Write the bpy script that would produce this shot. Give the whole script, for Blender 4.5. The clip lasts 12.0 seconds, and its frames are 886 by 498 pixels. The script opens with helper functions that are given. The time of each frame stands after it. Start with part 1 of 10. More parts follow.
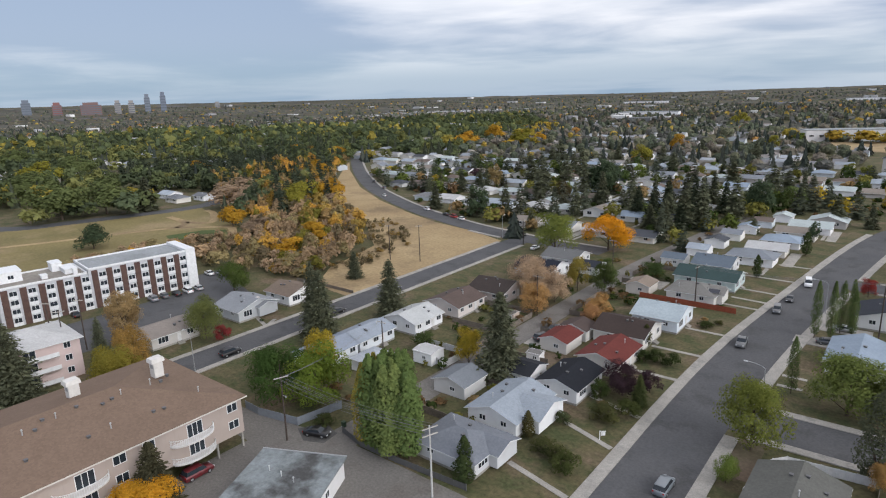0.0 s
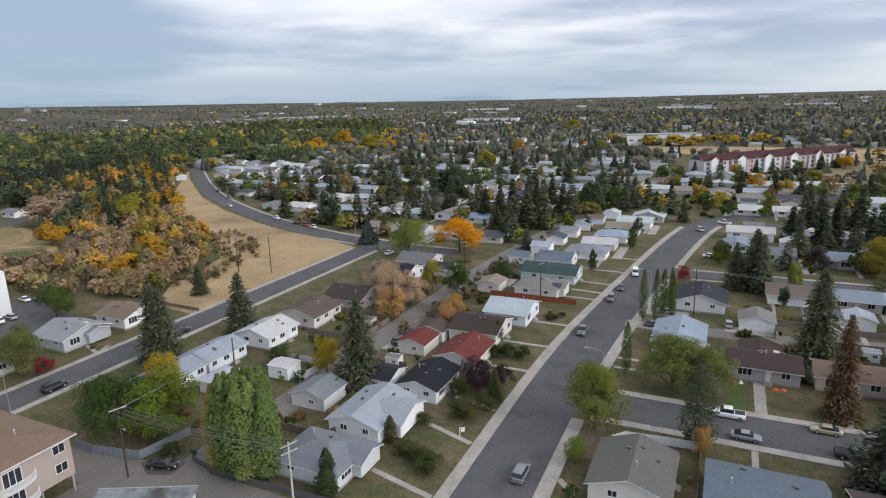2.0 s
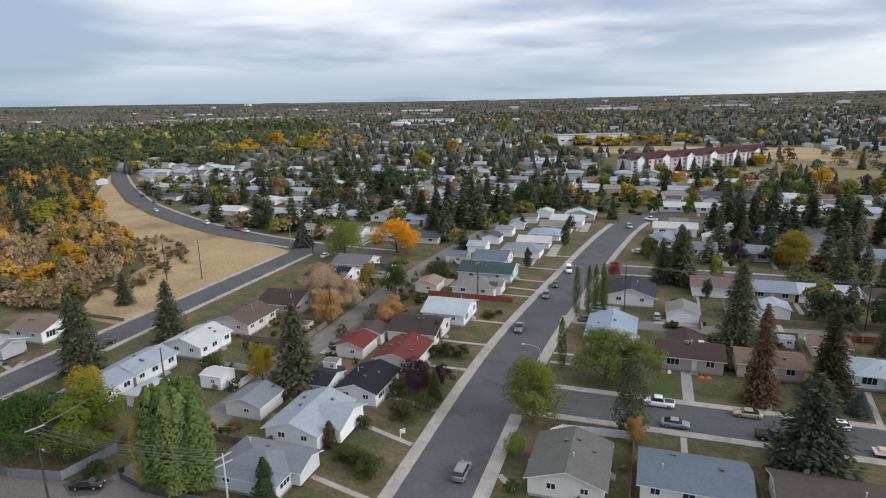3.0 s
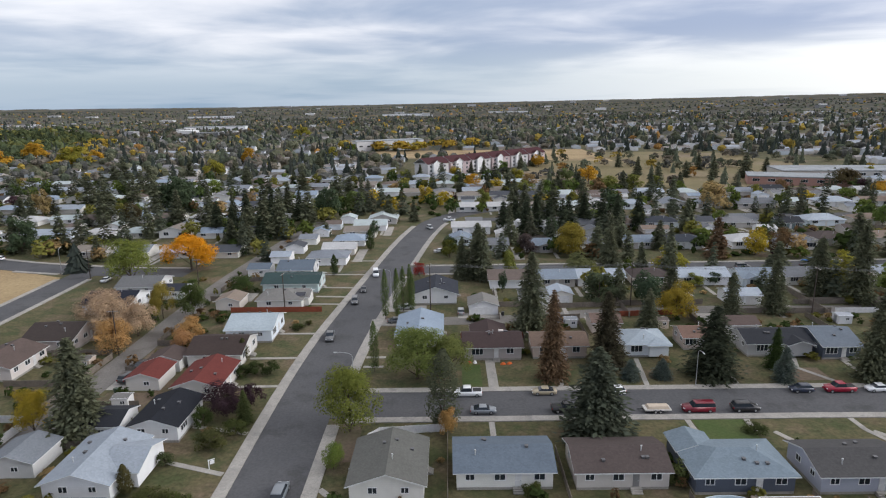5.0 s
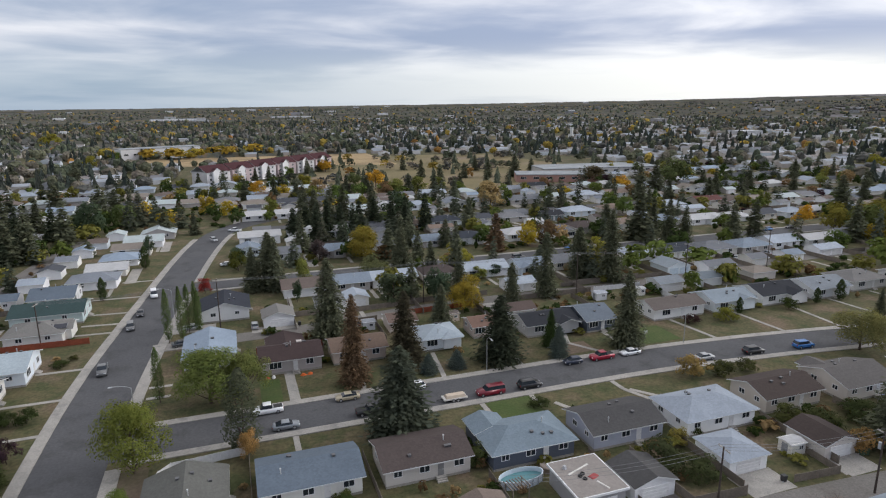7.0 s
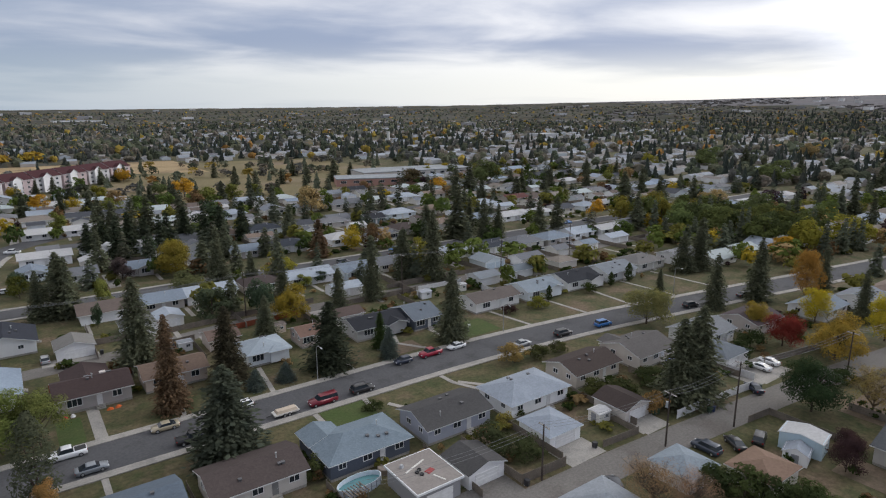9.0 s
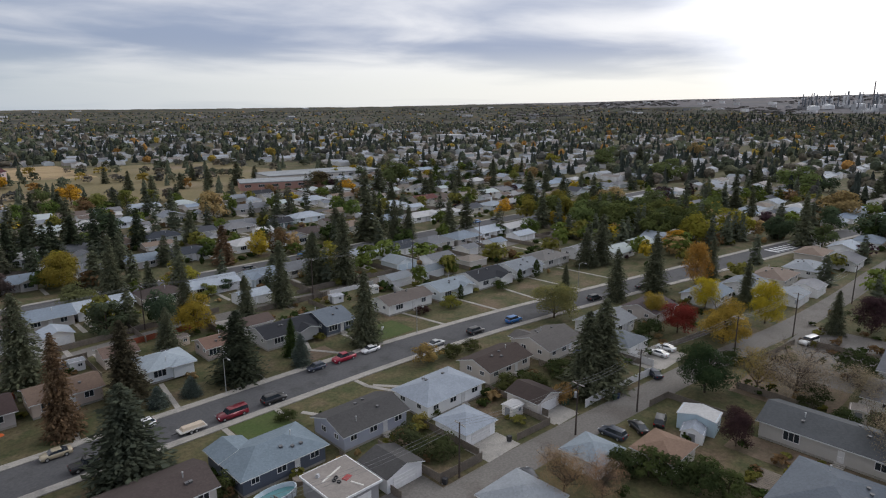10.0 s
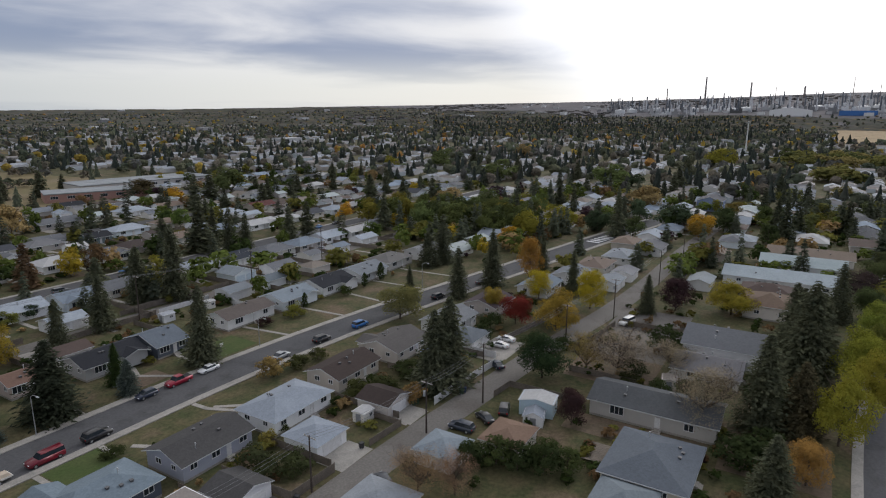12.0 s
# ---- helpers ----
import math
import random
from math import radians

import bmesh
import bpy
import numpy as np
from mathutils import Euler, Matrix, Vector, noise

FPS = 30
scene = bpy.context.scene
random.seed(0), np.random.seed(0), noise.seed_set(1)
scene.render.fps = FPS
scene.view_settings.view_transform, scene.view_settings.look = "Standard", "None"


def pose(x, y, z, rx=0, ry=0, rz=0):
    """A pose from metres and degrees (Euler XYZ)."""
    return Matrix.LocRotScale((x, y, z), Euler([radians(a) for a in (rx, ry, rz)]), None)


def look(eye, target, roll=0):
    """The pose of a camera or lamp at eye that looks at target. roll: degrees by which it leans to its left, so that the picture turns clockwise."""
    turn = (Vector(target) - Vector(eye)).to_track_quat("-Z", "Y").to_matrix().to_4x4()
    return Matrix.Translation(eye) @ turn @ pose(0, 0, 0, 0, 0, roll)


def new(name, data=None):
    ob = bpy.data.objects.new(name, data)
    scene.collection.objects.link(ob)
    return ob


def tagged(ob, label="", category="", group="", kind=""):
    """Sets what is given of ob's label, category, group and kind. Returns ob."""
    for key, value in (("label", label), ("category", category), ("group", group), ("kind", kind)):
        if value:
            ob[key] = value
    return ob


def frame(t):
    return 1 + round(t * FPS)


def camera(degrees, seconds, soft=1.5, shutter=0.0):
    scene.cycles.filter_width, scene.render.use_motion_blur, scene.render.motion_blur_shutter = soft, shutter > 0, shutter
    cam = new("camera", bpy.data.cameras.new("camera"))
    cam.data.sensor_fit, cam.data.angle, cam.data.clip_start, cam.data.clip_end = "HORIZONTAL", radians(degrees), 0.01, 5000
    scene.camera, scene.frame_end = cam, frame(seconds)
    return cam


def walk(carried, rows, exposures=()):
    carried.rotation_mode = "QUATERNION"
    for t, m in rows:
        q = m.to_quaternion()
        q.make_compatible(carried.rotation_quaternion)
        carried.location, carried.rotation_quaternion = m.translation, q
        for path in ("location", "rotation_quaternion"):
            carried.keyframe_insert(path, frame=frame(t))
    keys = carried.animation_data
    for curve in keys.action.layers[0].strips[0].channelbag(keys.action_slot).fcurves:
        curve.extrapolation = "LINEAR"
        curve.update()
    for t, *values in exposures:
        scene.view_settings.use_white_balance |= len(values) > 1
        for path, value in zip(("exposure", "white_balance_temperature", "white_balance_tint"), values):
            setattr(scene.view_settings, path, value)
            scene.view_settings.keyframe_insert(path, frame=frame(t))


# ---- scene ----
cam = camera(71.5, 12.0, 1.15)
PATH = [
    (0, (0.00, -0.00, 56.00), (-60.80, 75.64, 31.87), -1.91),
    (0.5, (0.01, 0.12, 55.96), (-55.57, 79.69, 31.89), -1.75),
    (1, (0.03, 0.24, 55.92), (-49.90, 83.50, 31.95), -1.63),
    (1.5, (0.07, 0.35, 55.88), (-44.96, 86.37, 31.96), -1.48),
    (2, (0.12, 0.43, 55.84), (-40.87, 88.48, 32.01), -1.39),
    (2.5, (0.18, 0.50, 55.80), (-36.22, 90.56, 32.03), -1.30),
    (2.7, (0.21, 0.53, 55.79), (-34.27, 91.32, 31.95), -1.28),
    (4.3, (0.45, 0.82, 55.70), (-14.00, 96.92, 32.11), -1.05),
    (4.5, (0.47, 0.87, 55.70), (-10.09, 97.48, 32.15), -1.01),
    (5, (0.54, 0.98, 55.69), (-0.50, 98.18, 32.20), -0.96),
    (5.5, (0.60, 1.09, 55.68), (8.84, 97.97, 32.28), -0.83),
    (6, (0.64, 1.21, 55.67), (17.54, 96.97, 32.34), -0.74),
    (6.5, (0.67, 1.31, 55.66), (25.04, 95.47, 32.42), -0.60),
    (7, (0.69, 1.40, 55.65), (32.36, 93.38, 32.51), -0.48),
    (7.2, (0.69, 1.43, 55.65), (35.24, 92.38, 32.51), -0.46),
    (8.8, (0.80, 1.63, 55.61), (55.28, 82.38, 33.02), -0.16),
    (9, (0.82, 1.64, 55.62), (57.64, 80.75, 32.97), -0.13),
    (9.5, (0.90, 1.65, 55.63), (63.36, 76.42, 33.08), -0.03),
    (10, (0.98, 1.66, 55.66), (68.82, 71.61, 33.21), -0.04),
    (10.5, (1.10, 1.67, 55.69), (73.58, 66.84, 33.32), 0.00),
    (11, (1.26, 1.67, 55.73), (77.79, 62.06, 33.42), 0.07),
    (11.5, (1.47, 1.68, 55.78), (81.62, 57.21, 33.62), 0.13),
    (12, (1.69, 1.68, 55.84), (85.21, 52.08, 33.84), 0.18),
]
EXPOSURES = [(0.0, 0.26), (2.5, 0.30), (5.5, 0.23), (7.0, 0.14), (9.5, -0.06), (12.0, -0.30)]
walk(cam, [(t, look(eye, target, roll)) for t, eye, target, roll in PATH], EXPOSURES)

# ---- sky and sun: overcast, brightest behind the cloud towards +x ----
SUN_AZ, SUN_EL = radians(-100.0), radians(27.0)      # azimuth counted left from +y
sun_dir = Vector((-math.sin(SUN_AZ) * math.cos(SUN_EL), math.cos(SUN_AZ) * math.cos(SUN_EL), math.sin(SUN_EL)))
world = bpy.data.worlds.new("overcast_sky")
scene.world = world
world.use_nodes = True
wt = world.node_tree
wt.nodes.clear()


def wn(kind, **kw):
    n = wt.nodes.new(kind)
    for k, v in kw.items():
        n.inputs[k].default_value = v
    return n


def wlink(a, b):
    wt.links.new(a, b)


def wmath(op, a, b=None, clamp=False):
    n = wt.nodes.new("ShaderNodeMath")
    n.operation = op
    n.use_clamp = clamp
    for k, v in ((0, a), (1, b)):
        if v is None:
            continue
        if isinstance(v, (int, float)):
            n.inputs[k].default_value = v
        else:
            wlink(v, n.inputs[k])
    return n.outputs[0]


def wmix(fac, a, b):
    n = wt.nodes.new("ShaderNodeMix")
    n.data_type = "RGBA"
    for sock, v in ((n.inputs[0], fac), (n.inputs[6], a), (n.inputs[7], b)):
        if isinstance(v, (tuple, float, int)):
            sock.default_value = v
        else:
            wlink(v, sock)
    return n.outputs[2]


def wramp(src, lo, hi):
    n = wt.nodes.new("ShaderNodeMapRange")
    n.interpolation_type = "SMOOTHSTEP"
    n.inputs[1].default_value, n.inputs[2].default_value = lo, hi
    wlink(src, n.inputs[0])
    return n.outputs[0]


sky = wt.nodes.new("ShaderNodeTexSky")
sky.sky_type = "NISHITA"
sky.sun_disc = False
sky.sun_elevation, sky.sun_rotation = SUN_EL, -SUN_AZ
co = wt.nodes.new("ShaderNodeTexCoord")
sep = wt.nodes.new("ShaderNodeSeparateXYZ")
wlink(co.outputs["Generated"], sep.inputs[0])
dz = wmath("MAXIMUM", sep.outputs[2], 0.0)
den = wmath("ADD", dz, 0.07)
comb = wt.nodes.new("ShaderNodeCombineXYZ")
wlink(wmath("DIVIDE", sep.outputs[0], den), comb.inputs[0])
wlink(wmath("DIVIDE", sep.outputs[1], den), comb.inputs[1])
big = wn("ShaderNodeTexNoise", Scale=0.17, Detail=4.0, Roughness=0.47, Distortion=0.3)
big.inputs["Vector"].default_value = (0, 0, 0)
wlink(comb.outputs[0], big.inputs["Vector"])
fine = wn("ShaderNodeTexNoise", Scale=0.62, Detail=8.0, Roughness=0.56, Distortion=0.35)
wlink(comb.outputs[0], fine.inputs["Vector"])
dens = wmath("ADD", wmath("MULTIPLY", big.outputs[0], 0.78), wmath("MULTIPLY", fine.outputs[0], 0.22))
deck = wmath("MULTIPLY", wramp(dz, 0.035, 0.085), wramp(dz, 0.21, 0.11))     # the heavier layer a little over the horizon
dens = wmath("ADD", dens, wmath("MULTIPLY", wmath("SUBTRACT", deck, 0.5), 0.06))
thick = wramp(dens, 0.41, 0.58)
dot = wt.nodes.new("ShaderNodeVectorMath")
dot.operation = "DOT_PRODUCT"
dot.inputs[1].default_value = sun_dir
wlink(co.outputs["Generated"], dot.inputs[0])
glow = wramp(dot.outputs["Value"], 0.74, 0.90)
half = wramp(dot.outputs["Value"], -0.5, 0.8)
dark_cloud = wmix(half, (0.265, 0.33, 0.455, 1), (0.315, 0.365, 0.52, 1))
bright_cloud = wmix(half, (0.78, 0.775, 0.815, 1), (0.94, 0.93, 0.955, 1))
cloud = wmix(thick, bright_cloud, dark_cloud)
low = wramp(dz, 0.10, 0.02)                          # brighter, hazier band over the horizon
cloud = wmix(wmath("MULTIPLY", low, 0.8), cloud, wmix(half, (0.21, 0.31, 0.43, 1), (0.92, 0.92, 0.88, 1)))
cloud = wmix(wmath("MULTIPLY", glow, 0.92), cloud, (1.68, 1.7, 1.8, 1))
clear = wn("ShaderNodeBackground", Strength=0.10)
wlink(sky.outputs[0], clear.inputs["Color"])
over = wn("ShaderNodeBackground", Strength=1.19)
wlink(cloud, over.inputs["Color"])
blend = wt.nodes.new("ShaderNodeMixShader")
blend.inputs[0].default_value = 0.88
wlink(clear.outputs[0], blend.inputs[1])
wlink(over.outputs[0], blend.inputs[2])
wout = wt.nodes.new("ShaderNodeOutputWorld")
wlink(blend.outputs[0], wout.inputs[0])

sun = new("sun", bpy.data.lights.new("sun", "SUN"))
sun.data.energy, sun.data.angle, sun.data.color = 1.05, radians(25.0), (1.0, 0.975, 0.955)
sun.matrix_world = look((0, 0, 300), tuple(Vector((0, 0, 300)) - sun_dir))

# ---- materials ----
MATS = {}


class NT:
    """A node tree being written."""

    def __init__(self, name):
        self.m = bpy.data.materials.new(name)
        self.m.use_nodes = True
        self.t = self.m.node_tree
        self.b = self.t.nodes["Principled BSDF"]

    def node(self, kind, **kw):
        n = self.t.nodes.new(kind)
        for k, v in kw.items():
            n.inputs[k].default_value = v
        return n

    def link(self, a, b):
        self.t.links.new(a, b)

    def noise(self, vec, scale, detail=4.0, rough=0.55):
        n = self.node("ShaderNodeTexNoise", Scale=scale, Detail=detail, Roughness=rough)
        self.link(vec, n.inputs["Vector"])
        return n.outputs[0]

    def ramp(self, src, lo, hi, a=0.0, b=1.0):
        n = self.t.nodes.new("ShaderNodeMapRange")
        for k, v in enumerate((lo, hi, a, b)):
            n.inputs[k + 1].default_value = v
        self.link(src, n.inputs[0])
        return n.outputs[0]

    def mix(self, fac, a, b, blend="MIX"):
        n = self.t.nodes.new("ShaderNodeMix")
        n.data_type, n.blend_type = "RGBA", blend
        for sock, v in ((n.inputs[0], fac), (n.inputs[6], a), (n.inputs[7], b)):
            if isinstance(v, (int, float)):
                sock.default_value = v
            elif isinstance(v, tuple):
                sock.default_value = (*v[:3], 1)
            else:
                self.link(v, sock)
        return n.outputs[2]

    def math(self, op, a, b):
        n = self.t.nodes.new("ShaderNodeMath")
        n.operation = op
        for k, v in enumerate((a, b)):
            if isinstance(v, (int, float)):
                n.inputs[k].default_value = v
            else:
                self.link(v, n.inputs[k])
        return n.outputs[0]

    def pos(self):
        return self.t.nodes.new("ShaderNodeNewGeometry").outputs["Position"]

    def scaled(self, vec, x, y, z):
        n = self.node("ShaderNodeMapping")
        n.inputs["Scale"].default_value = (x, y, z)
        self.link(vec, n.inputs["Vector"])
        return n.outputs[0]

    def bump(self, height, strength, dist):
        n = self.node("ShaderNodeBump", Strength=strength, Distance=dist)
        self.link(height, n.inputs["Height"])
        self.link(n.outputs[0], self.b.inputs["Normal"])

    def done(self, colour, rough=0.85, spec=0.3, metal=0.0):
        if isinstance(colour, tuple):
            self.b.inputs["Base Color"].default_value = (*colour[:3], 1)
        else:
            self.link(colour, self.b.inputs["Base Color"])
        self.b.inputs["Roughness"].default_value = rough
        self.b.inputs["Specular IOR Level"].default_value = spec
        self.b.inputs["Metallic"].default_value = metal
        return self.m


def shade(c, k):
    return tuple(min(1.0, v * k) for v in c)


def mottled(name, c1, c2, big=0.2, small=3.0, rough=0.9, bump=0.0, c3=None, s3=0.05, amount=0.25):
    """Two colours mixed at a large scale, with fine grain over them, and a third in rare patches."""
    if name in MATS:
        return MATS[name]
    n = NT(name)
    p = n.pos()
    col = n.mix(n.ramp(n.noise(p, big), 0.35, 0.65), c1, c2)
    if c3:
        col = n.mix(n.ramp(n.noise(p, s3, 5.0, 0.6), 0.52, 0.66), col, c3)
    grain = n.noise(p, small, 5.0, 0.65)
    col = n.mix(1.0, col, n.mix(n.ramp(grain, 0.3, 0.7), (1 - amount,) * 3, (1 + amount * 0.6,) * 3), "MULTIPLY")
    if bump:
        n.bump(grain, 0.6, bump)
    MATS[name] = n.done(col, rough, 0.2)
    return MATS[name]


def siding(c):
    key = "siding_%.2f_%.2f_%.2f" % c
    c = tuple(min(0.85, q ** 0.8 * 1.04) for q in c)
    if key not in MATS:
        n = NT("wall_siding")
        p = n.pos()
        col = n.mix(n.ramp(n.noise(p, 0.5), 0.35, 0.7), c, shade(c, 0.92))
        streak = n.noise(n.scaled(p, 2.2, 2.2, 0.25), 1.0, 5.0, 0.6)
        col = n.mix(n.ramp(streak, 0.55, 0.8, 0.0, 0.3), col, shade(c, 0.74))
        w = n.node("ShaderNodeTexWave", Scale=1.05, Distortion=0.0)
        w.bands_direction, w.wave_profile = "Z", "SAW"
        n.link(p, w.inputs["Vector"])
        n.bump(w.outputs[1], 0.5, 0.02)
        MATS[key] = n.done(col, 0.6, 0.3)
    return MATS[key]


def shingle(c):
    key = "shingle_%.2f_%.2f_%.2f" % c
    k = min(1.35, (sum(c) / 3 / 0.185) ** 0.5)            # weathered pale roofs and deep dark ones
    cool = 1.0 if c[2] < c[0] else 1.015
    c = tuple(min(0.42, q * k * 1.1 * f) for q, f in zip(c, (1 / cool, 1.0, cool)))
    if key not in MATS:
        n = NT("roof_shingle")
        p = n.pos()
        tabs = n.node("ShaderNodeTexVoronoi", Scale=3.2)
        n.link(n.scaled(p, 1.0, 1.0, 2.2), tabs.inputs["Vector"])
        col = n.mix(n.ramp(n.noise(p, 0.25), 0.3, 0.7), shade(c, 0.93), shade(c, 1.07))
        col = n.mix(n.ramp(n.noise(n.scaled(p, 1.0, 1.0, 0.4), 1.3, 6.0, 0.65), 0.4, 0.75, 0.0, 0.3), col, shade(c, 0.82))
        grey = n.node("ShaderNodeSeparateColor")
        n.link(tabs.outputs["Color"], grey.inputs[0])
        col = n.mix(1.0, col, n.mix(n.ramp(grey.outputs[0], 0.0, 1.0), (0.91,) * 3, (1.07,) * 3), "MULTIPLY")
        n.bump(tabs.outputs["Distance"], 0.4, 0.03)
        MATS[key] = n.done(col, 0.9, 0.15)
    return MATS[key]


def painted(c, rough=0.5, metal=0.0, name="paint"):
    key = "%s_%.2f_%.2f_%.2f_%.2f" % (name, *c, rough)
    if key not in MATS:
        n = NT(name)
        col = n.mix(n.ramp(n.noise(n.pos(), 1.7, 5.0), 0.35, 0.75), c, shade(c, 0.82))
        MATS[key] = n.done(col, rough, 0.4, metal)
    return MATS[key]


def foliage(name, spread=0.35, rough=0.7, attr=False):
    """Leaves: the object's (or the mesh's) own tint, varied leaf by leaf and over the crown."""
    if name in MATS:
        return MATS[name]
    n = NT(name)
    if attr:
        a = n.t.nodes.new("ShaderNodeAttribute")
        a.attribute_name = "tint"
        col = a.outputs["Color"]
    else:
        col = n.t.nodes.new("ShaderNodeObjectInfo").outputs["Color"]
    geo = n.t.nodes.new("ShaderNodeNewGeometry")
    col = n.mix(1.0, col, n.mix(geo.outputs["Random Per Island"], (1 - spread,) * 3, (1 + spread,) * 3), "MULTIPLY")
    clump = n.noise(geo.outputs["Position"], 0.6, 3.0)
    col = n.mix(1.0, col, n.mix(n.ramp(clump, 0.3, 0.7), (0.84, 0.88, 0.88), (1.18, 1.13, 1.0)), "MULTIPLY")
    n.done(col, 1.0, 0.0)
    tr = n.node("ShaderNodeBsdfTranslucent")
    n.link(col, tr.inputs["Color"])
    ms = n.node("ShaderNodeMixShader")
    ms.inputs[0].default_value = 0.32
    n.link(n.b.outputs[0], ms.inputs[1])
    n.link(tr.outputs[0], ms.inputs[2])
    n.link(ms.outputs[0], n.t.nodes["Material Output"].inputs["Surface"])
    MATS[name] = n.m
    return n.m


def coat(name="car_paint"):
    if name not in MATS:
        n = NT(name)
        col = n.t.nodes.new("ShaderNodeObjectInfo").outputs["Color"]
        dust = n.noise(n.pos(), 2.0)
        col = n.mix(n.ramp(dust, 0.5, 0.9, 0.0, 0.18), col, (0.25, 0.23, 0.2))
        n.b.inputs["Coat Weight"].default_value = 0.3
        n.b.inputs["Coat Roughness"].default_value = 0.08
        MATS[name] = n.done(col, 0.35, 0.5, 0.15)
    return MATS[name]


GLASS = painted((0.025, 0.032, 0.04), 0.08, 0.0, "window_glass")
WHITE = painted((0.72, 0.73, 0.74), 0.5, 0.0, "white_trim")
CONCRETE = mottled("concrete", (0.36, 0.34, 0.31), (0.29, 0.275, 0.25), 0.25, 4.0, 0.9, 0.004, (0.25, 0.24, 0.225), 0.4)
ASPHALT = mottled("asphalt", (0.080, 0.081, 0.086), (0.096, 0.096, 0.10), 0.09, 2.0, 0.9, 0.004, (0.068, 0.068, 0.07), 0.16, 0.2)
GRAVEL = mottled("gravel_lane", (0.155, 0.145, 0.134), (0.178, 0.167, 0.154), 0.09, 2.5, 0.95, 0.015, (0.135, 0.122, 0.11), 0.12)
PATCH = mottled("asphalt_patch", (0.085, 0.083, 0.08), (0.10, 0.098, 0.094), 0.3, 3.0)
DRY = mottled("dry_grass", (0.36, 0.27, 0.15), (0.29, 0.21, 0.115), 0.05, 0.9, 0.95, 0.03, (0.20, 0.145, 0.085), 0.03)
LAWN = mottled("autumn_lawn", (0.062, 0.072, 0.030), (0.115, 0.098, 0.052), 0.22, 1.3, 0.95, 0.03, (0.15, 0.112, 0.074), 0.09, 0.42)
GREENLAWN = mottled("green_lawn", (0.058, 0.086, 0.026), (0.075, 0.094, 0.034), 0.2, 2.0, 0.95, 0.02)
SOIL = mottled("bare_yard", (0.17, 0.125, 0.09), (0.125, 0.10, 0.07), 0.12, 1.4, 0.95, 0.02, (0.095, 0.085, 0.05), 0.1)
BARK = mottled("bark", (0.11, 0.085, 0.065), (0.07, 0.055, 0.045), 1.5, 9.0, 0.95, 0.02)
WOODPOLE = mottled("pole_wood", (0.085, 0.065, 0.055), (0.055, 0.045, 0.04), 1.0, 8.0, 0.9)
GREYPOLE = painted((0.42, 0.43, 0.44), 0.45, 0.6, "galvanised_steel")
BLACK = painted((0.02, 0.02, 0.022), 0.6, 0.0, "black_rubber")
LEAF = foliage("leaves", 0.18)
NEEDLE = foliage("needles", 0.42, 0.8)
WOODS = foliage("far_leaves", 0.2, 0.8, True)
FENCEWOOD = mottled("fence_wood", (0.20, 0.17, 0.14), (0.15, 0.13, 0.11), 0.6, 4.0)


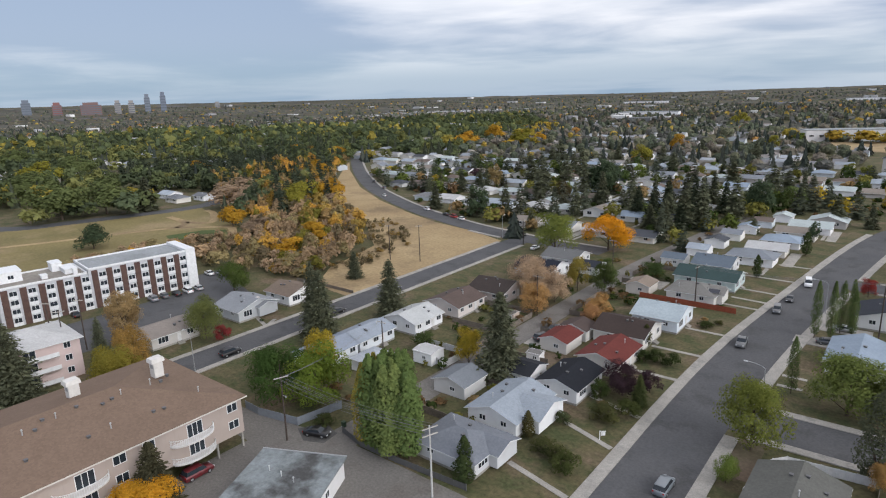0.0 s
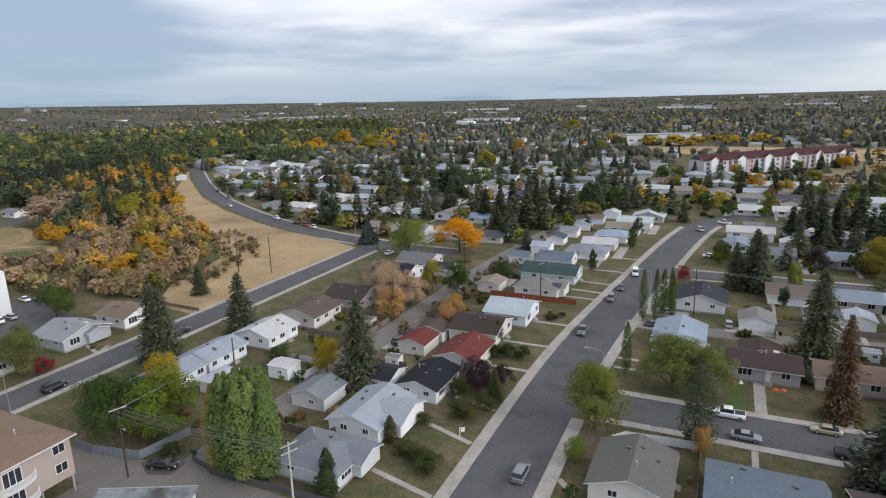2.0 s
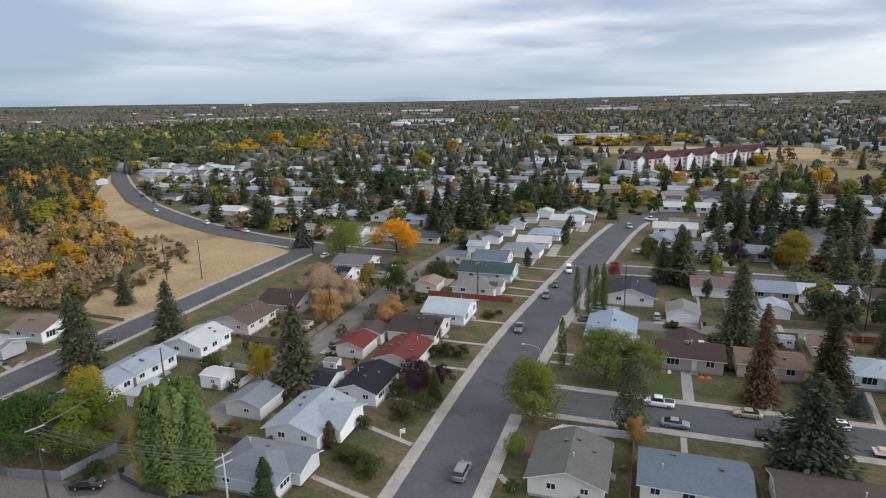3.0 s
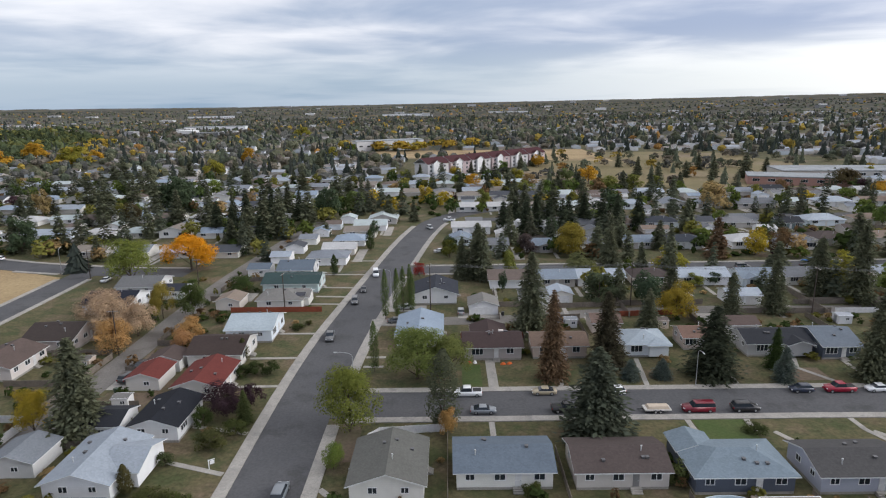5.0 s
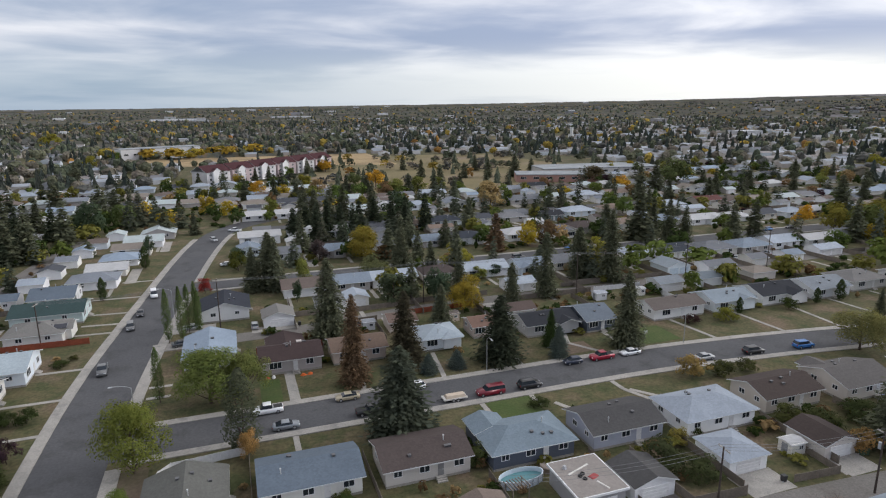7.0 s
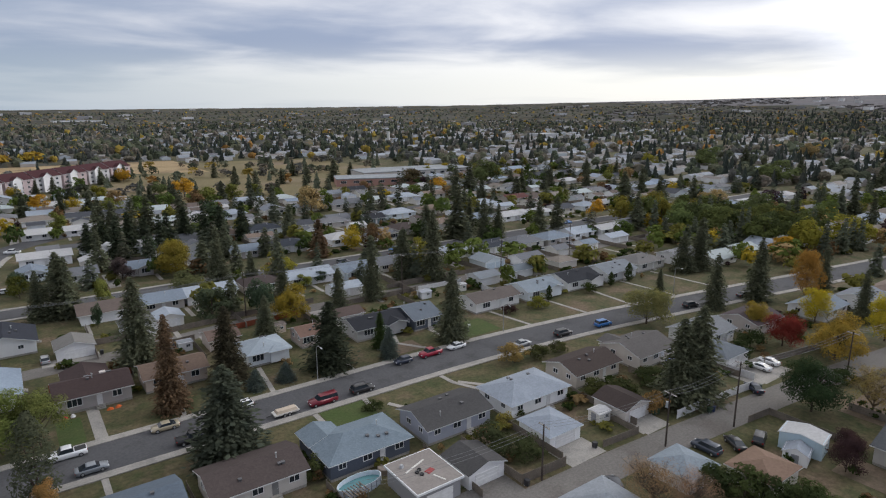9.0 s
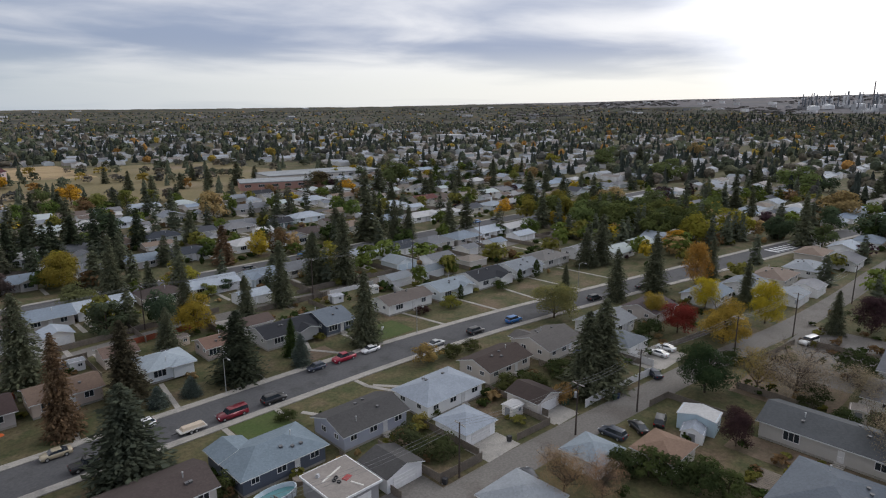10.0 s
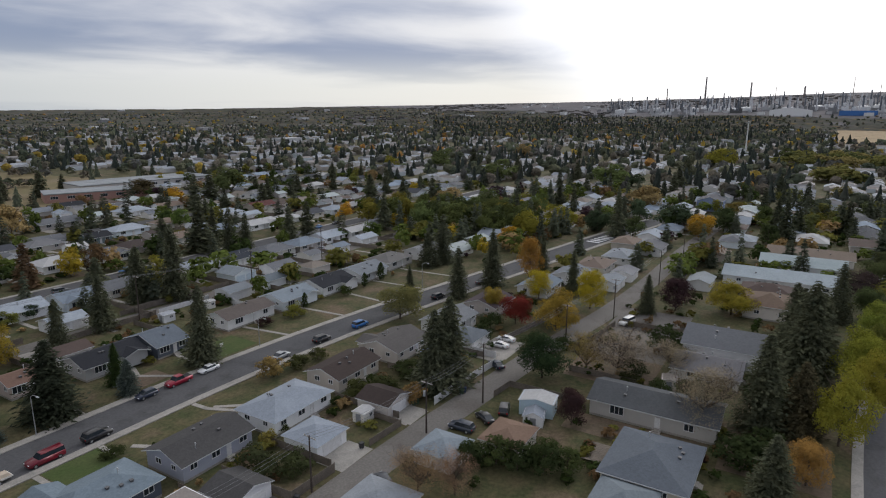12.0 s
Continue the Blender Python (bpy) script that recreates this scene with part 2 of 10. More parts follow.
# ---- mesh tools ----
class Mesh:
    """Vertices, faces and a material index per face."""

    def __init__(self):
        self.v, self.f, self.k = [], [], []

    def face(self, pts, k=0):
        n = len(self.v)
        self.v += [tuple(p) for p in pts]
        self.f.append(tuple(range(n, n + len(pts))))
        self.k.append(k)

    def solid(self, bottom, top, k=0, cap=True):
        """A closed ring at the bottom joined to one at the top."""
        n, c = len(self.v), len(bottom)
        self.v += [tuple(p) for p in bottom] + [tuple(p) for p in top]
        for i in range(c):
            j = (i + 1) % c
            self.f.append((n + i, n + j, n + c + j, n + c + i))
        if cap:
            self.f += [tuple(range(n + c, n + 2 * c)), tuple(range(n + c - 1, n - 1, -1))]
        self.k += [k] * (len(self.f) - len(self.k))

    def box(self, x0, y0, z0, x1, y1, z1, k=0, inset=0.0):
        i = inset
        self.solid([(x0, y0, z0), (x1, y0, z0), (x1, y1, z0), (x0, y1, z0)],
                   [(x0 + i, y0 + i, z1), (x1 - i, y0 + i, z1), (x1 - i, y1 - i, z1), (x0 + i, y1 - i, z1)], k)

    def tube(self, a, b, r0, r1, n=8, k=0):
        a, b = Vector(a), Vector(b)
        d = (b - a).normalized()
        u = d.orthogonal().normalized()
        w = d.cross(u)
        ring = [u * math.cos(i * math.tau / n) + w * math.sin(i * math.tau / n) for i in range(n)]
        self.solid([a + q * r0 for q in ring], [b + q * r1 for q in ring], k)

    def plate(self, xs, zs, solid, y0, y1, k=0):
        """A flat grid of cells in one piece, with the cells outside solid left as holes."""
        n, nx, nz = len(self.v), len(xs), len(zs)
        self.v += [(x, y, z) for y in (y0, y1) for z in zs for x in xs]
        at = lambda s, i, j: n + s * nx * nz + j * nx + i
        full = lambda i, j: 0 <= i < nx - 1 and 0 <= j < nz - 1 and (i, j) in solid
        for i, j in solid:
            self.f += [(at(0, i, j), at(0, i + 1, j), at(0, i + 1, j + 1), at(0, i, j + 1)), (at(1, i, j + 1), at(1, i + 1, j + 1), at(1, i + 1, j), at(1, i, j))]
            for (a, b), (p, q) in ((((0, -1)), ((i, j), (i + 1, j))), ((0, 1), ((i + 1, j + 1), (i, j + 1))), ((-1, 0), ((i, j + 1), (i, j))), ((1, 0), ((i + 1, j), (i + 1, j + 1)))):
                if not full(i + a, j + b):
                    self.f.append((at(0, *q), at(0, *p), at(1, *p), at(1, *q)))
        self.k += [k] * (len(self.f) - len(self.k))

    def sweep(self, pts, r, n=5, k=0):
        """A bent round bar in one piece."""
        base = len(self.v)
        pts = [Vector(p) for p in pts]
        for i, p in enumerate(pts):
            d = (pts[min(i + 1, len(pts) - 1)] - pts[max(i - 1, 0)]).normalized()
            u = d.cross(Vector((0.13, 0.21, 1.0))).normalized()
            w = d.cross(u)
            self.v += [tuple(p + (u * math.cos(q * math.tau / n) + w * math.sin(q * math.tau / n)) * r) for q in range(n)]
        for i in range(len(pts) - 1):
            for q in range(n):
                self.f.append((base + i * n + q, base + i * n + (q + 1) % n, base + (i + 1) * n + (q + 1) % n, base + (i + 1) * n + q))
        self.f += [tuple(range(base + n - 1, base - 1, -1)), tuple(range(base + (len(pts) - 1) * n, base + len(pts) * n))]
        self.k += [k] * (len(self.f) - len(self.k))

    def data(self, name, mats, smooth=False):
        me = bpy.data.meshes.new(name)
        me.from_pydata(self.v, [], self.f)
        for m in mats:
            me.materials.append(m)
        if len(mats) > 1:
            me.polygons.foreach_set("material_index", self.k)
        if smooth:
            me.polygons.foreach_set("use_smooth", [True] * len(self.f))
        me.update()
        return me


def part(name, mesh, material, parent, label="", m=None, smooth=False):
    """Links a mesh (a Mesh, or mesh data that is shared) as one object under a thing or a part."""
    if isinstance(mesh, Mesh):
        mesh = mesh.data(name, material if isinstance(material, list) else [material], smooth)
    ob = new(name, mesh)
    ob.parent = parent
    if m is not None:
        ob.matrix_basis = m
    if label:
        ob["label"] = label
    return ob


def thing(name, x, y, z, turn, label, category, group="", kind=""):
    ob = new(name)
    ob.empty_display_size = 0.2
    ob.matrix_basis = pose(x, y, z, 0, 0, turn)
    return tagged(ob, label, category, group, kind)


def quads(name, verts, faces, mats, index=None, tint=None, smooth=False):
    """A mesh from arrays of corners and of quads."""
    verts, faces = np.asarray(verts, np.float32), np.asarray(faces, np.int32)
    me = bpy.data.meshes.new(name)
    me.vertices.add(len(verts))
    me.vertices.foreach_set("co", verts.ravel())
    me.loops.add(faces.size)
    me.loops.foreach_set("vertex_index", faces.ravel())
    me.polygons.add(len(faces))
    me.polygons.foreach_set("loop_start", np.arange(0, faces.size, 4, dtype=np.int32))
    for m in mats:
        me.materials.append(m)
    if index is not None:
        me.polygons.foreach_set("material_index", np.asarray(index, np.int32))
    if tint is not None:
        at = me.color_attributes.new("tint", "FLOAT_COLOR", "POINT")
        rgba = np.ones((len(verts), 4), np.float32)
        rgba[:, :3] = tint
        at.data.foreach_set("color", rgba.ravel())
    if smooth:
        me.polygons.foreach_set("use_smooth", np.ones(len(faces), bool))
    me.update(calc_edges=True)
    return me


def structure(name, mesh, material, label, category, m=None):
    ob = new(name, mesh.data(name, material if isinstance(material, list) else [material]) if isinstance(mesh, Mesh) else mesh)
    if m is not None:
        ob.matrix_basis = m
    return tagged(ob, label, category, "", "structure")


# ---- ground, roads, walks ----
def along(pts, d):
    """The polyline moved d metres to its left."""
    out = []
    for i, p in enumerate(pts):
        a, b = Vector(pts[max(i - 1, 0)]), Vector(pts[min(i + 1, len(pts) - 1)])
        t = (b - a).normalized()
        out.append((p[0] - t.y * d, p[1] + t.x * d))
    return out


def smooth_line(pts, n=6):
    out = []
    for i in range(len(pts) - 1):
        p = [Vector(pts[max(0, min(len(pts) - 1, i + k))]) for k in (-1, 0, 1, 2)]
        for s in range(n):
            t = s / n
            out.append(tuple(0.5 * (2 * p[1] + (p[2] - p[0]) * t + (2 * p[0] - 5 * p[1] + 4 * p[2] - p[3]) * t * t
                                    + (3 * p[1] - p[0] - 3 * p[2] + p[3]) * t ** 3)))
    return out + [tuple(pts[-1])]


def ribbon(pts, left, right, z, depth=0.3):
    """A slab between two offsets of a line, its top at z."""
    a, b = along(pts, left), along(pts, right)
    me = Mesh()
    n = len(pts)
    me.v = [(*p, z) for p in a] + [(*p, z) for p in b] + [(*p, z - depth) for p in a] + [(*p, z - depth) for p in b]
    for i in range(n - 1):
        me.f += [(n + i, n + i + 1, i + 1, i), (i, i + 1, 2 * n + i + 1, 2 * n + i), (n + i + 1, n + i, 3 * n + i, 3 * n + i + 1)]
    me.f += [(0, 2 * n, 3 * n, n), (n - 1, 2 * n - 1, 4 * n - 1, 3 * n - 1)]
    me.k = [0] * len(me.f)
    return me


# ---- houses ----
SHARED = {}


def window_mesh(w, h, split):
    key = ("window", w, h, split)
    if key not in SHARED:
        fr, pa = Mesh(), Mesh()
        t, g = 0.09, 0.04
        xs, cells = [-w / 2 - t, -w / 2], []
        for i in range(1, split):
            xs += [-w / 2 + w * i / split - g, -w / 2 + w * i / split + g]
        xs += [w / 2, w / 2 + t]
        for i in range(len(xs) - 1):
            cells += [(i, 0), (i, 2)] + ([(i, 1)] if i % 2 == 0 else [])
        fr.plate(xs, [-t, 0, h, h + t], set(cells), -0.07, 0.02)
        pa.box(-w / 2, -0.02, 0, w / 2, 0.015, h)
        SHARED[key] = fr.data("window", [WHITE]), pa.data("pane", [GLASS])
    return SHARED[key]


def add_window(parent, x, y, z, turn, w, h, split=2):
    """A window in a wall whose outside faces -y before the turn."""
    fr, pa = window_mesh(round(w, 1), round(h, 1), split)
    ob = part("window", fr, None, parent, "", pose(x, y, z, 0, 0, turn))
    part("pane", pa, None, ob, "dark reflecting window pane")


def door_mesh(w, h, c):
    key = ("door", w, h, c)
    if key not in SHARED:
        me, hd = Mesh(), Mesh()
        n = 4 if w > 2 else 2
        edge = [(0.02, 0.0)]
        for i in range(n):
            z0, z1 = h * i / n, h * (i + 1) / n
            edge += [(-0.04, z0), (-0.04, z0 + 0.08), (-0.065, z0 + 0.1), (-0.065, z1 - 0.04), (-0.04, z1 - 0.02)]
        edge += [(-0.04, h), (0.02, h)]
        me.solid([(w / 2, y, z) for y, z in edge], [(-w / 2, y, z) for y, z in edge])
        hd.box(w / 2 - 0.22, -0.12, 0.95, w / 2 - 0.12, -0.06, 1.05)
        SHARED[key] = me.data("door", [painted(c, 0.5, 0, "door_paint")]), hd.data("handle", [GREYPOLE])
    return SHARED[key]


def add_door(parent, x, y, z, turn, w=0.95, h=2.05, c=(0.66, 0.66, 0.66), name="door"):
    me, hd = door_mesh(w, h, c)
    ob = part(name, me, None, parent, "", pose(x, y, z, 0, 0, turn))
    part("handle", hd, None, ob)


def vent_mesh(kind):
    key = ("vent", kind)
    if key not in SHARED:
        me = Mesh()
        if kind == "pipe":
            me.tube((0, 0, -0.2), (0, 0, 0.75), 0.08, 0.08, 8)
            me.tube((0, 0, 0.75), (0, 0, 0.9), 0.15, 0.13, 8)
        else:
            me.box(-0.2, -0.2, -0.15, 0.2, 0.2, 0.22)
            me.box(-0.27, -0.27, 0.22, 0.27, 0.27, 0.3)
        SHARED[key] = me.data("roof_vent", [painted((0.5, 0.51, 0.52) if kind == "pipe" else (0.12, 0.12, 0.125), 0.5, 0.3, "vent_metal")])
    return SHARED[key]


def roof_mesh(kind, w, d, eave, pitch, over, thick=0.16):
    """A roof on a w x d plan. kind: gx, gy (ridge along x or y), hip, flat. Slot 0 shingle, slot 1 trim."""
    me = Mesh()
    x, y = w / 2 + over, d / 2 + over
    e = eave - over * pitch
    if kind == "flat":
        me.box(-x, -y, eave, x, y, eave + 0.35, 1)
        me.box(-x + 0.15, -y + 0.15, eave + 0.35, x - 0.15, y - 0.15, eave + 0.36, 0)
        return me
    corners = [(-x, -y), (x, -y), (x, y), (-x, y)]
    lo = [(*c, e) for c in corners]
    up = [(*c, e + thick) for c in corners]
    if kind == "gy":
        top = e + x * pitch
        a, b = (0, -y, top), (0, y, top)
        slopes = [([lo[0], lo[3], b, a], [up[0], up[3]]), ([lo[2], lo[1], a, b], [up[2], up[1]])]
        ends = [(lo[0], lo[1], a), (lo[2], lo[3], b)]
    elif kind == "gx":
        top = e + y * pitch
        a, b = (-x, 0, top), (x, 0, top)
        slopes = [([lo[1], lo[0], a, b], [up[1], up[0]]), ([lo[3], lo[2], b, a], [up[3], up[2]])]
        ends = [(lo[3], lo[0], a), (lo[1], lo[2], b)]
    if kind in ("gx", "gy"):
        for s, u in slopes:
            p2, p3 = [(q[0], q[1], q[2] + thick) for q in s[2:]]
            me.face([u[0], u[1], p2, p3], 0)
            me.face([s[1], s[0], s[3], s[2]], 1)
            me.face([s[0], s[1], u[1], u[0]], 1)
        for p, q, r in ends:
            for g, h in ((p, r), (r, q)):
                me.face([g, h, (h[0], h[1], h[2] + thick), (g[0], g[1], g[2] + thick)], 1)
        return me
    m = min(x, y)
    top = e + m * pitch
    a, b = ((-x + m, 0, top), (x - m, 0, top)) if x >= y else ((0, -y + m, top), (0, y - m, top))
    A, B = (*a[:2], top + thick), (*b[:2], top + thick)
    if x >= y:
        faces = [(up[0], up[1], B, A), (up[2], up[3], A, B), (up[3], up[0], A), (up[1], up[2], B)]
    else:
        faces = [(up[1], up[2], B, A), (up[3], up[0], A, B), (up[0], up[1], A), (up[2], up[3], B)]
    for q in faces:
        me.face(q, 0)
    for i in range(4):
        j = (i + 1) % 4
        me.face([lo[i], lo[j], up[j], up[i]], 1)
    me.face(lo[::-1], 1)
    return me


def wall_mesh(kind, w, d, base, eave, pitch):
    me = Mesh()
    x, y = w / 2, d / 2
    c = [(-x, -y), (x, -y), (x, y), (-x, y)]
    lo, up = [(*q, base) for q in c], [(*q, eave + 0.1) for q in c]
    ridge = {"gx": [(-x, 0, eave + 0.1 + y * pitch), (x, 0, eave + 0.1 + y * pitch)], "gy": [(0, -y, eave + 0.1 + x * pitch), (0, y, eave + 0.1 + x * pitch)]}.get(kind)
    for i in range(4):
        j = (i + 1) % 4
        if kind == "gx" and i in (1, 3):
            me.face([lo[i], lo[j], up[j], ridge[1 if i == 1 else 0], up[i]])
        elif kind == "gy" and i in (0, 2):
            me.face([lo[i], lo[j], up[j], ridge[0 if i == 0 else 1], up[i]])
        else:
            me.face([lo[i], lo[j], up[j], up[i]])
    me.face(up)
    return me


SIDES = {"S": 0, "E": 90, "N": 180, "W": 270}


def on_side(side, w, d, u):
    """A point on a wall, u metres from its middle to the right as one faces it, and the turn of what hangs there."""
    x, y = w / 2, d / 2
    return {"S": (u, -y), "E": (x, u), "N": (-u, y), "W": (-x, -u)}[side]


def house(x0, y0, x1, y1, front="S", roof="gx", wall=(0.6, 0.6, 0.6), top=(0.15, 0.15, 0.16), eave=3.1, pitch=0.33, over=0.55,
          label="", trim=None, detail=2, chimney=None, door_c=(0.66, 0.66, 0.66), category="house", name="house", turn=0, group="", wing=None, seed=0):
    """A bungalow between two corners of its plan. detail 2: near, 1: further off."""
    rnd = random.Random(int(x0 * 7 + y0 * 13) + seed)
    w, d = x1 - x0, y1 - y0
    h = thing(name, (x0 + x1) / 2, (y0 + y1) / 2, 0, turn, label, category, group)
    tr = painted(trim, 0.5, 0, "eaves_paint") if trim else WHITE
    if detail > 1:
        me = Mesh()
        me.box(-w / 2 + 0.03, -d / 2 + 0.03, -0.3, w / 2 - 0.03, d / 2 - 0.03, 0.5)
        part("foundation", me, CONCRETE, h, "grey concrete foundation")
    part("wall", wall_mesh(roof, w, d, 0.45 if detail > 1 else 0.0, eave, pitch), siding(wall), h)
    part("roof", roof_mesh(roof, w, d, eave, pitch, over), [shingle(top), tr], h)
    if wing:
        side, u, ww, dd, kind = wing
        cx, cy = on_side(side, w, d, u)
        if side in "SN":
            s = -1 if side == "S" else 1
            m = pose(cx, cy + s * dd / 2 - s * 1.2, 0)
            part("porch_wall", wall_mesh(kind, ww, dd + 2.4, 0.45, eave, pitch), siding(wall), h, "", m)
            part("porch_roof", roof_mesh(kind, ww, dd + 2.4, eave + 0.02, pitch, over), [shingle(top), tr], h, "", m)
        else:
            s = -1 if side == "W" else 1
            m = pose(cx + s * dd / 2 - s * 1.2, cy, 0)
            part("porch_wall", wall_mesh(kind, dd + 2.4, ww, 0.45, eave, pitch), siding(wall), h, "", m)
            part("porch_roof", roof_mesh(kind, dd + 2.4, ww, eave + 0.02, pitch, over), [shingle(top), tr], h, "", m)
    order = ["S", "E", "N", "W"]
    back = order[(order.index(front) + 2) % 4]
    for side in order:
        length = w if side in "SN" else d
        a = SIDES[side]
        sill = 1.35
        if side == front:
            spots = [(-0.27, 2.4, 1.5, 3), (0.3, 1.5, 1.2, 2)]
        elif side == back:
            spots = [(-0.36, 1.2, 0.9, 2), (-0.05, 1.5, 1.0, 2), (0.36, 1.5, 1.0, 2)]
        else:
            spots = [(-0.25 + rnd.random() * 0.1, 1.2, 0.9, 2), (0.25, 1.0, 0.8, 2)]
        if detail < 2:
            spots = spots[:2]
        for f, ww, hh, split in spots:
            if wing and side == wing[0] and abs(f * length - wing[1]) < wing[2] / 2 + ww / 2:
                continue
            p = on_side(side, w, d, f * length)
            add_window(h, *p, sill + (1.5 - hh) * 0.6, a, ww, hh, split)
        if detail > 1 and side in (front, back):
            u = (0.06 if side == front else 0.14) * length
            if not (wing and side == wing[0] and abs(u - wing[1]) < wing[2] / 2 + 0.6):
                p = on_side(side, w, d, u)
                add_door(h, *p, 0.55, a, c=door_c)
                st = Mesh()
                edge = [(0, -0.1), (0, 0.52), (-0.6, 0.52), (-0.6, 0.35), (-0.9, 0.35), (-0.9, 0.18), (-1.2, 0.18), (-1.2, -0.1)]
                st.solid([(-0.8, y, z) for y, z in edge], [(0.8, y, z) for y, z in edge])
                part("steps", st, CONCRETE, h, "concrete doorsteps", pose(*p, 0, 0, 0, a))
    if detail > 1:
        run = w if roof in ("gx", "hip", "flat") else d
        for i in range(4):
            u = (rnd.random() - 0.5) * run * 0.6
            v = (rnd.random() * 0.55 + 0.1) * (d if roof != "gy" else w) / 2 * rnd.choice((-1, 1))
            half = (d if roof != "gy" else w) / 2
            z = eave + 0.16 + (half - abs(v)) * pitch if roof != "flat" else eave + 0.36
            if roof == "hip":
                z = eave + 0.16 + min(half - abs(v), run / 2 - abs(u)) * pitch
            part("roof_vent", vent_mesh("pipe" if i == 0 else "box"), None, h, "", pose(u, v, z) if roof != "gy" else pose(v, u, z))
    if chimney:
        ch = Mesh()
        u, v, hh = chimney
        ch.box(u - 0.45, v - 0.45, eave - 0.4, u + 0.45, v + 0.45, eave + hh)
        ch.box(u - 0.55, v - 0.55, eave + hh, u + 0.55, v + 0.55, eave + hh + 0.14)
        part("chimney", ch, painted((0.55, 0.5, 0.47), 0.9, 0, "chimney_stucco"), h)
    return h


def garage(x0, y0, x1, y1, door="S", roof="gx", wall=(0.7, 0.7, 0.7), top=(0.15, 0.15, 0.16), eave=2.6, pitch=0.33, label="", door_c=(0.7, 0.7, 0.7), group="", detail=2):
    w, d = x1 - x0, y1 - y0
    g = thing("garage", (x0 + x1) / 2, (y0 + y1) / 2, 0, 0, label, "garage", group)
    part("wall", wall_mesh(roof, w, d, -0.1, eave, pitch), siding(wall), g)
    part("roof", roof_mesh(roof, w, d, eave, pitch, 0.4), [shingle(top), WHITE], g)
    length = w if door in "SN" else d
    n = 2 if length > 8.5 else 1
    for i in range(n):
        u = (i - (n - 1) / 2) * length / 2.2
        add_door(g, *on_side(door, w, d, u), 0.02, SIDES[door], min(4.6, length * 0.62 / n + 0.6), 2.15, door_c, "garage_door")
    if detail > 1:
        side = "E" if door in "SN" else "S"
        add_window(g, *on_side(side, w, d, 0.8), 1.2, SIDES[side], 1.0, 0.7)
    return g


# ---- vehicles ----
def loft(me, rows, k=0):
    """Rows of (x, half width, z) cross rings: each row is a list of (y, z)."""
    n = len(rows[0][1])
    base = len(me.v)
    for x, ring in rows:
        me.v += [(x, y, z) for y, z in ring]
    for i in range(len(rows) - 1):
        for j in range(n - 1):
            a = base + i * n + j
            me.f.append((a, a + n, a + n + 1, a + 1))
            me.k.append(k)
    me.f += [tuple(range(base, base + n)), tuple(range(base + n * len(rows) - 1, base + n * (len(rows) - 1) - 1, -1))]
    me.k += [k, k]


def hull_ring(w, zb, zs, zt):
    """Half-open ring from the left sill over the top to the right sill."""
    return [(-w * 0.94, zb), (-w, zb + 0.18), (-w, zs), (-w * 0.93, zt), (w * 0.93, zt), (w, zs), (w, zb + 0.18), (w * 0.94, zb)]


def cabin_ring(w, z0, z1, inn):
    return [(-w, z0), (-w * inn, z1), (w * inn, z1), (w, z0)]


CAR_SHAPES = {
    # length, half width, roof height, hood end, windscreen foot, roof start, roof end, rear glass foot, bonnet z, boot z
    "sedan": (4.7, 0.9, 1.45, 1.15, 0.55, -0.75, -1.75, 0.92, 0.98),
    "hatch": (4.3, 0.9, 1.55, 1.15, 0.45, -1.45, -2.0, 0.95, 1.0),
    "suv": (4.9, 0.96, 1.78, 1.25, 0.6, -1.95, -2.25, 1.05, 1.1),
    "van": (5.4, 1.0, 2.05, 1.7, 1.0, -2.45, -2.6, 1.15, 1.2),
    "pickup": (5.7, 1.0, 1.88, 1.35, 0.75, -0.65, -0.95, 1.12, 1.15),
    "topper": (5.7, 1.0, 1.88, 1.35, 0.75, -2.7, -2.8, 1.12, 1.15),
}


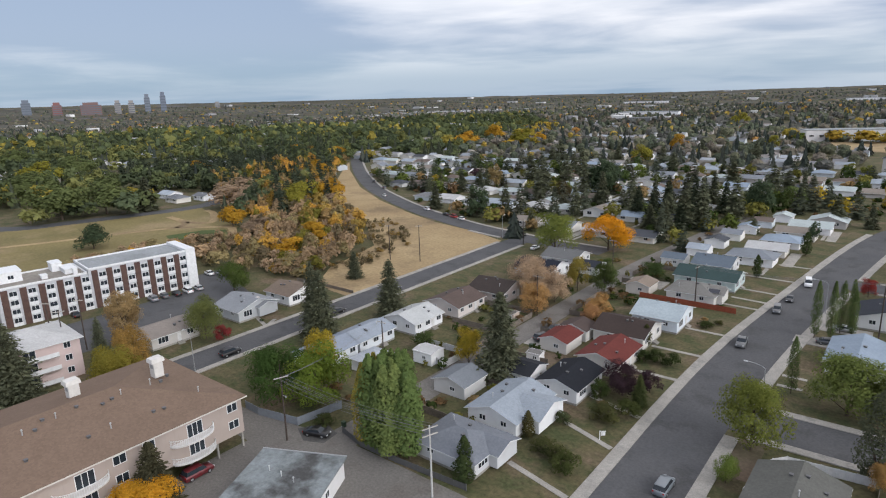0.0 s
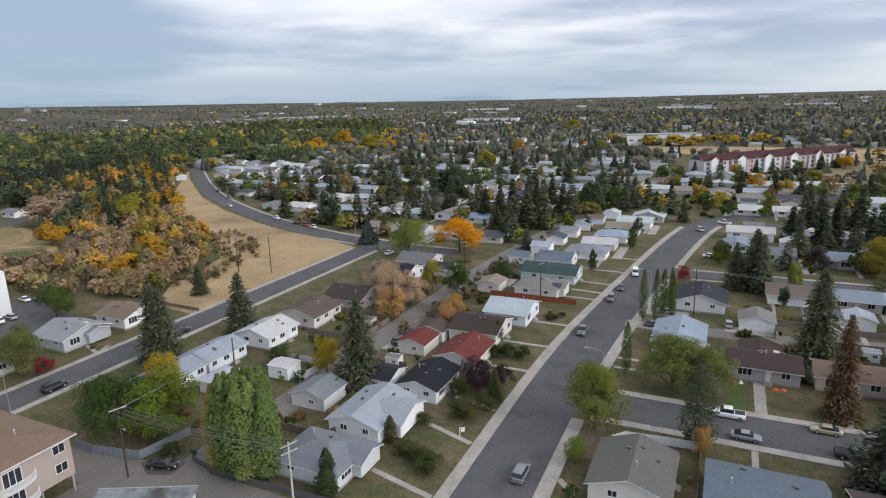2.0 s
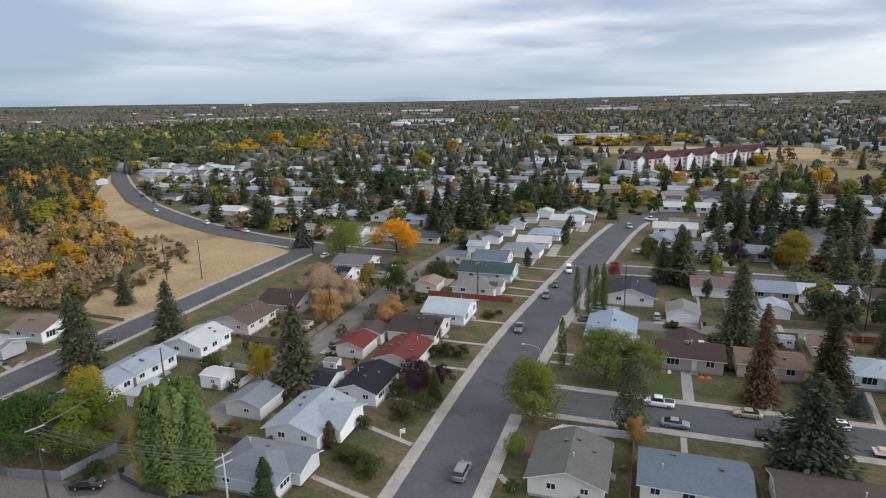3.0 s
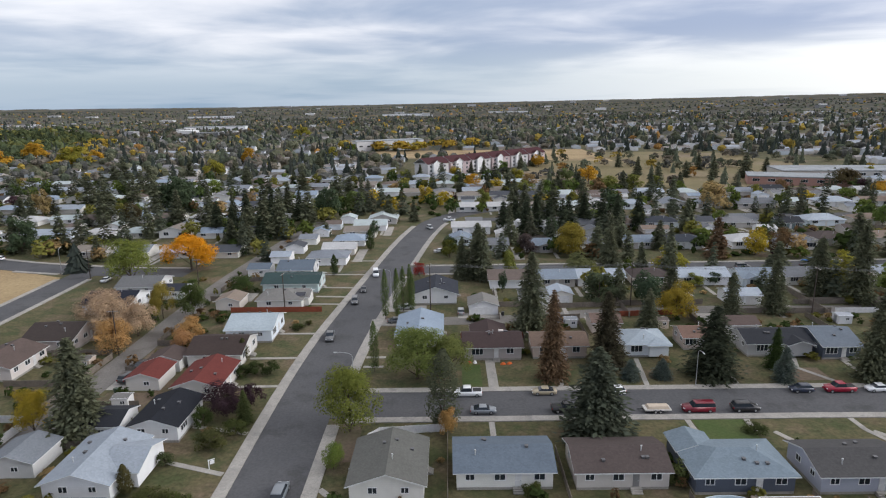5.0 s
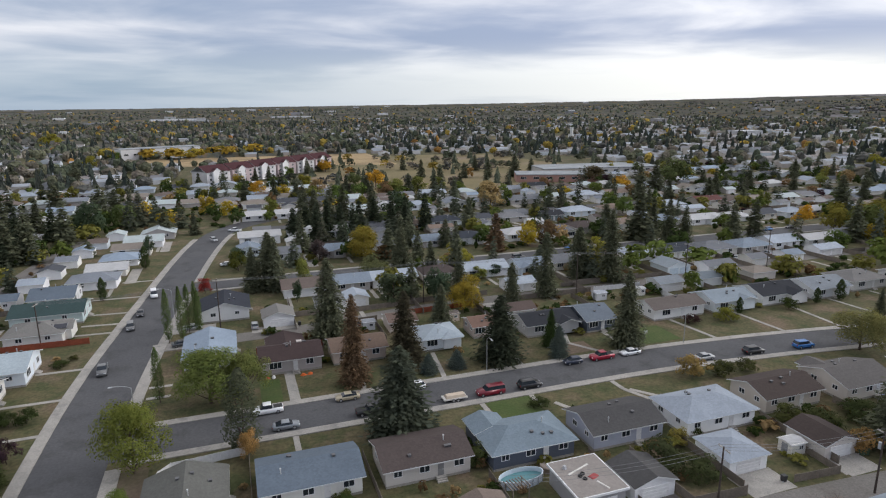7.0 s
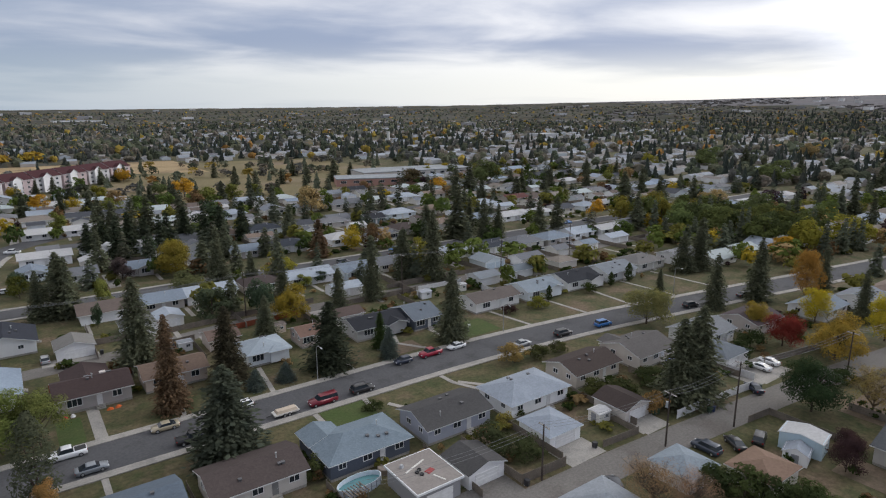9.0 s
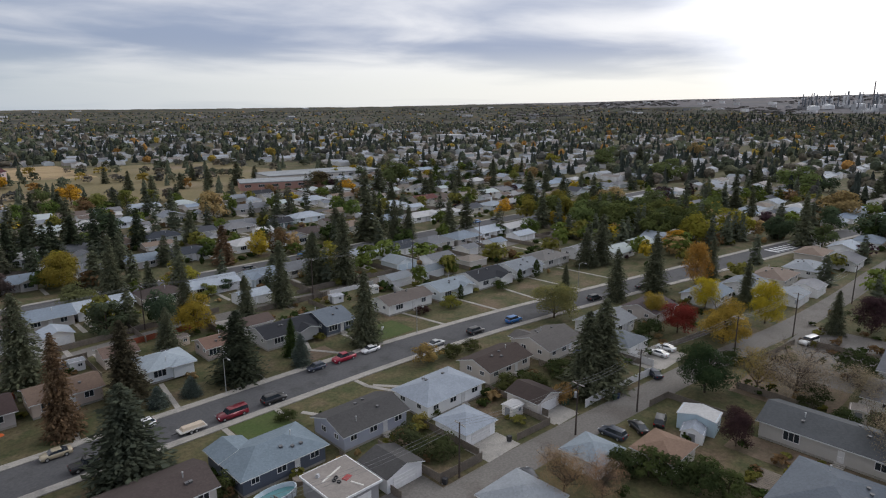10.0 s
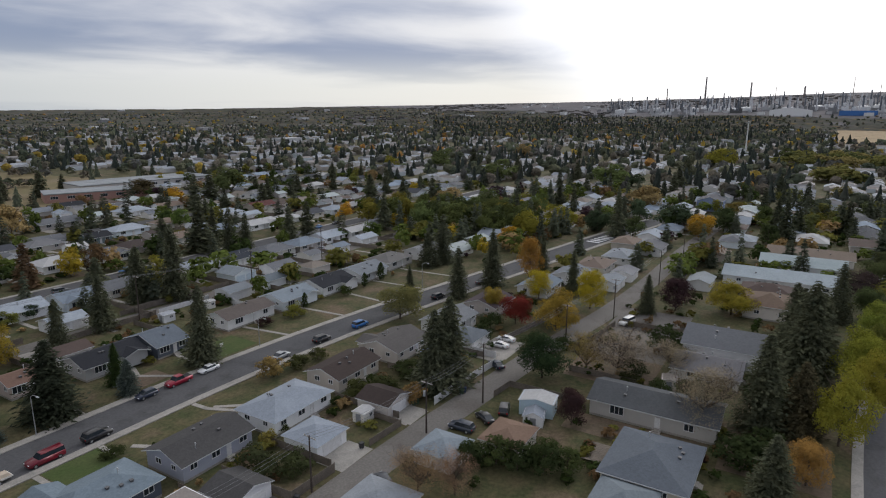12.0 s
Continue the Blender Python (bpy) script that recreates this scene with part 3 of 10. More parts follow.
def car_meshes(kind):
    if kind in SHARED:
        return SHARED[kind]
    L, W, H, wf, rs, re, rg, bz, tz = CAR_SHAPES[kind]
    f, r = L / 2, -L / 2
    body = Mesh()
    loft(body, [(r, hull_ring(W * 0.86, 0.36, 0.62, tz - 0.12)), (r + 0.12, hull_ring(W * 0.97, 0.3, 0.66, tz)), (rg, hull_ring(W, 0.26, 0.7, tz)),
                (wf, hull_ring(W, 0.26, 0.7, bz + 0.05)), (f - 0.45, hull_ring(W * 0.97, 0.28, 0.66, bz - 0.06)), (f - 0.1, hull_ring(W * 0.9, 0.32, 0.6, bz - 0.18)),
                (f, hull_ring(W * 0.78, 0.4, 0.56, bz - 0.32))])
    glass, roof = Mesh(), Mesh()
    c0 = W * 0.93
    loft(glass, [(rg, cabin_ring(c0, tz - 0.03, tz, 0.97)), (re, cabin_ring(c0, tz - 0.03, H - 0.05, 0.8)), (rs, cabin_ring(c0, tz - 0.03, H - 0.05, 0.8)), (wf, cabin_ring(c0, bz, bz + 0.05, 0.97))])
    loft(roof, [(re - 0.05, cabin_ring(W * 0.79, H - 0.06, H - 0.02, 0.92)), (re + 0.25, cabin_ring(W * 0.79, H - 0.05, H, 0.9)), (rs - 0.2, cabin_ring(W * 0.79, H - 0.05, H, 0.9)), (rs + 0.05, cabin_ring(W * 0.78, H - 0.07, H - 0.03, 0.92))])
    extra = None
    if kind == "pickup":
        extra = Mesh()
        extra.box(r + 0.14, -W * 0.8, tz - 0.02, rg - 0.1, W * 0.8, tz + 0.015)
    tyre, rim = Mesh(), Mesh()
    tyre.tube((0, -0.11, 0), (0, 0.11, 0), 0.35, 0.35, 14)
    rim.tube((0, -0.125, 0), (0, 0.125, 0), 0.21, 0.21, 10)
    lamp, tail = Mesh(), Mesh()
    lamp.box(-0.06, -0.17, -0.07, 0.07, 0.17, 0.07)
    tail.box(-0.05, -0.12, -0.1, 0.05, 0.12, 0.1)
    SHARED[kind] = dict(
        body=body.data("body", [coat()], True), glass=glass.data("window", [GLASS], False), roof=roof.data("roof", [coat()], True),
        bed=extra.data("bed", [BLACK]) if extra else None, tyre=tyre.data("tyre", [BLACK]), rim=rim.data("rim", [GREYPOLE]),
        lamp=lamp.data("headlight", [painted((0.7, 0.72, 0.75), 0.15, 0, "lamp_glass")]), tail=tail.data("taillight", [painted((0.35, 0.01, 0.01), 0.2, 0, "tail_glass")]))
    return SHARED[kind]


def car(kind, x, y, heading, colour, label, group="", z=0.05, category="car"):
    """heading: degrees left of +x that the bonnet points to."""
    me = car_meshes(kind)
    L, W, H, wf, rs, re, rg, bz, tz = CAR_SHAPES[kind]
    c = thing({"pickup": "pickup_truck", "topper": "pickup_truck", "suv": "suv", "van": "van"}.get(kind, "car"), x, y, z, heading, label, category, group)
    for n in ("body", "roof"):
        part(n, me[n], None, c).color = (*colour, 1)
    part("window", me["glass"], None, c, "dark tinted glass")
    if me["bed"]:
        part("bed", me["bed"], None, c, "black truck bed liner")
    for fx in (L / 2 - 0.95, -L / 2 + 1.0):
        for s in (-1, 1):
            t = part("wheel", me["tyre"], None, c, "", pose(fx, s * (W - 0.1), 0.35))
            part("rim", me["rim"], None, t)
    for s in (-1, 1):
        part("headlight", me["lamp"], None, c, "", pose(L / 2 - 0.06, s * W * 0.66, bz - 0.28))
        part("taillight", me["tail"], None, c, "", pose(-L / 2 + 0.04, s * W * 0.78, tz - 0.2))
    return c


# ---- trees ----
def turned(rng, n):
    q = rng.normal(size=(n, 3))
    return q / np.linalg.norm(q, axis=1, keepdims=True)


def leaf_quads(rng, centre, normal, size, droop=0.0, slim=1.0):
    """A quad at each centre, roughly facing its normal."""
    n = len(centre)
    nn = normal + 0.45 * turned(rng, n)
    nn /= np.linalg.norm(nn, axis=1, keepdims=True) + 1e-9
    a = np.cross(nn, turned(rng, n))
    a /= np.linalg.norm(a, axis=1, keepdims=True) + 1e-9
    b = np.cross(nn, a)
    s = (size * rng.uniform(0.6, 1.35, n))[:, None]
    t = s * rng.uniform(0.55, 0.95, n)[:, None] * slim
    v = np.stack([centre - a * s - b * t * 0.4, centre - a * s * 0.2 - b * t, centre + a * s + b * t * 0.3, centre + a * s * 0.1 + b * t], 1)
    v[..., 2] -= droop * np.abs(v[..., 2] - centre[:, None, 2])
    return v.reshape(-1, 3)


def lumps(rng, d, k, n=7):
    """A smooth bumpy value in about -1 .. 1 for each direction or place."""
    out = np.zeros(len(d))
    for _ in range(n):
        w = turned(rng, 1)[0] * k * rng.uniform(0.6, 1.5)
        out += np.sin(d @ w + rng.uniform(0, math.tau))
    return out / math.sqrt(n) * 0.8


def crown_points(rng, n, h, r, base, lobes, shape):
    """Places of leaves in a bumpy crown, dense towards its skin, and their outward directions."""
    d = turned(rng, n)
    if shape == "column":
        u = rng.uniform(0, 1, n) ** 0.9
        prof = np.minimum(1.0, 0.55 + u * 2.2) * np.clip((1 - u) * 2.4, 0.05, 1) ** 0.6
        a = rng.uniform(0, math.tau, n)
        q = np.stack([np.cos(a), np.sin(a), u * 5.0], 1)
        rad = r * prof * (1 + 0.28 * lumps(rng, q, 3.5)) * rng.uniform(0.25, 1, n) ** 0.45
        p = np.stack([np.cos(a) * rad, np.sin(a) * rad, base + u * (h - base)], 1)
        d = np.stack([np.cos(a), np.sin(a), 0.5 + 0 * a], 1)
        return p, d
    k = lobes + 8
    e = turned(rng, k)
    e[:, 2] = np.where(e[:, 2] < -0.8, -e[:, 2], e[:, 2])
    mid, hh = base + (h - base) * 0.45, (h - base) * 0.5
    reach = rng.uniform(0.35, 0.82, k)
    c = np.stack([e[:, 0] * r * reach, e[:, 1] * r * reach, mid + e[:, 2] * hh * reach], 1)
    size = rng.uniform(0.24, 0.40, k) * (1.25 - 0.5 * reach)
    pick = rng.choice(k, n, p=size ** 2 / (size ** 2).sum())
    d[:, 2] = np.where((d[:, 2] < -0.2) & (rng.random(n) < 0.6), -d[:, 2], d[:, 2])
    q = (size[pick] * rng.uniform(0.35, 1.08, n) ** 0.5)[:, None]
    p = c[pick] + d * q * (r, r, (h - base) * 0.46)
    p[:, 2] = np.maximum(p[:, 2], base * 0.9)
    return p, 0.75 * d + 0.35 * e[pick] + [0, 0, 0.35]


def lump(r, c, rx, rz):
    """A closed uneven clump of foliage without its underside."""
    out = []
    g = np.array([-1.0, 0.0, 1.0])
    for ax, sg in ((0, 1), (0, -1), (1, 1), (1, -1), (2, 1)):
        for i in range(2):
            for j in range(2):
                q = np.zeros((4, 3))
                o = [k for k in range(3) if k != ax]
                uv = ((g[i], g[j]), (g[i + 1], g[j]), (g[i + 1], g[j + 1]), (g[i], g[j + 1]))
                for n, (u, v) in enumerate(uv if (sg > 0) ^ (ax == 1) else uv[::-1]):
                    q[n, ax], q[n, o[0]], q[n, o[1]] = sg, u, v
                out.append(q)
    p = np.concatenate(out)
    p /= np.linalg.norm(p, axis=1, keepdims=True)
    k = turned(r, 1)[0] * 3.0
    p *= (1 + 0.16 * np.sin(p @ k + r.uniform(0, 6)) + 0.10 * np.sin(p @ k[::-1] * 1.7))[:, None]
    return p * (rx, rx, rz) + c


def limb_mesh(rng, h, r, base, thick, limbs, bare=False):
    me = Mesh()
    top = base + (h - base) * (0.75 if not bare else 0.5)
    me.tube((0, 0, -0.2), (0, 0, base), thick, thick * 0.78, 7)
    me.tube((0, 0, base), (rng.uniform(-0.2, 0.2), rng.uniform(-0.2, 0.2), top), thick * 0.78, thick * 0.2, 6)
    for i in range(limbs):
        a, z = rng.uniform(0, math.tau), rng.uniform(base * 0.85, base + (h - base) * 0.5)
        e = Vector((math.cos(a) * r * rng.uniform(0.5, 0.85), math.sin(a) * r * rng.uniform(0.5, 0.85), min(h * 0.95, z + (h - base) * rng.uniform(0.25, 0.5))))
        s = Vector((0, 0, z))
        me.tube(s, e, thick * 0.4, thick * 0.1, 5)
        if bare:
            for _ in range(9):
                q = s.lerp(e, rng.uniform(0.3, 1.0))
                d = Vector(turned(rng, 1)[0]) * r * rng.uniform(0.25, 0.5)
                d.z = abs(d.z) + 0.4
                me.tube(q, q + d, thick * 0.13, thick * 0.04, 4)
                for _ in range(3):
                    g = q + d * rng.uniform(0.4, 1.0)
                    dd = Vector(turned(rng, 1)[0]) * r * 0.22
                    dd.z = abs(dd.z)
                    me.tube(g, g + dd, thick * 0.06, thick * 0.025, 3)
    return me


def spruce_data(seed, h=16.0, r=4.2, whorls=30, arms=13, thin=1.0, bits=5):
    """Needled boughs that droop from a straight stem, in whorls with gaps: bits small sprays along each bough."""
    rng = np.random.default_rng(seed)
    vs = []
    for i in range(whorls):
        f = (i + rng.uniform(-0.4, 0.4)) / whorls
        z = h * (0.05 + 0.945 * max(f, 0.0))
        rad = r * (1 - max(f, 0.0)) ** 0.62 * (0.82 + 0.18 * min(1, max(f, 0) * 7)) * rng.uniform(0.70, 1.14) + r * 0.025
        n = max(5, int(arms * (1 - 0.6 * f)))
        for j in range(n):
            if rng.random() < 0.05:
                continue
            a = math.tau * (j + rng.uniform(-0.45, 0.45)) / n + i * 0.7
            rr = rad * rng.uniform(0.52, 1.2)
            d = np.array([math.cos(a), math.sin(a), 0])
            s = np.array([-math.sin(a), math.cos(a), 0])
            dro = rr * rng.uniform(0.15, 0.5)
            for q in range(bits):
                t = 1 - (q + rng.uniform(0, 0.7)) / (bits + 1.2)
                c = d * rr * t + s * rr * rng.uniform(-0.2, 0.2) + [0, 0, z - dro * t * t]
                ln = (r * 0.085 + rr * 0.10) * rng.uniform(0.8, 1.4) * (5 / bits) ** 0.85
                wd = ln * rng.uniform(0.4, 0.65) * thin
                dd = d * rng.uniform(0.7, 1) + s * rng.uniform(-0.6, 0.6) + [0, 0, rng.uniform(-0.55, 0.15)]
                ss = s + d * rng.uniform(-0.4, 0.4) + [0, 0, rng.uniform(-0.5, 0.5)]
                vs += [c - dd * ln * 0.6, c - ss * wd + [0, 0, -wd * 0.3], c + dd * ln, c + ss * wd + [0, 0, -wd * 0.3]]
    return np.array(vs)


def quad_faces(v):
    return np.arange(len(v)).reshape(-1, 4)


TREES = {}


def tree_template(key, build):
    if key not in TREES:
        TREES[key] = build()
    return TREES[key]


def decid(seed, n=11500, h=10.0, r=4.5, base=0.6, lobes=20, shape="round", size=0.135, thick=0.22, limbs=7, bare=False):
    def build():
        rng = np.random.default_rng(seed)
        p, d = crown_points(rng, n, h, r, base, lobes, shape)
        wide = np.percentile(np.hypot(p[:, 0], p[:, 1]), 96)
        p[:, :2] *= r / wide                            # the crown's true width is 2 r, its top h
        p[:, 2] = base + (p[:, 2] - p[:, 2].min()) * (h - base) / (p[:, 2].max() - p[:, 2].min())
        keep = (np.hypot(p[:, 0], p[:, 1]) < r * 1.1) & (p[:, 2] > base + 0.05 * (h - base) + (0.12 * (h - base) * np.clip(np.hypot(p[:, 0], p[:, 1]) / r - 0.5, 0, 1) if shape == "round" else 0))
        v = leaf_quads(rng, p[keep], d[keep], size, 0.0, 0.22 if bare else 1.0)
        return limb_mesh(rng, h, r, base, thick, limbs, bare).data("trunk", [BARK]), quads("crown", v, quad_faces(v), [LEAF])
    return tree_template(("decid", seed, n, h, r, base, lobes, shape, size, bare), build)


def spruce(seed, whorls=30, arms=13, h=16.0, r=4.2, thin=1.0, bits=5):
    def build():
        v = spruce_data(seed, h, r, whorls, arms, thin, bits)
        t = Mesh()
        t.tube((0, 0, -0.2), (0, 0, h * 0.95), 0.24, 0.03, 7)
        return t.data("trunk", [BARK]), quads("crown", v, quad_faces(v), [NEEDLE])
    return tree_template(("spruce", seed, whorls, arms, h, r, thin, bits), build)


def plant(data, x, y, sx, sz, colour, label, category="tree", name="tree", turn=None, group=""):
    """One tree from a template's trunk and crown, scaled across and upwards."""
    rnd = random.Random(int(x * 31 + y * 17))
    if len(label.split()) < 4:
        label += " in a yard"
    t = thing(name, x, y, 0, turn if turn is not None else rnd.uniform(0, 360), label, category, group)
    if name != "spruce_tree" and "bare" not in label and "thin" not in label:
        colour = tuple(min(0.62, c * 1.24) for c in colour)
    else:
        colour = tuple(c * f for c, f in zip(colour, (0.92, 0.88, 0.80))) if name == "spruce_tree" else colour
    t.scale = (sx, sx, sz)
    part("trunk", data[0], None, t)
    part("crown", data[1], None, t).color = (*colour, 1)
    return t


C_SPRUCE, C_BLUE, C_BROWNSP = (0.12, 0.135, 0.10), (0.105, 0.135, 0.135), (0.15, 0.105, 0.075)
C_GREEN, C_DKGREEN, C_OLIVE = (0.085, 0.108, 0.030), (0.040, 0.058, 0.020), (0.13, 0.125, 0.035)
C_YELLOW, C_GOLD, C_ORANGE = (0.28, 0.21, 0.03), (0.36, 0.21, 0.03), (0.50, 0.232, 0.018)
C_TAN, C_PINK, C_PURPLE, C_RED, C_BROWN = (0.25, 0.175, 0.09), (0.33, 0.24, 0.17), (0.044, 0.027, 0.034), (0.16, 0.028, 0.03), (0.14, 0.09, 0.05)


def fir(x, y, h, w, colour=C_SPRUCE, label="tall dark green spruce with drooping boughs", low=False):
    s = int(abs(x) * 3 + abs(y)) % 4
    colour = tuple(c * 1.6 for c in colour) if colour not in (C_SPRUCE, C_BLUE, C_BROWNSP) else colour
    d = spruce(11 + s, 58, 22, bits=9, thin=0.85) if not low else spruce(31 + s % 2, 34, 15, bits=4, thin=1.1)
    return plant(d, x, y, w / 8.4, h / 16.0, colour, label, "spruce tree", "spruce_tree")


def leafy(x, y, h, w, colour, label, low=False, shape="round"):
    s = int(abs(x) * 5 + abs(y) * 2) % 4
    if colour[0] < 0.16 and colour[1] > 0.8 * colour[0]:
        colour = (colour[0] * 1.05, colour[1] * 1.17, colour[2] * 1.2)
    if shape == "column":
        return plant(decid(60 + s, 3600, 12.0, 1.3, 0.4, 26, "column", 0.11, 0.12, 3), x, y, w / 2.6, h / 12.0, colour, label, "tree")
    d = decid(40 + s) if not low else decid(50 + s, 2600, lobes=12, size=0.30)
    return plant(d, x, y, w / 9.0, h / 10.0, colour, label, "tree")


def shrub(x, y, h, w, colour, label, name="shrub", category="shrub"):
    s = int(abs(x) * 5 + abs(y) * 2) % 3
    return plant(decid(70 + s, 1500, 2.0, 1.2, 0.1, 9, "round", 0.08, 0.06, 3), x, y, w / 2.4, h / 2.0, colour, label, category, name)


def thuja(x, y, h, w, colour=(0.038, 0.052, 0.022), label="clipped conical evergreen cedar in a front garden"):
    return plant(decid(80, 1600, 4.0, 0.75, 0.1, 22, "column", 0.09, 0.08, 1), x, y, w / 1.5, h / 4.0, colour, label, "cedar", "cedar_tree")


def bare_tree(x, y, h, w, colour, label):
    s = int(abs(x) + abs(y)) % 2
    return plant(decid(90 + s, 9000, 10.0, 5.0, 1.2, 26, "round", 0.16, 0.2, 22, True), x, y, w / 10.0, h / 10.0, colour, label, "tree")


# ---- poles, lamps, fences, walks ----
def power_pole(x, y, h, arms=1, turn=0, lamp=False, colour=None, transformer=False):
    p = thing("power_pole", x, y, 0, turn, "brown wooden power pole with a crossarm and insulators" if not lamp else "wooden power pole with crossarm and lamp bracket", "power pole", "power poles")
    me = Mesh()
    me.tube((0, 0, -0.5), (0, 0, h), 0.17, 0.11, 9)
    part("pole", me, colour or WOODPOLE, p)
    for i in range(arms):
        z = h - 0.35 - 1.1 * i
        me = Mesh()
        me.box(-1.25, -0.17, z - 0.07, 1.25, -0.06, z + 0.07)
        c = part("crossarm", me, painted((0.42, 0.40, 0.37), 0.8, 0, "weathered_arm"), p)
        for u in (-1.1, -0.5, 0.5, 1.1):
            me = Mesh()
            me.tube((u, -0.11, z + 0.07), (u, -0.11, z + 0.25), 0.05, 0.03, 6)
            part("insulator", me, painted((0.3, 0.25, 0.2), 0.3, 0, "insulator"), c)
    if transformer:
        me = Mesh()
        me.tube((0.35, 0, h - 2.9), (0.35, 0, h - 1.9), 0.26, 0.26, 10)
        part("transformer", me, painted((0.36, 0.38, 0.4), 0.5, 0.2, "transformer_paint"), p)
    if lamp:
        me = Mesh()
        me.tube((0, 0, h - 3.6), (0, -1.6, h - 3.1), 0.04, 0.03, 6)
        me.box(-0.1, -2.1, h - 3.16, 0.1, -1.55, h - 3.02)
        part("lamp_bracket", me, GREYPOLE, p, "grey lamp on a bracket")
    return p


def wire(name, a, b, sag, r=0.022, label="thin dark overhead power wire between poles"):
    me = Mesh()
    a, b = Vector(a), Vector(b)
    pts = [a.lerp(b, t / 12) - Vector((0, 0, sag * 4 * (t / 12) * (1 - t / 12))) for t in range(13)]
    me.sweep(pts, r, 4)
    return tagged(new(name, me.data(name, [painted((0.16, 0.165, 0.17), 0.5, 0, "wire_metal")])), label, "power line", "overhead wires")


def street_lamp(x, y, h, turn, arm=2.2):
    """The arm reaches out along +x before the turn."""
    p = thing("street_lamp", x, y, 0, turn, "slim grey steel street lamp with a curved arm", "street lamp", "street lamps")
    me = Mesh()
    me.tube((0, 0, 0), (0, 0, h - 0.8), 0.1, 0.06, 8)
    part("pole", me, GREYPOLE, p)
    me = Mesh()
    me.sweep([(0, 0, h - 0.8)] + [(arm * (1 - math.cos(i / 6 * math.pi / 2)) * 0.9 + arm * 0.1 * i / 6, 0, h - 0.8 + 0.8 * math.sin(i / 6 * math.pi / 2)) for i in range(1, 7)], 0.05, 6)
    part("arm", me, GREYPOLE, p)
    me = Mesh()
    me.box(arm - 0.1, -0.13, h - 0.1, arm + 0.6, 0.13, h + 0.06, 0, 0.04)
    part("lamp_head", me, painted((0.55, 0.56, 0.57), 0.4, 0.3, "lamp_housing"), p, "grey lamp head")
    me = Mesh()
    me.tube((0, 0, -0.2), (0, 0, 0.2), 0.25, 0.22, 10)
    part("base", me, CONCRETE, p)
    return p


def fence(pts, h, material, label, panel=2.4, post=True):
    (x, y) = pts[0]
    f = thing("fence", x, y, 0, 0, label, "fence")
    for (ax, ay), (bx, by) in zip(pts, pts[1:]):
        run = math.hypot(bx - ax, by - ay)
        n = max(1, round(run / panel))
        a = math.degrees(math.atan2(by - ay, bx - ax))
        key = ("panel", round(run / n, 2), h, material.name)
        if key not in SHARED:
            me, po = Mesh(), Mesh()
            w = run / n - 0.1
            k = max(2, int(w / 0.2))
            edge = [(0.06 + w, 0.04), (0.06, 0.04)]
            for i in range(k):
                edge += [(0.06 + w * i / k + 0.02, -0.02), (0.06 + w * (i + 1) / k - 0.02, -0.02), (0.06 + w * (i + 1) / k, 0.012)]
            me.solid([(x, y, 0.06) for x, y in edge], [(x, y, h) for x, y in edge])
            po.box(-0.06, -0.06, -0.2, 0.06, 0.06, h + 0.08)
            SHARED[key] = me.data("panel", [material]), po.data("post", [material])
        me, po = SHARED[key]
        for i in range(n):
            px, py = ax + (bx - ax) * i / n - x, ay + (by - ay) * i / n - y
            part("panel", me, None, f, "", pose(px, py, 0, 0, 0, a))
            part("post", po, None, f, "", pose(px, py, 0, 0, 0, a))
        part("post", po, None, f, "", pose(bx - x, by - y, 0, 0, 0, a))
    return f


def slab(name, pts, z, material, label, category, depth=0.25):
    me = Mesh()
    me.solid([(*p, z - depth) for p in pts], [(*p, z) for p in pts])
    return structure(name, me, material, label, category)


def pad(x0, y0, x1, y1, material=None, z=0.045, label="pale concrete pad", name="pavement_pad", category="pavement"):
    return slab(name, [(x0, y0), (x1, y0), (x1, y1), (x0, y1)], z, material or CONCRETE, label, category)


def path(x0, y0, x1, y1, w=1.0, z=0.06):
    dx, dy = x1 - x0, y1 - y0
    l = math.hypot(dx, dy)
    nx, ny = -dy / l * w / 2, dx / l * w / 2
    return slab("pavement_path", [(x0 - nx, y0 - ny), (x1 - nx, y1 - ny), (x1 + nx, y1 + ny), (x0 + nx, y0 + ny)], z, CONCRETE, "narrow concrete garden path from pavement to door", "path")


# ---- the ground and the streets ----
me = Mesh()
ring = [(4950 * math.cos(a * math.tau / 64), 4950 * math.sin(a * math.tau / 64)) for a in range(64)]
me.v = [(0, 0, 0)] + [(*p, 0) for p in ring]
me.f = [(0, 1 + i, 1 + (i + 1) % 64) for i in range(64)]
me.k = [0] * 64
structure("ground", me, LAWN, "patchy autumn grass and soil of yards and lots", "ground")

ROAD_A = smooth_line([(-27, -40), (-27, 60), (-27, 110), (-25.7, 140), (-22.8, 170), (-19.5, 200), (-15.5, 235), (-11, 265), (-5.5, 287), (7, 306), (28, 319), (70, 326)])
ROAD_B = smooth_line([(-22, 106.8), (40, 106.8), (80, 106.6), (110, 104.6), (135, 101.6), (174, 95.6), (201, 91), (230, 86.5), (270, 80), (330, 69), (450, 45), (640, 10)])
ROAD_C = smooth_line([(-124, -60), (-124, 60), (-124, 140), (-124, 204)])
ROAD_D = smooth_line([(-16, 201.4), (60, 201.4), (200, 201.4), (420, 201.4)])
ROAD_F = smooth_line([(-88, 202), (-112, 204), (-132, 208), (-152, 213), (-174, 221), (-200, 232), (-240, 254), (-290, 287), (-372, 355), (-494, 469), (-600, 580)])
ROAD_E = smooth_line([(-27, -15), (60, -15), (110, -15.5), (150, -19), (200, -27), (280, -42), (420, -70)])
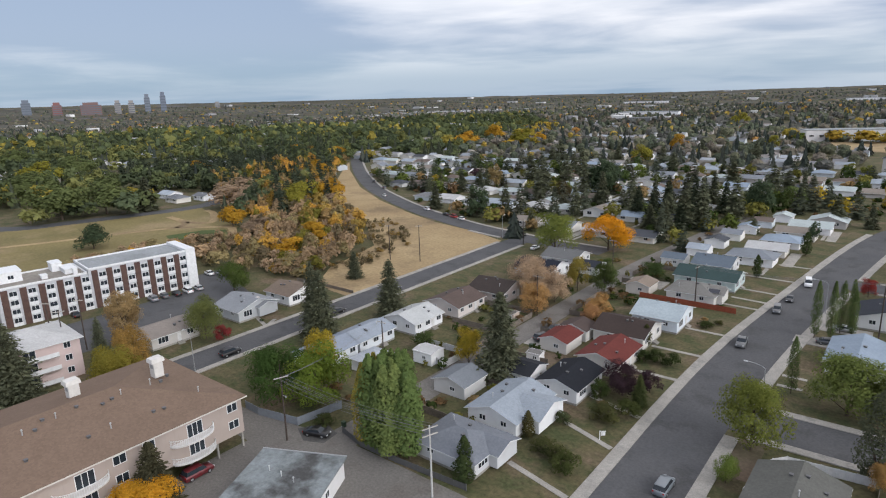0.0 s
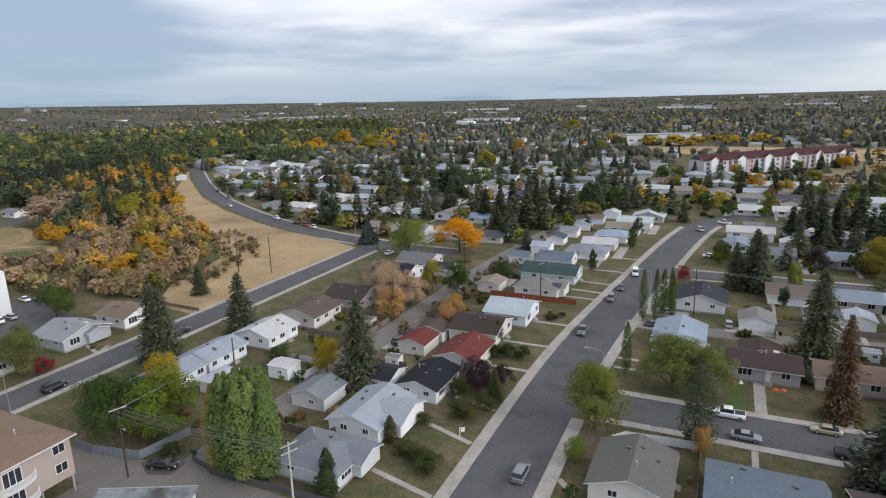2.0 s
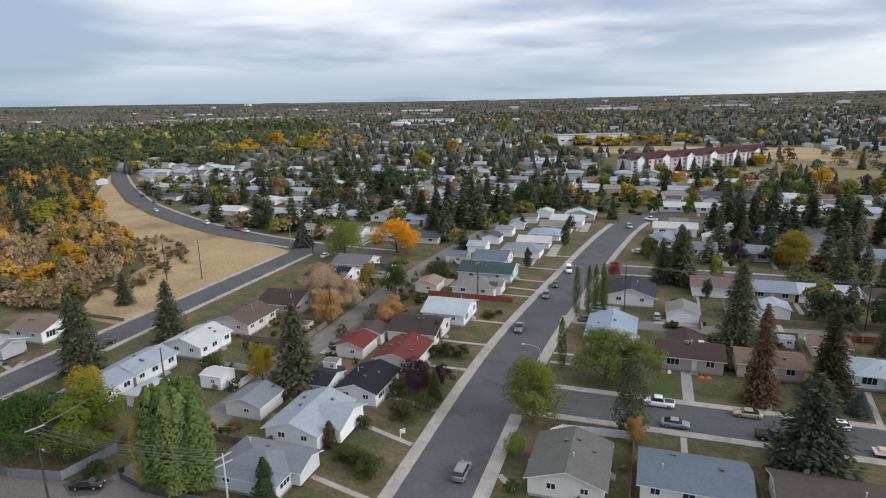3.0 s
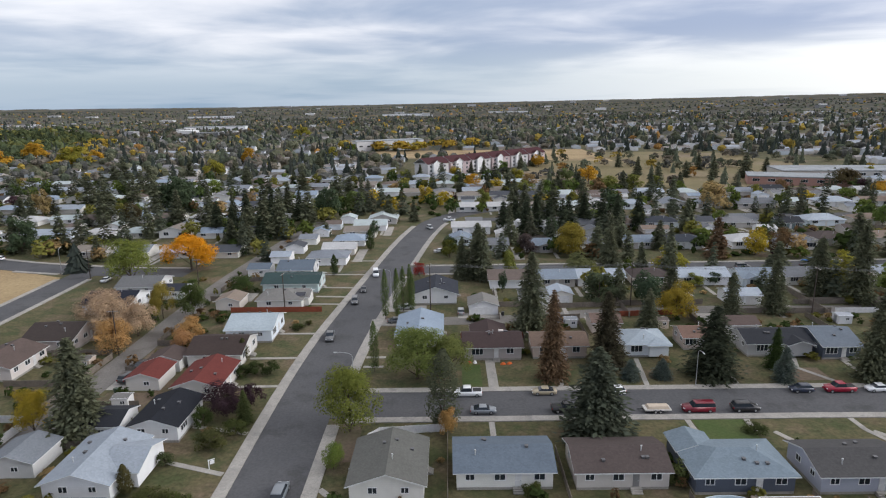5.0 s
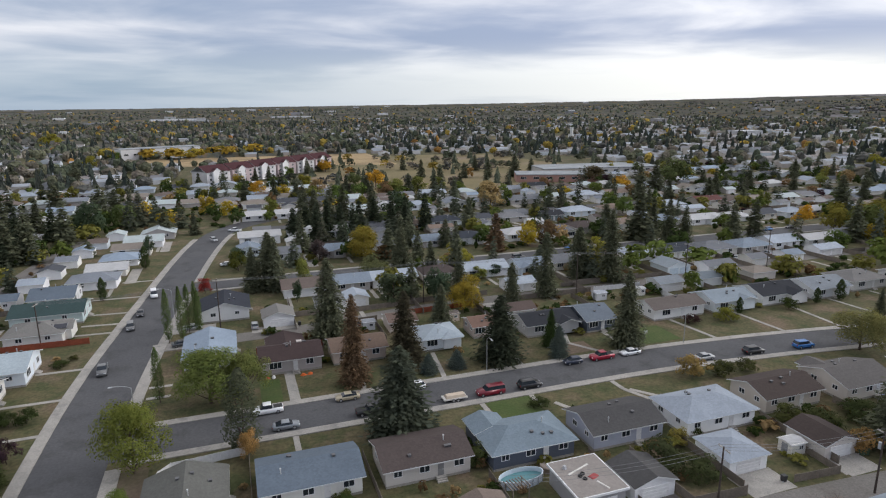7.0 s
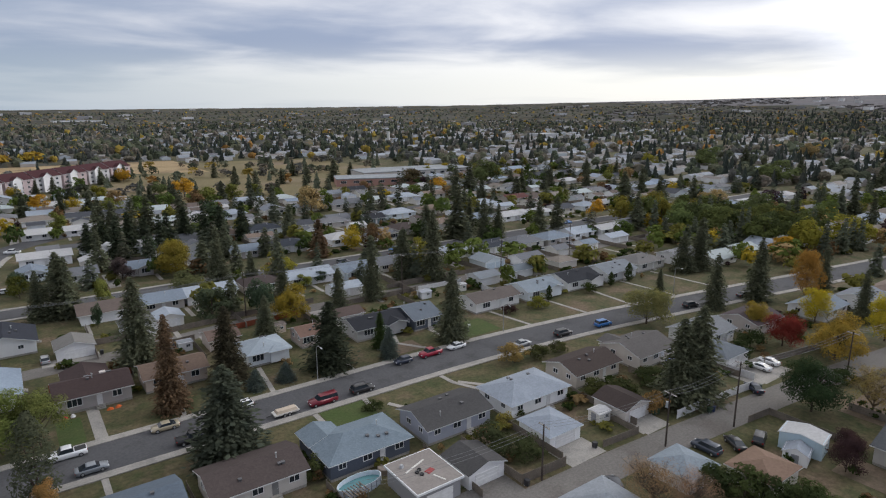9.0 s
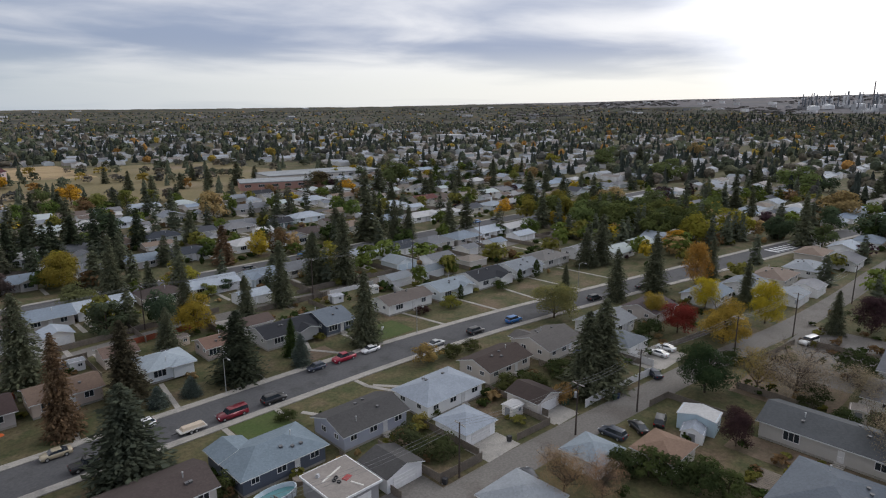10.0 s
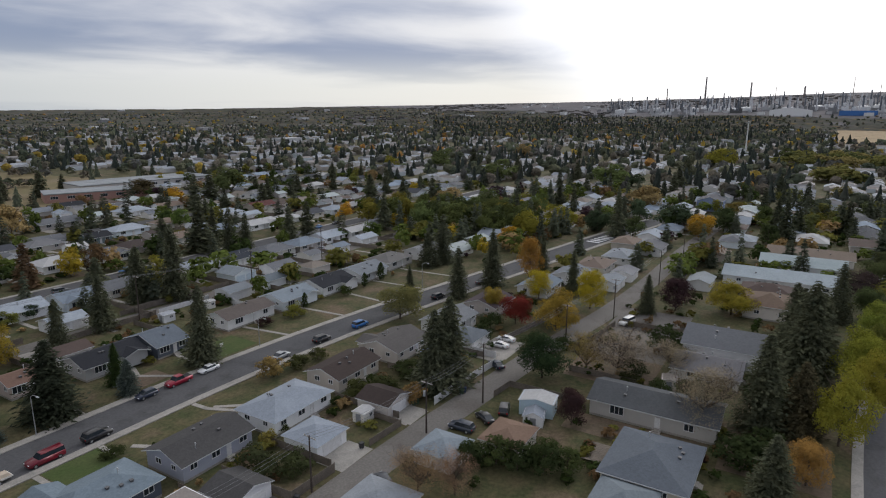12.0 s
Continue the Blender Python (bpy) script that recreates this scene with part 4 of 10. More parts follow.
ROAD_G = smooth_line([(-420, 60), (-350, 96), (-338, 120), (-328, 150), (-322, 176), (-330, 200), (-380, 250)])


def road(name, pts, width, z, label):
    structure("road_" + name, ribbon(pts, width / 2, -width / 2, z), ASPHALT, label, "road")


def pavement(name, pts, side, width, lo, hi, axis, w=1.8, z=0.17):
    """A pavement with its kerb beside a road, from lo to hi along an axis."""
    edge = [p for p in pts if lo <= p[axis] <= hi]
    a, b = side * width / 2, side * (width / 2 + w)
    structure("pavement_" + name, ribbon(edge, max(a, b), min(a, b), z), CONCRETE, "pale concrete pavement and kerb beside the road", "pavement")


road("main_street", ROAD_A, 11.0, 0.05, "grey asphalt residential street that bends away")
road("cross_street", ROAD_B, 9.8, 0.056, "grey asphalt side street with parked cars")
road("west_street", ROAD_C, 9.2, 0.05, "grey asphalt street beside the dry field")
road("north_street", ROAD_D, 9.4, 0.057, "grey asphalt side street between houses")
road("hill_road", ROAD_F, 10.0, 0.061, "grey asphalt road that curves off between field and houses")
road("south_street", ROAD_E, 10.5, 0.057, "grey asphalt side street")
road("park_road", ROAD_G, 11.0, 0.05, "asphalt road behind the park meadow")
dense = lambda pts: [tuple(Vector(a).lerp(Vector(b), t / 12)) for a, b in zip(pts, pts[1:]) for t in range(12)] + [pts[-1]]
A2, B2, C2, D2, F2, E2 = (dense(p) for p in (ROAD_A, ROAD_B, ROAD_C, ROAD_D, ROAD_F, ROAD_E))
pavement("main_street_west", A2, 1, 11.0, -40, 275, 1, 2.1)
pavement("main_street_east_south", A2, -1, 11.0, -8, 100, 1, 2.3)
pavement("main_street_east_middle", A2, -1, 11.0, 113, 195, 1, 2.3)
pavement("main_street_east_north", A2, -1, 11.0, 208, 285, 1, 2.0)
pavement("cross_street_north", B2, 1, 9.8, -18.5, 330, 0, 1.8)
pavement("cross_street_south", B2, -1, 9.8, -18.5, 330, 0, 1.8)
pavement("west_street_west", C2, 1, 9.2, -60, 196, 1, 1.6)
pavement("west_street_east", C2, -1, 9.2, -60, 196, 1, 1.6)
pavement("north_street_north", D2, 1, 9.4, -8, 420, 0, 1.5)
pavement("north_street_south", D2, -1, 9.4, -8, 420, 0, 1.5)
pavement("hill_road_north", F2, -1, 10.0, -600, -90, 0, 1.6)
pavement("hill_road_field", F2, 1, 10.0, -150, -132, 0, 1.6)
pavement("south_street_north", E2, 1, 10.5, -20, 400, 0, 1.6)

for k in range(6):
    u = 259 + 3.4 * k
    slab("road_crossing", [(u, 78.6 - 0.6 * k), (u + 1.6, 78.3 - 0.6 * k), (u + 2.4, 84.0 - 0.6 * k), (u + 0.8, 84.3 - 0.6 * k)], 0.062, WHITE, "white painted bar of a street crossing", "road marking", 0.03)
LANE_N = smooth_line([(-21, 151.5), (15, 152.5), (40, 156.5), (70, 158), (124, 157), (190, 163), (300, 163)])
LANE_W = smooth_line([(-73, 58), (-72.5, 120), (-72, 180), (-68, 230), (-62, 290)])
LANE_S = smooth_line([(-21.5, 57), (20, 57.5), (70, 57), (100, 55), (135, 52), (170, 47.5), (210, 45), (260, 44), (340, 40)])
LANE_SW = smooth_line([(-32, 56.5), (-55, 56.8), (-80, 57)])
for n, pts, w, z in (("north", LANE_N, 6.0, 0.030), ("west", LANE_W, 6.5, 0.035), ("south", LANE_S, 6.4, 0.030), ("south_west", LANE_SW, 9.5, 0.030)):
    structure("road_lane_" + n, ribbon(pts, w / 2, -w / 2, z), GRAVEL, "worn grey gravel back lane", "lane")
slab("pavement_yard", [(-86, 20), (-60, 20), (-56, 52), (-71, 62), (-84, 60), (-100, 58), (-118, 57.5), (-118, 52.5), (-86, 52)], 0.026, GRAVEL, "gravel yard behind the apartment block", "yard")
slab("asphalt_patch", [(-82, 59.5), (-78, 57.5), (-74.5, 59), (-75, 62.5), (-79, 63.5)], 0.042, PATCH, "dark asphalt patch in the lane", "road")
slab("dry_field", [(-129, 116), (-129.5, 198), (-150, 207), (-176, 214), (-203, 226), (-243, 247), (-292, 279), (-374, 347), (-420, 390), (-405, 372), (-320, 282), (-262, 232), (-222, 208), (-196, 190), (-168, 166), (-158, 134), (-146, 118)], 0.02, DRY, "dry tan grass of an open field", "field")
slab("meadow", [(-420, 50), (-345, 91), (-332, 118), (-322, 150), (-316, 180), (-250, 160), (-225, 120), (-235, 80), (-300, 40)], 0.02, mottled("meadow_grass", (0.21, 0.17, 0.075), (0.16, 0.135, 0.06), 0.04, 0.8, 0.95, 0.03, (0.26, 0.20, 0.11), 0.03), "brown-green park meadow with worn trails", "field")
for n, pts in (("a", [(-304, 80), (-295, 99), (-287, 119), (-281, 132), (-276, 143), (-283, 152), (-306, 156)]), ("b", [(-283, 153), (-272, 159), (-294, 174), (-306, 177)]), ("c", [(-276, 143), (-265, 150), (-253, 157), (-240, 150)])):
    structure("trail_" + n, ribbon(smooth_line(pts), 1.8, -1.8, 0.06, 0.2), DRY, "pale trodden trail across the meadow", "trail")
slab("meadow_green", [(-262, 131), (-258, 146), (-250, 153), (-236, 147), (-234, 136), (-241, 128), (-252, 127)], 0.03, GREENLAWN, "green grass patch in the brown meadow", "field")
slab("sports_field", [(50, 372), (215, 372), (300, 440), (270, 640), (160, 660), (60, 520)], 0.02, mottled("field_grass", (0.20, 0.16, 0.085), (0.15, 0.13, 0.065), 0.02, 0.5, 0.95, 0, (0.22, 0.17, 0.12), 0.012), "dry grass of a school field", "field")
slab("far_field", [(-120, 640), (150, 560), (150, 700), (-120, 720)], 0.03, DRY, "pale dry grass field", "field")
slab("east_field", [(1250, -22), (2250, -40), (2230, -390), (1230, -217)], 0.03, DRY, "tan dry field below the refinery", "field")
slab("parking_lot", [(-176, 40), (-152, 40), (-150, 100), (-190, 112), (-190, 98), (-176, 98)], 0.03, ASPHALT, "asphalt parking lot of the motel", "parking lot")

# ---- houses south of the cross street ----
house(-14.2, 77.5, -3.6, 89.5, "W", "gy", (0.55, 0.54, 0.5), (0.125, 0.125, 0.115), label="grey-roofed corner bungalow with pale walls inside a white fence")
house(1.1, 80.5, 15.2, 89.6, "N", "gx", (0.62, 0.61, 0.57), (0.115, 0.140, 0.170), label="cream bungalow with a blue-grey shingle roof")
house(18.6, 80.2, 32.0, 89.0, "N", "gx", (0.42, 0.39, 0.36), (0.100, 0.080, 0.075), label="beige bungalow with a dark brown roof", door_c=(0.2, 0.2, 0.2))
house(35.3, 78.8, 49.4, 88.0, "N", "hip", (0.045, 0.055, 0.078), (0.148, 0.183, 0.211), label="dark slate-blue bungalow with a pale blue-grey hip roof", wing=("N", 4.5, 5.5, 2.2, "gy"))
house(53.0, 78.6, 66.4, 87.6, "N", "gx", (0.27, 0.29, 0.36), (0.090, 0.088, 0.088), label="lavender-grey bungalow with a charcoal roof")
house(70.0, 76.8, 84.4, 86.2, "N", "hip", (0.72, 0.73, 0.74), (0.211, 0.234, 0.265), label="white bungalow with a light grey hip roof")
house(88.9, 78.6, 102.0, 87.2, "N", "gx", (0.42, 0.37, 0.32), (0.085, 0.066, 0.060), label="beige bungalow with a brown shingle roof")
house(106.6, 76.8, 119.0, 87.2, "N", "gx", (0.45, 0.41, 0.37), (0.120, 0.112, 0.108), label="beige bungalow with a grey-brown roof", wing=("N", 2.5, 5.0, 1.5, "gy"))
house(128.0, 75.0, 140.5, 84.5, "N", "gx", (0.5, 0.5, 0.48), (0.172, 0.179, 0.187), label="pale bungalow with a light grey roof")
house(146.5, 72.5, 158.5, 82.0, "N", "gx", (0.35, 0.31, 0.29), (0.100, 0.080, 0.085), label="brown bungalow with a dull brown roof")
house(170.0, 67.0, 183.0, 76.5, "N", "gx", (0.6, 0.61, 0.63), (0.156, 0.187, 0.218), label="white bungalow with a blue-grey roof")
house(188.0, 62.5, 200.0, 72.5, "N", "gx", (0.62, 0.62, 0.62), (0.172, 0.187, 0.203), label="white bungalow with a grey roof")
house(205.0, 60.0, 219.0, 70.0, "N", "hip", (0.5, 0.47, 0.42), (0.190, 0.150, 0.125), label="tan-roofed bungalow with pale walls")
house(224.0, 56.0, 238.0, 66.0, "N", "hip", (0.55, 0.55, 0.55), (0.211, 0.226, 0.242), label="bungalow with a pale grey hip roof")
house(246.0, 50.0, 258.0, 60.0, "N", "gx", (0.5, 0.5, 0.5), (0.156, 0.156, 0.164), label="pale bungalow with a grey roof", detail=1)
# garages on the south lane
garage(42.0, 65.0, 49.4, 73.4, "S", "flat", (0.2, 0.2, 0.21), (0.215, 0.195, 0.18), 2.9, label="flat-roofed garage with clutter on its roof")
garage(51.0, 65.0, 57.8, 71.6, "S", "gy", (0.66, 0.66, 0.67), (0.085, 0.085, 0.085), label="white garage with a charcoal roof")
garage(68.3, 65.6, 75.6, 73.0, "S", "hip", (0.74, 0.75, 0.76), (0.211, 0.234, 0.265), label="white garage with a light grey hip roof")
garage(85.6, 64.0, 92.4, 71.2, "S", "gy", (0.48, 0.44, 0.4), (0.085, 0.066, 0.060), label="beige garage with a brown roof")
garage(122.0, 66.2, 131.0, 74.0, "S", "hip", (0.5, 0.5, 0.48), (0.133, 0.148, 0.164), label="pale garage with a slate-grey hip roof")
garage(26.0, 64.0, 32.6, 70.6, "S", "gy", (0.5, 0.45, 0.4), (0.170, 0.135, 0.115), label="tan-roofed garage in a back yard")
garage(12.2, 66.0, 18.2, 72.0, "S", "gx", (0.5, 0.5, 0.5), (0.156, 0.179, 0.195), label="small garage with a grey-blue roof")
garage(189.0, 51.0, 199.0, 58.0, "S", "gx", (0.6, 0.6, 0.6), (0.195, 0.211, 0.226), label="white double garage with a grey roof")
garage(203.0, 50.0, 212.0, 57.0, "S", "gx", (0.66, 0.66, 0.66), (0.195, 0.195, 0.203), label="white garage with a pale roof")
for x, y, w, d, h, c, nm, l in ((46.4, 68.6, 1.5, 1.0, 0.12, (0.30, 0.05, 0.05), "tarpaulin", "folded red tarpaulin on a flat garage roof"), (45.2, 70.8, 4.4, 0.3, 0.08, (0.6, 0.58, 0.54), "board", "pale board lying on a flat garage roof"), (46.6, 66.4, 0.3, 2.2, 0.08, (0.6, 0.58, 0.54), "board", "pale board lying on a flat garage roof"), (43.4, 71.6, 0.5, 0.5, 0.5, (0.42, 0.43, 0.45), "metal_box", "small grey metal box on a flat garage roof")):
    o = thing(nm, x, y, 3.26, 20, l, "roof clutter")
    me = Mesh()
    me.box(-w / 2, -d / 2, 0, w / 2, d / 2, h, 0, min(w, d) * 0.12)
    part("body", me, painted(c, 0.7, 0, "clutter_paint"), o)
for x, y, k in ((44.6, 69.2, 0), (45.2, 69.6, 1), (44.9, 68.4, 2)):
    o = thing("tyre", x, y, 3.26, 30 * k, "old black tyre lying on a flat garage roof", "tyre", "tyres on the roof")
    me = Mesh()
    n = 14
    rings = [[(q * math.cos(i * math.tau / n), q * math.sin(i * math.tau / n), z) for i in range(n)] for q, z in ((0.2, 0.02), (0.34, 0.0), (0.34, 0.2), (0.2, 0.18))]
    for j in range(4):
        for i in range(n):
            me.face([rings[j][i], rings[j][(i + 1) % n], rings[(j + 1) % 4][(i + 1) % n], rings[(j + 1) % 4][i]])
    part("body", me, BLACK, o)
pad(68, 60.2, 76, 65.6, label="concrete apron in front of the garage")
pad(85.5, 60.0, 92.5, 64.0, label="concrete apron in front of the garage")
pad(43, 60.3, 58, 65.2, GRAVEL, label="gravel parking in front of the garages")
pad(120, 58, 134, 66, label="concrete apron in front of the garage")
# between the south lane and the south street
garage(57.8, 44.5, 66.5, 53.2, "N", "hip", (0.5, 0.5, 0.5), (0.211, 0.226, 0.242), label="garage with a pale grey roof")
garage(76.2, 45.2, 83.2, 52.0, "N", "hip", (0.55, 0.56, 0.57), (0.183, 0.211, 0.234), label="white garage with a blue-grey hip roof")
garage(84.6, 37.6, 92.6, 44.4, "N", "hip", (0.5, 0.47, 0.42), (0.200, 0.135, 0.100), label="pale garage with a tan-brown hip roof")
house(85.0, 12.0, 99.6, 24.2, "S", "hip", (0.42, 0.38, 0.31), (0.125, 0.140, 0.160), 3.2, label="beige bungalow with a blue-grey hip roof and a rear deck")
garage(76.0, 15.5, 84.5, 23.5, "N", "hip", (0.45, 0.45, 0.43), (0.156, 0.176, 0.195), label="garage with a light blue-grey roof")
house(107.2, 11.0, 117.5, 33.0, "W", "gy", (0.35, 0.335, 0.31), (0.100, 0.105, 0.110), 3.3, label="long beige duplex with a dark grey roof")
house(142.8, 7.0, 157.6, 23.0, "S", "gy", (0.62, 0.62, 0.62), (0.140, 0.145, 0.155), 4.6, label="white split-level house with a grey roof")
house(131.0, 10.0, 142.0, 23.0, "S", "gy", (0.5, 0.48, 0.45), (0.160, 0.155, 0.160), 3.0, label="bungalow with a weathered grey roof")
house(184.0, 2.0, 198.0, 15.0, "S", "hip", (0.5, 0.45, 0.4), (0.172, 0.125, 0.094), 4.0, label="bungalow with a tan hip roof")
house(200.5, 3.0, 212.0, 17.0, "S", "hip", (0.4, 0.36, 0.33), (0.120, 0.090, 0.080), 3.2, label="bungalow with a brown hip roof")
house(218.0, -10.0, 231.0, 24.0, "E", "gy", (0.55, 0.57, 0.58), (0.257, 0.289, 0.304), 3.4, label="long row house with a pale grey metal roof")
house(243.0, -11.0, 256.0, 15.0, "E", "gy", (0.55, 0.57, 0.58), (0.257, 0.296, 0.312), 3.4, label="long row house with a pale blue-grey metal roof")
house(262.0, -14.0, 274.0, 14.0, "E", "gy", (0.5, 0.47, 0.42), (0.203, 0.164, 0.133), 3.2, label="long row house with a tan roof")
garage(205.0, 26.0, 216.0, 33.0, "N", "gx", (0.55, 0.55, 0.55), (0.218, 0.234, 0.242), label="pale garage with a light grey roof")
garage(250.0, 26.5, 260.0, 33.0, "N", "gx", (0.45, 0.4, 0.35), (0.200, 0.160, 0.130), label="small tan-roofed back garage")
garage(284.0, 20.0, 296.0, 31.0, "N", "hip", (0.55, 0.55, 0.55), (0.250, 0.273, 0.289), label="pale garage with a light hip roof")


def shed(x, y, w, d, h, turn, wall, top, label, barn=False):
    s = thing("shed", x, y, 0, turn, label, "shed")
    part("wall", wall_mesh("gx", w, d, -0.1, h, 0.5 if barn else 0.2), siding(wall), s)
    part("roof", roof_mesh("gx", w, d, h, 0.5 if barn else 0.2, 0.2, 0.08), [shingle(top), WHITE], s)
    add_door(s, *on_side("W", w, d, 0), 0, 270, 1.1, min(1.9, h - 0.2), (0.25, 0.26, 0.28))
    add_window(s, *on_side("S", w, d, 0.5), h * 0.5, 0, 0.8, 0.6)
    return s


shed(103.0, 41.6, 4.4, 6.4, 2.9, 10, (0.36, 0.48, 0.56), (0.36, 0.34, 0.31), "pale blue garden shed with a weathered roof")
shed(98.6, 40.6, 3.2, 3.6, 1.9, 15, (0.66, 0.67, 0.69), (0.2, 0.22, 0.25), "small white barn-shaped shed", True)
shed(83.2, 67.9, 3.0, 2.6, 2.0, 0, (0.6, 0.58, 0.53), (0.5, 0.49, 0.46), "cream garden shed beside a garage")
shed(-81.2, 94.8, 5.0, 4.4, 2.7, 0, (0.7, 0.71, 0.72), (0.4, 0.41, 0.43), "white garden shed with a pale roof")

# ---- houses north of the cross street ----
house(-12.0, 134.5, -1.6, 148.0, "W", "gy", (0.55, 0.57, 0.6), (0.195, 0.234, 0.281), label="pale bungalow with a light blue-grey roof")
house(3.5, 126.8, 16.0, 136.0, "S", "gx", (0.28, 0.255, 0.245), (0.085, 0.060, 0.058), label="grey-brown bungalow with a dark brown roof", chimney=(2.2, 1.0, 1.6), wing=("N", 0.5, 7.5, 4.5, "gy"))
house(18.6, 127.2, 30.4, 135.4, "S", "gx", (0.42, 0.33, 0.27), (0.160, 0.115, 0.090), label="tan bungalow with a tan-brown roof")
house(39.2, 127.4, 48.4, 136.2, "S", "hip", (0.66, 0.70, 0.72), (0.226, 0.257, 0.281), label="white bungalow with a pale grey hip roof", wing=("S", 2.2, 4.2, 0.8, "hip"))
house(53.0, 131.0, 60.0, 138.0, "S", "gx", (0.35, 0.28, 0.25), (0.180, 0.115, 0.090), label="small brown-roofed bungalow behind a spruce")
house(65.4, 127.0, 79.0, 136.0, "S", "gx", (0.30, 0.30, 0.30), (0.050, 0.053, 0.062), label="grey bungalow with a dark slate roof", wing=("S", 4.0, 5.0, 1.2, "gy"))
house(80.6, 125.0, 88.6, 136.8, "S", "gx", (0.05, 0.062, 0.085), (0.130, 0.150, 0.175), label="navy-blue bungalow with a slate roof and white windows")
house(101.4, 126.2, 117.2, 134.6, "S", "gx", (0.62, 0.62, 0.61), (0.135, 0.115, 0.105), label="white bungalow with a brown-grey roof")
house(120.2, 125.6, 133.6, 135.2, "S", "gx", (0.55, 0.60, 0.64), (0.179, 0.207, 0.234), label="pale blue bungalow with a grey roof", wing=("S", 3.5, 5.0, 1.0, "gy"))
house(136.6, 125.6, 151.0, 136.0, "S", "gx", (0.62, 0.62, 0.62), (0.050, 0.052, 0.062), label="white bungalow with a charcoal roof", wing=("S", 4.0, 5.6, 2.0, "gy"))
house(154.5, 125.0, 168.5, 135.6, "S", "gx", (0.5, 0.52, 0.54), (0.172, 0.187, 0.203), label="grey bungalow with a pale roof")
house(172.5, 127.0, 187.0, 137.5, "S", "hip", (0.45, 0.44, 0.42), (0.160, 0.155, 0.150), label="beige bungalow with a grey hip roof")
house(192.0, 124.0, 205.0, 134.0, "S", "gx", (0.5, 0.5, 0.5), (0.200, 0.200, 0.200), label="pale bungalow with a grey roof", detail=1)
house(-9.6, 165.2, 2.4, 177.5, "W", "gy", (0.62, 0.62, 0.62), (0.055, 0.060, 0.075), label="white bungalow with a dark slate roof")
garage(5.6, 156.2, 13.2, 163.4, "S", "gy", (0.68, 0.68, 0.69), (0.170, 0.165, 0.155), label="white double garage with a grey-brown roof", door_c=(0.76, 0.76, 0.76))
garage(35.0, 142.0, 42.0, 149.0, "N", "gx", (0.5, 0.42, 0.36), (0.170, 0.120, 0.100), label="tan garage with a brown roof")
garage(64.8, 139.5, 74.0, 146.0, "N", "gx", (0.6, 0.58, 0.55), (0.120, 0.090, 0.080), label="garage with a white gable and brown roof")
garage(133.6, 146.5, 142.0, 153.0, "N", "gx", (0.55, 0.57, 0.58), (0.156, 0.179, 0.195), label="pale garage with a grey roof")
garage(119.0, 146.5, 127.5, 153.0, "N", "gx", (0.6, 0.6, 0.6), (0.179, 0.195, 0.211), label="white garage with a grey roof")
garage(154.0, 146.0, 163.0, 153.0, "N", "hip", (0.5, 0.47, 0.43), (0.200, 0.175, 0.150), label="beige garage with a pale brown roof")
garage(133.4, 161.0, 142.4, 170.0, "S", "gy", (0.55, 0.62, 0.66), (0.195, 0.218, 0.234), label="pale blue garage with a light grey roof", door_c=(0.5, 0.6, 0.68))
garage(20.0, 163.0, 28.0, 170.0, "S", "gy", (0.6, 0.6, 0.6), (0.140, 0.140, 0.140), label="white garage with a grey roof")

# ---- houses west of the main street ----
house(-59.6, 65.4, -48.0, 75.0, "E", "hip", (0.45, 0.46, 0.48), (0.155, 0.165, 0.185), 2.9, label="grey bungalow with a grey hip roof and pale gable", wing=("E", 1.8, 5.6, 1.6, "gx"))
house(-58.6, 78.4, -48.8, 91.0, "E", "gy", (0.68, 0.69, 0.71), (0.211, 0.234, 0.261), label="white bungalow with a light grey gable roof", wing=("E", 1.0, 8.6, 2.6, "gx"))
house(-54.0, 94.4, -45.8, 105.4, "E", "gy", (0.6, 0.61, 0.62), (0.033, 0.036, 0.046), label="white bungalow with a nearly black roof")
house(-53.0, 109.2, -44.2, 120.8, "E", "gy", (0.5, 0.47, 0.43), (0.165, 0.045, 0.038), label="beige bungalow with a bright red roof")
house(-56.6, 124.6, -45.0, 136.2, "E", "gx", (0.52, 0.50, 0.47), (0.078, 0.058, 0.052), label="bungalow with a dark brown roof and white gable")
house(-53.0, 138.6, -42.2, 150.4, "E", "gx", (0.60, 0.66, 0.72), (0.25, 0.285, 0.325), 3.3, label="pale blue split-level house with a very light roof")
house(-52.6, 161.7, -40.4, 172.1, "E", "hip", (0.6, 0.59, 0.55), (0.170, 0.165, 0.150), label="pale bungalow with solar panels on a grey roof", wing=("E", 0.5, 6.0, 1.4, "gx"))
house(-55.6, 177.2, -39.0, 188.6, "E", "gx", (0.4, 0.5, 0.5), (0.055, 0.090, 0.088), label="bungalow with a dark green roof")
house(-55.2, 192.4, -44.2, 204.0, "E", "gx", (0.66, 0.67, 0.68), (0.117, 0.140, 0.172), label="white bungalow with a slate-blue roof")
garage(-64.6, 114.0, -58.0, 121.6, "W", "gy", (0.55, 0.52, 0.48), (0.165, 0.045, 0.038), label="beige garage with a red roof")
garage(-64.4, 122.8, -57.6, 128.4, "W", "gy", (0.62, 0.60, 0.57), (0.100, 0.075, 0.068), label="white garage with a brown roof")
garage(-64.0, 95.5, -56.5, 102.5, "W", "gx", (0.6, 0.6, 0.6), (0.045, 0.048, 0.058), label="white garage with a charcoal roof")
garage(-71.4, 84.6, -64.0, 91.8, "W", "gy", (0.5, 0.5, 0.5), (0.156, 0.168, 0.183), label="pale garage with a grey roof")
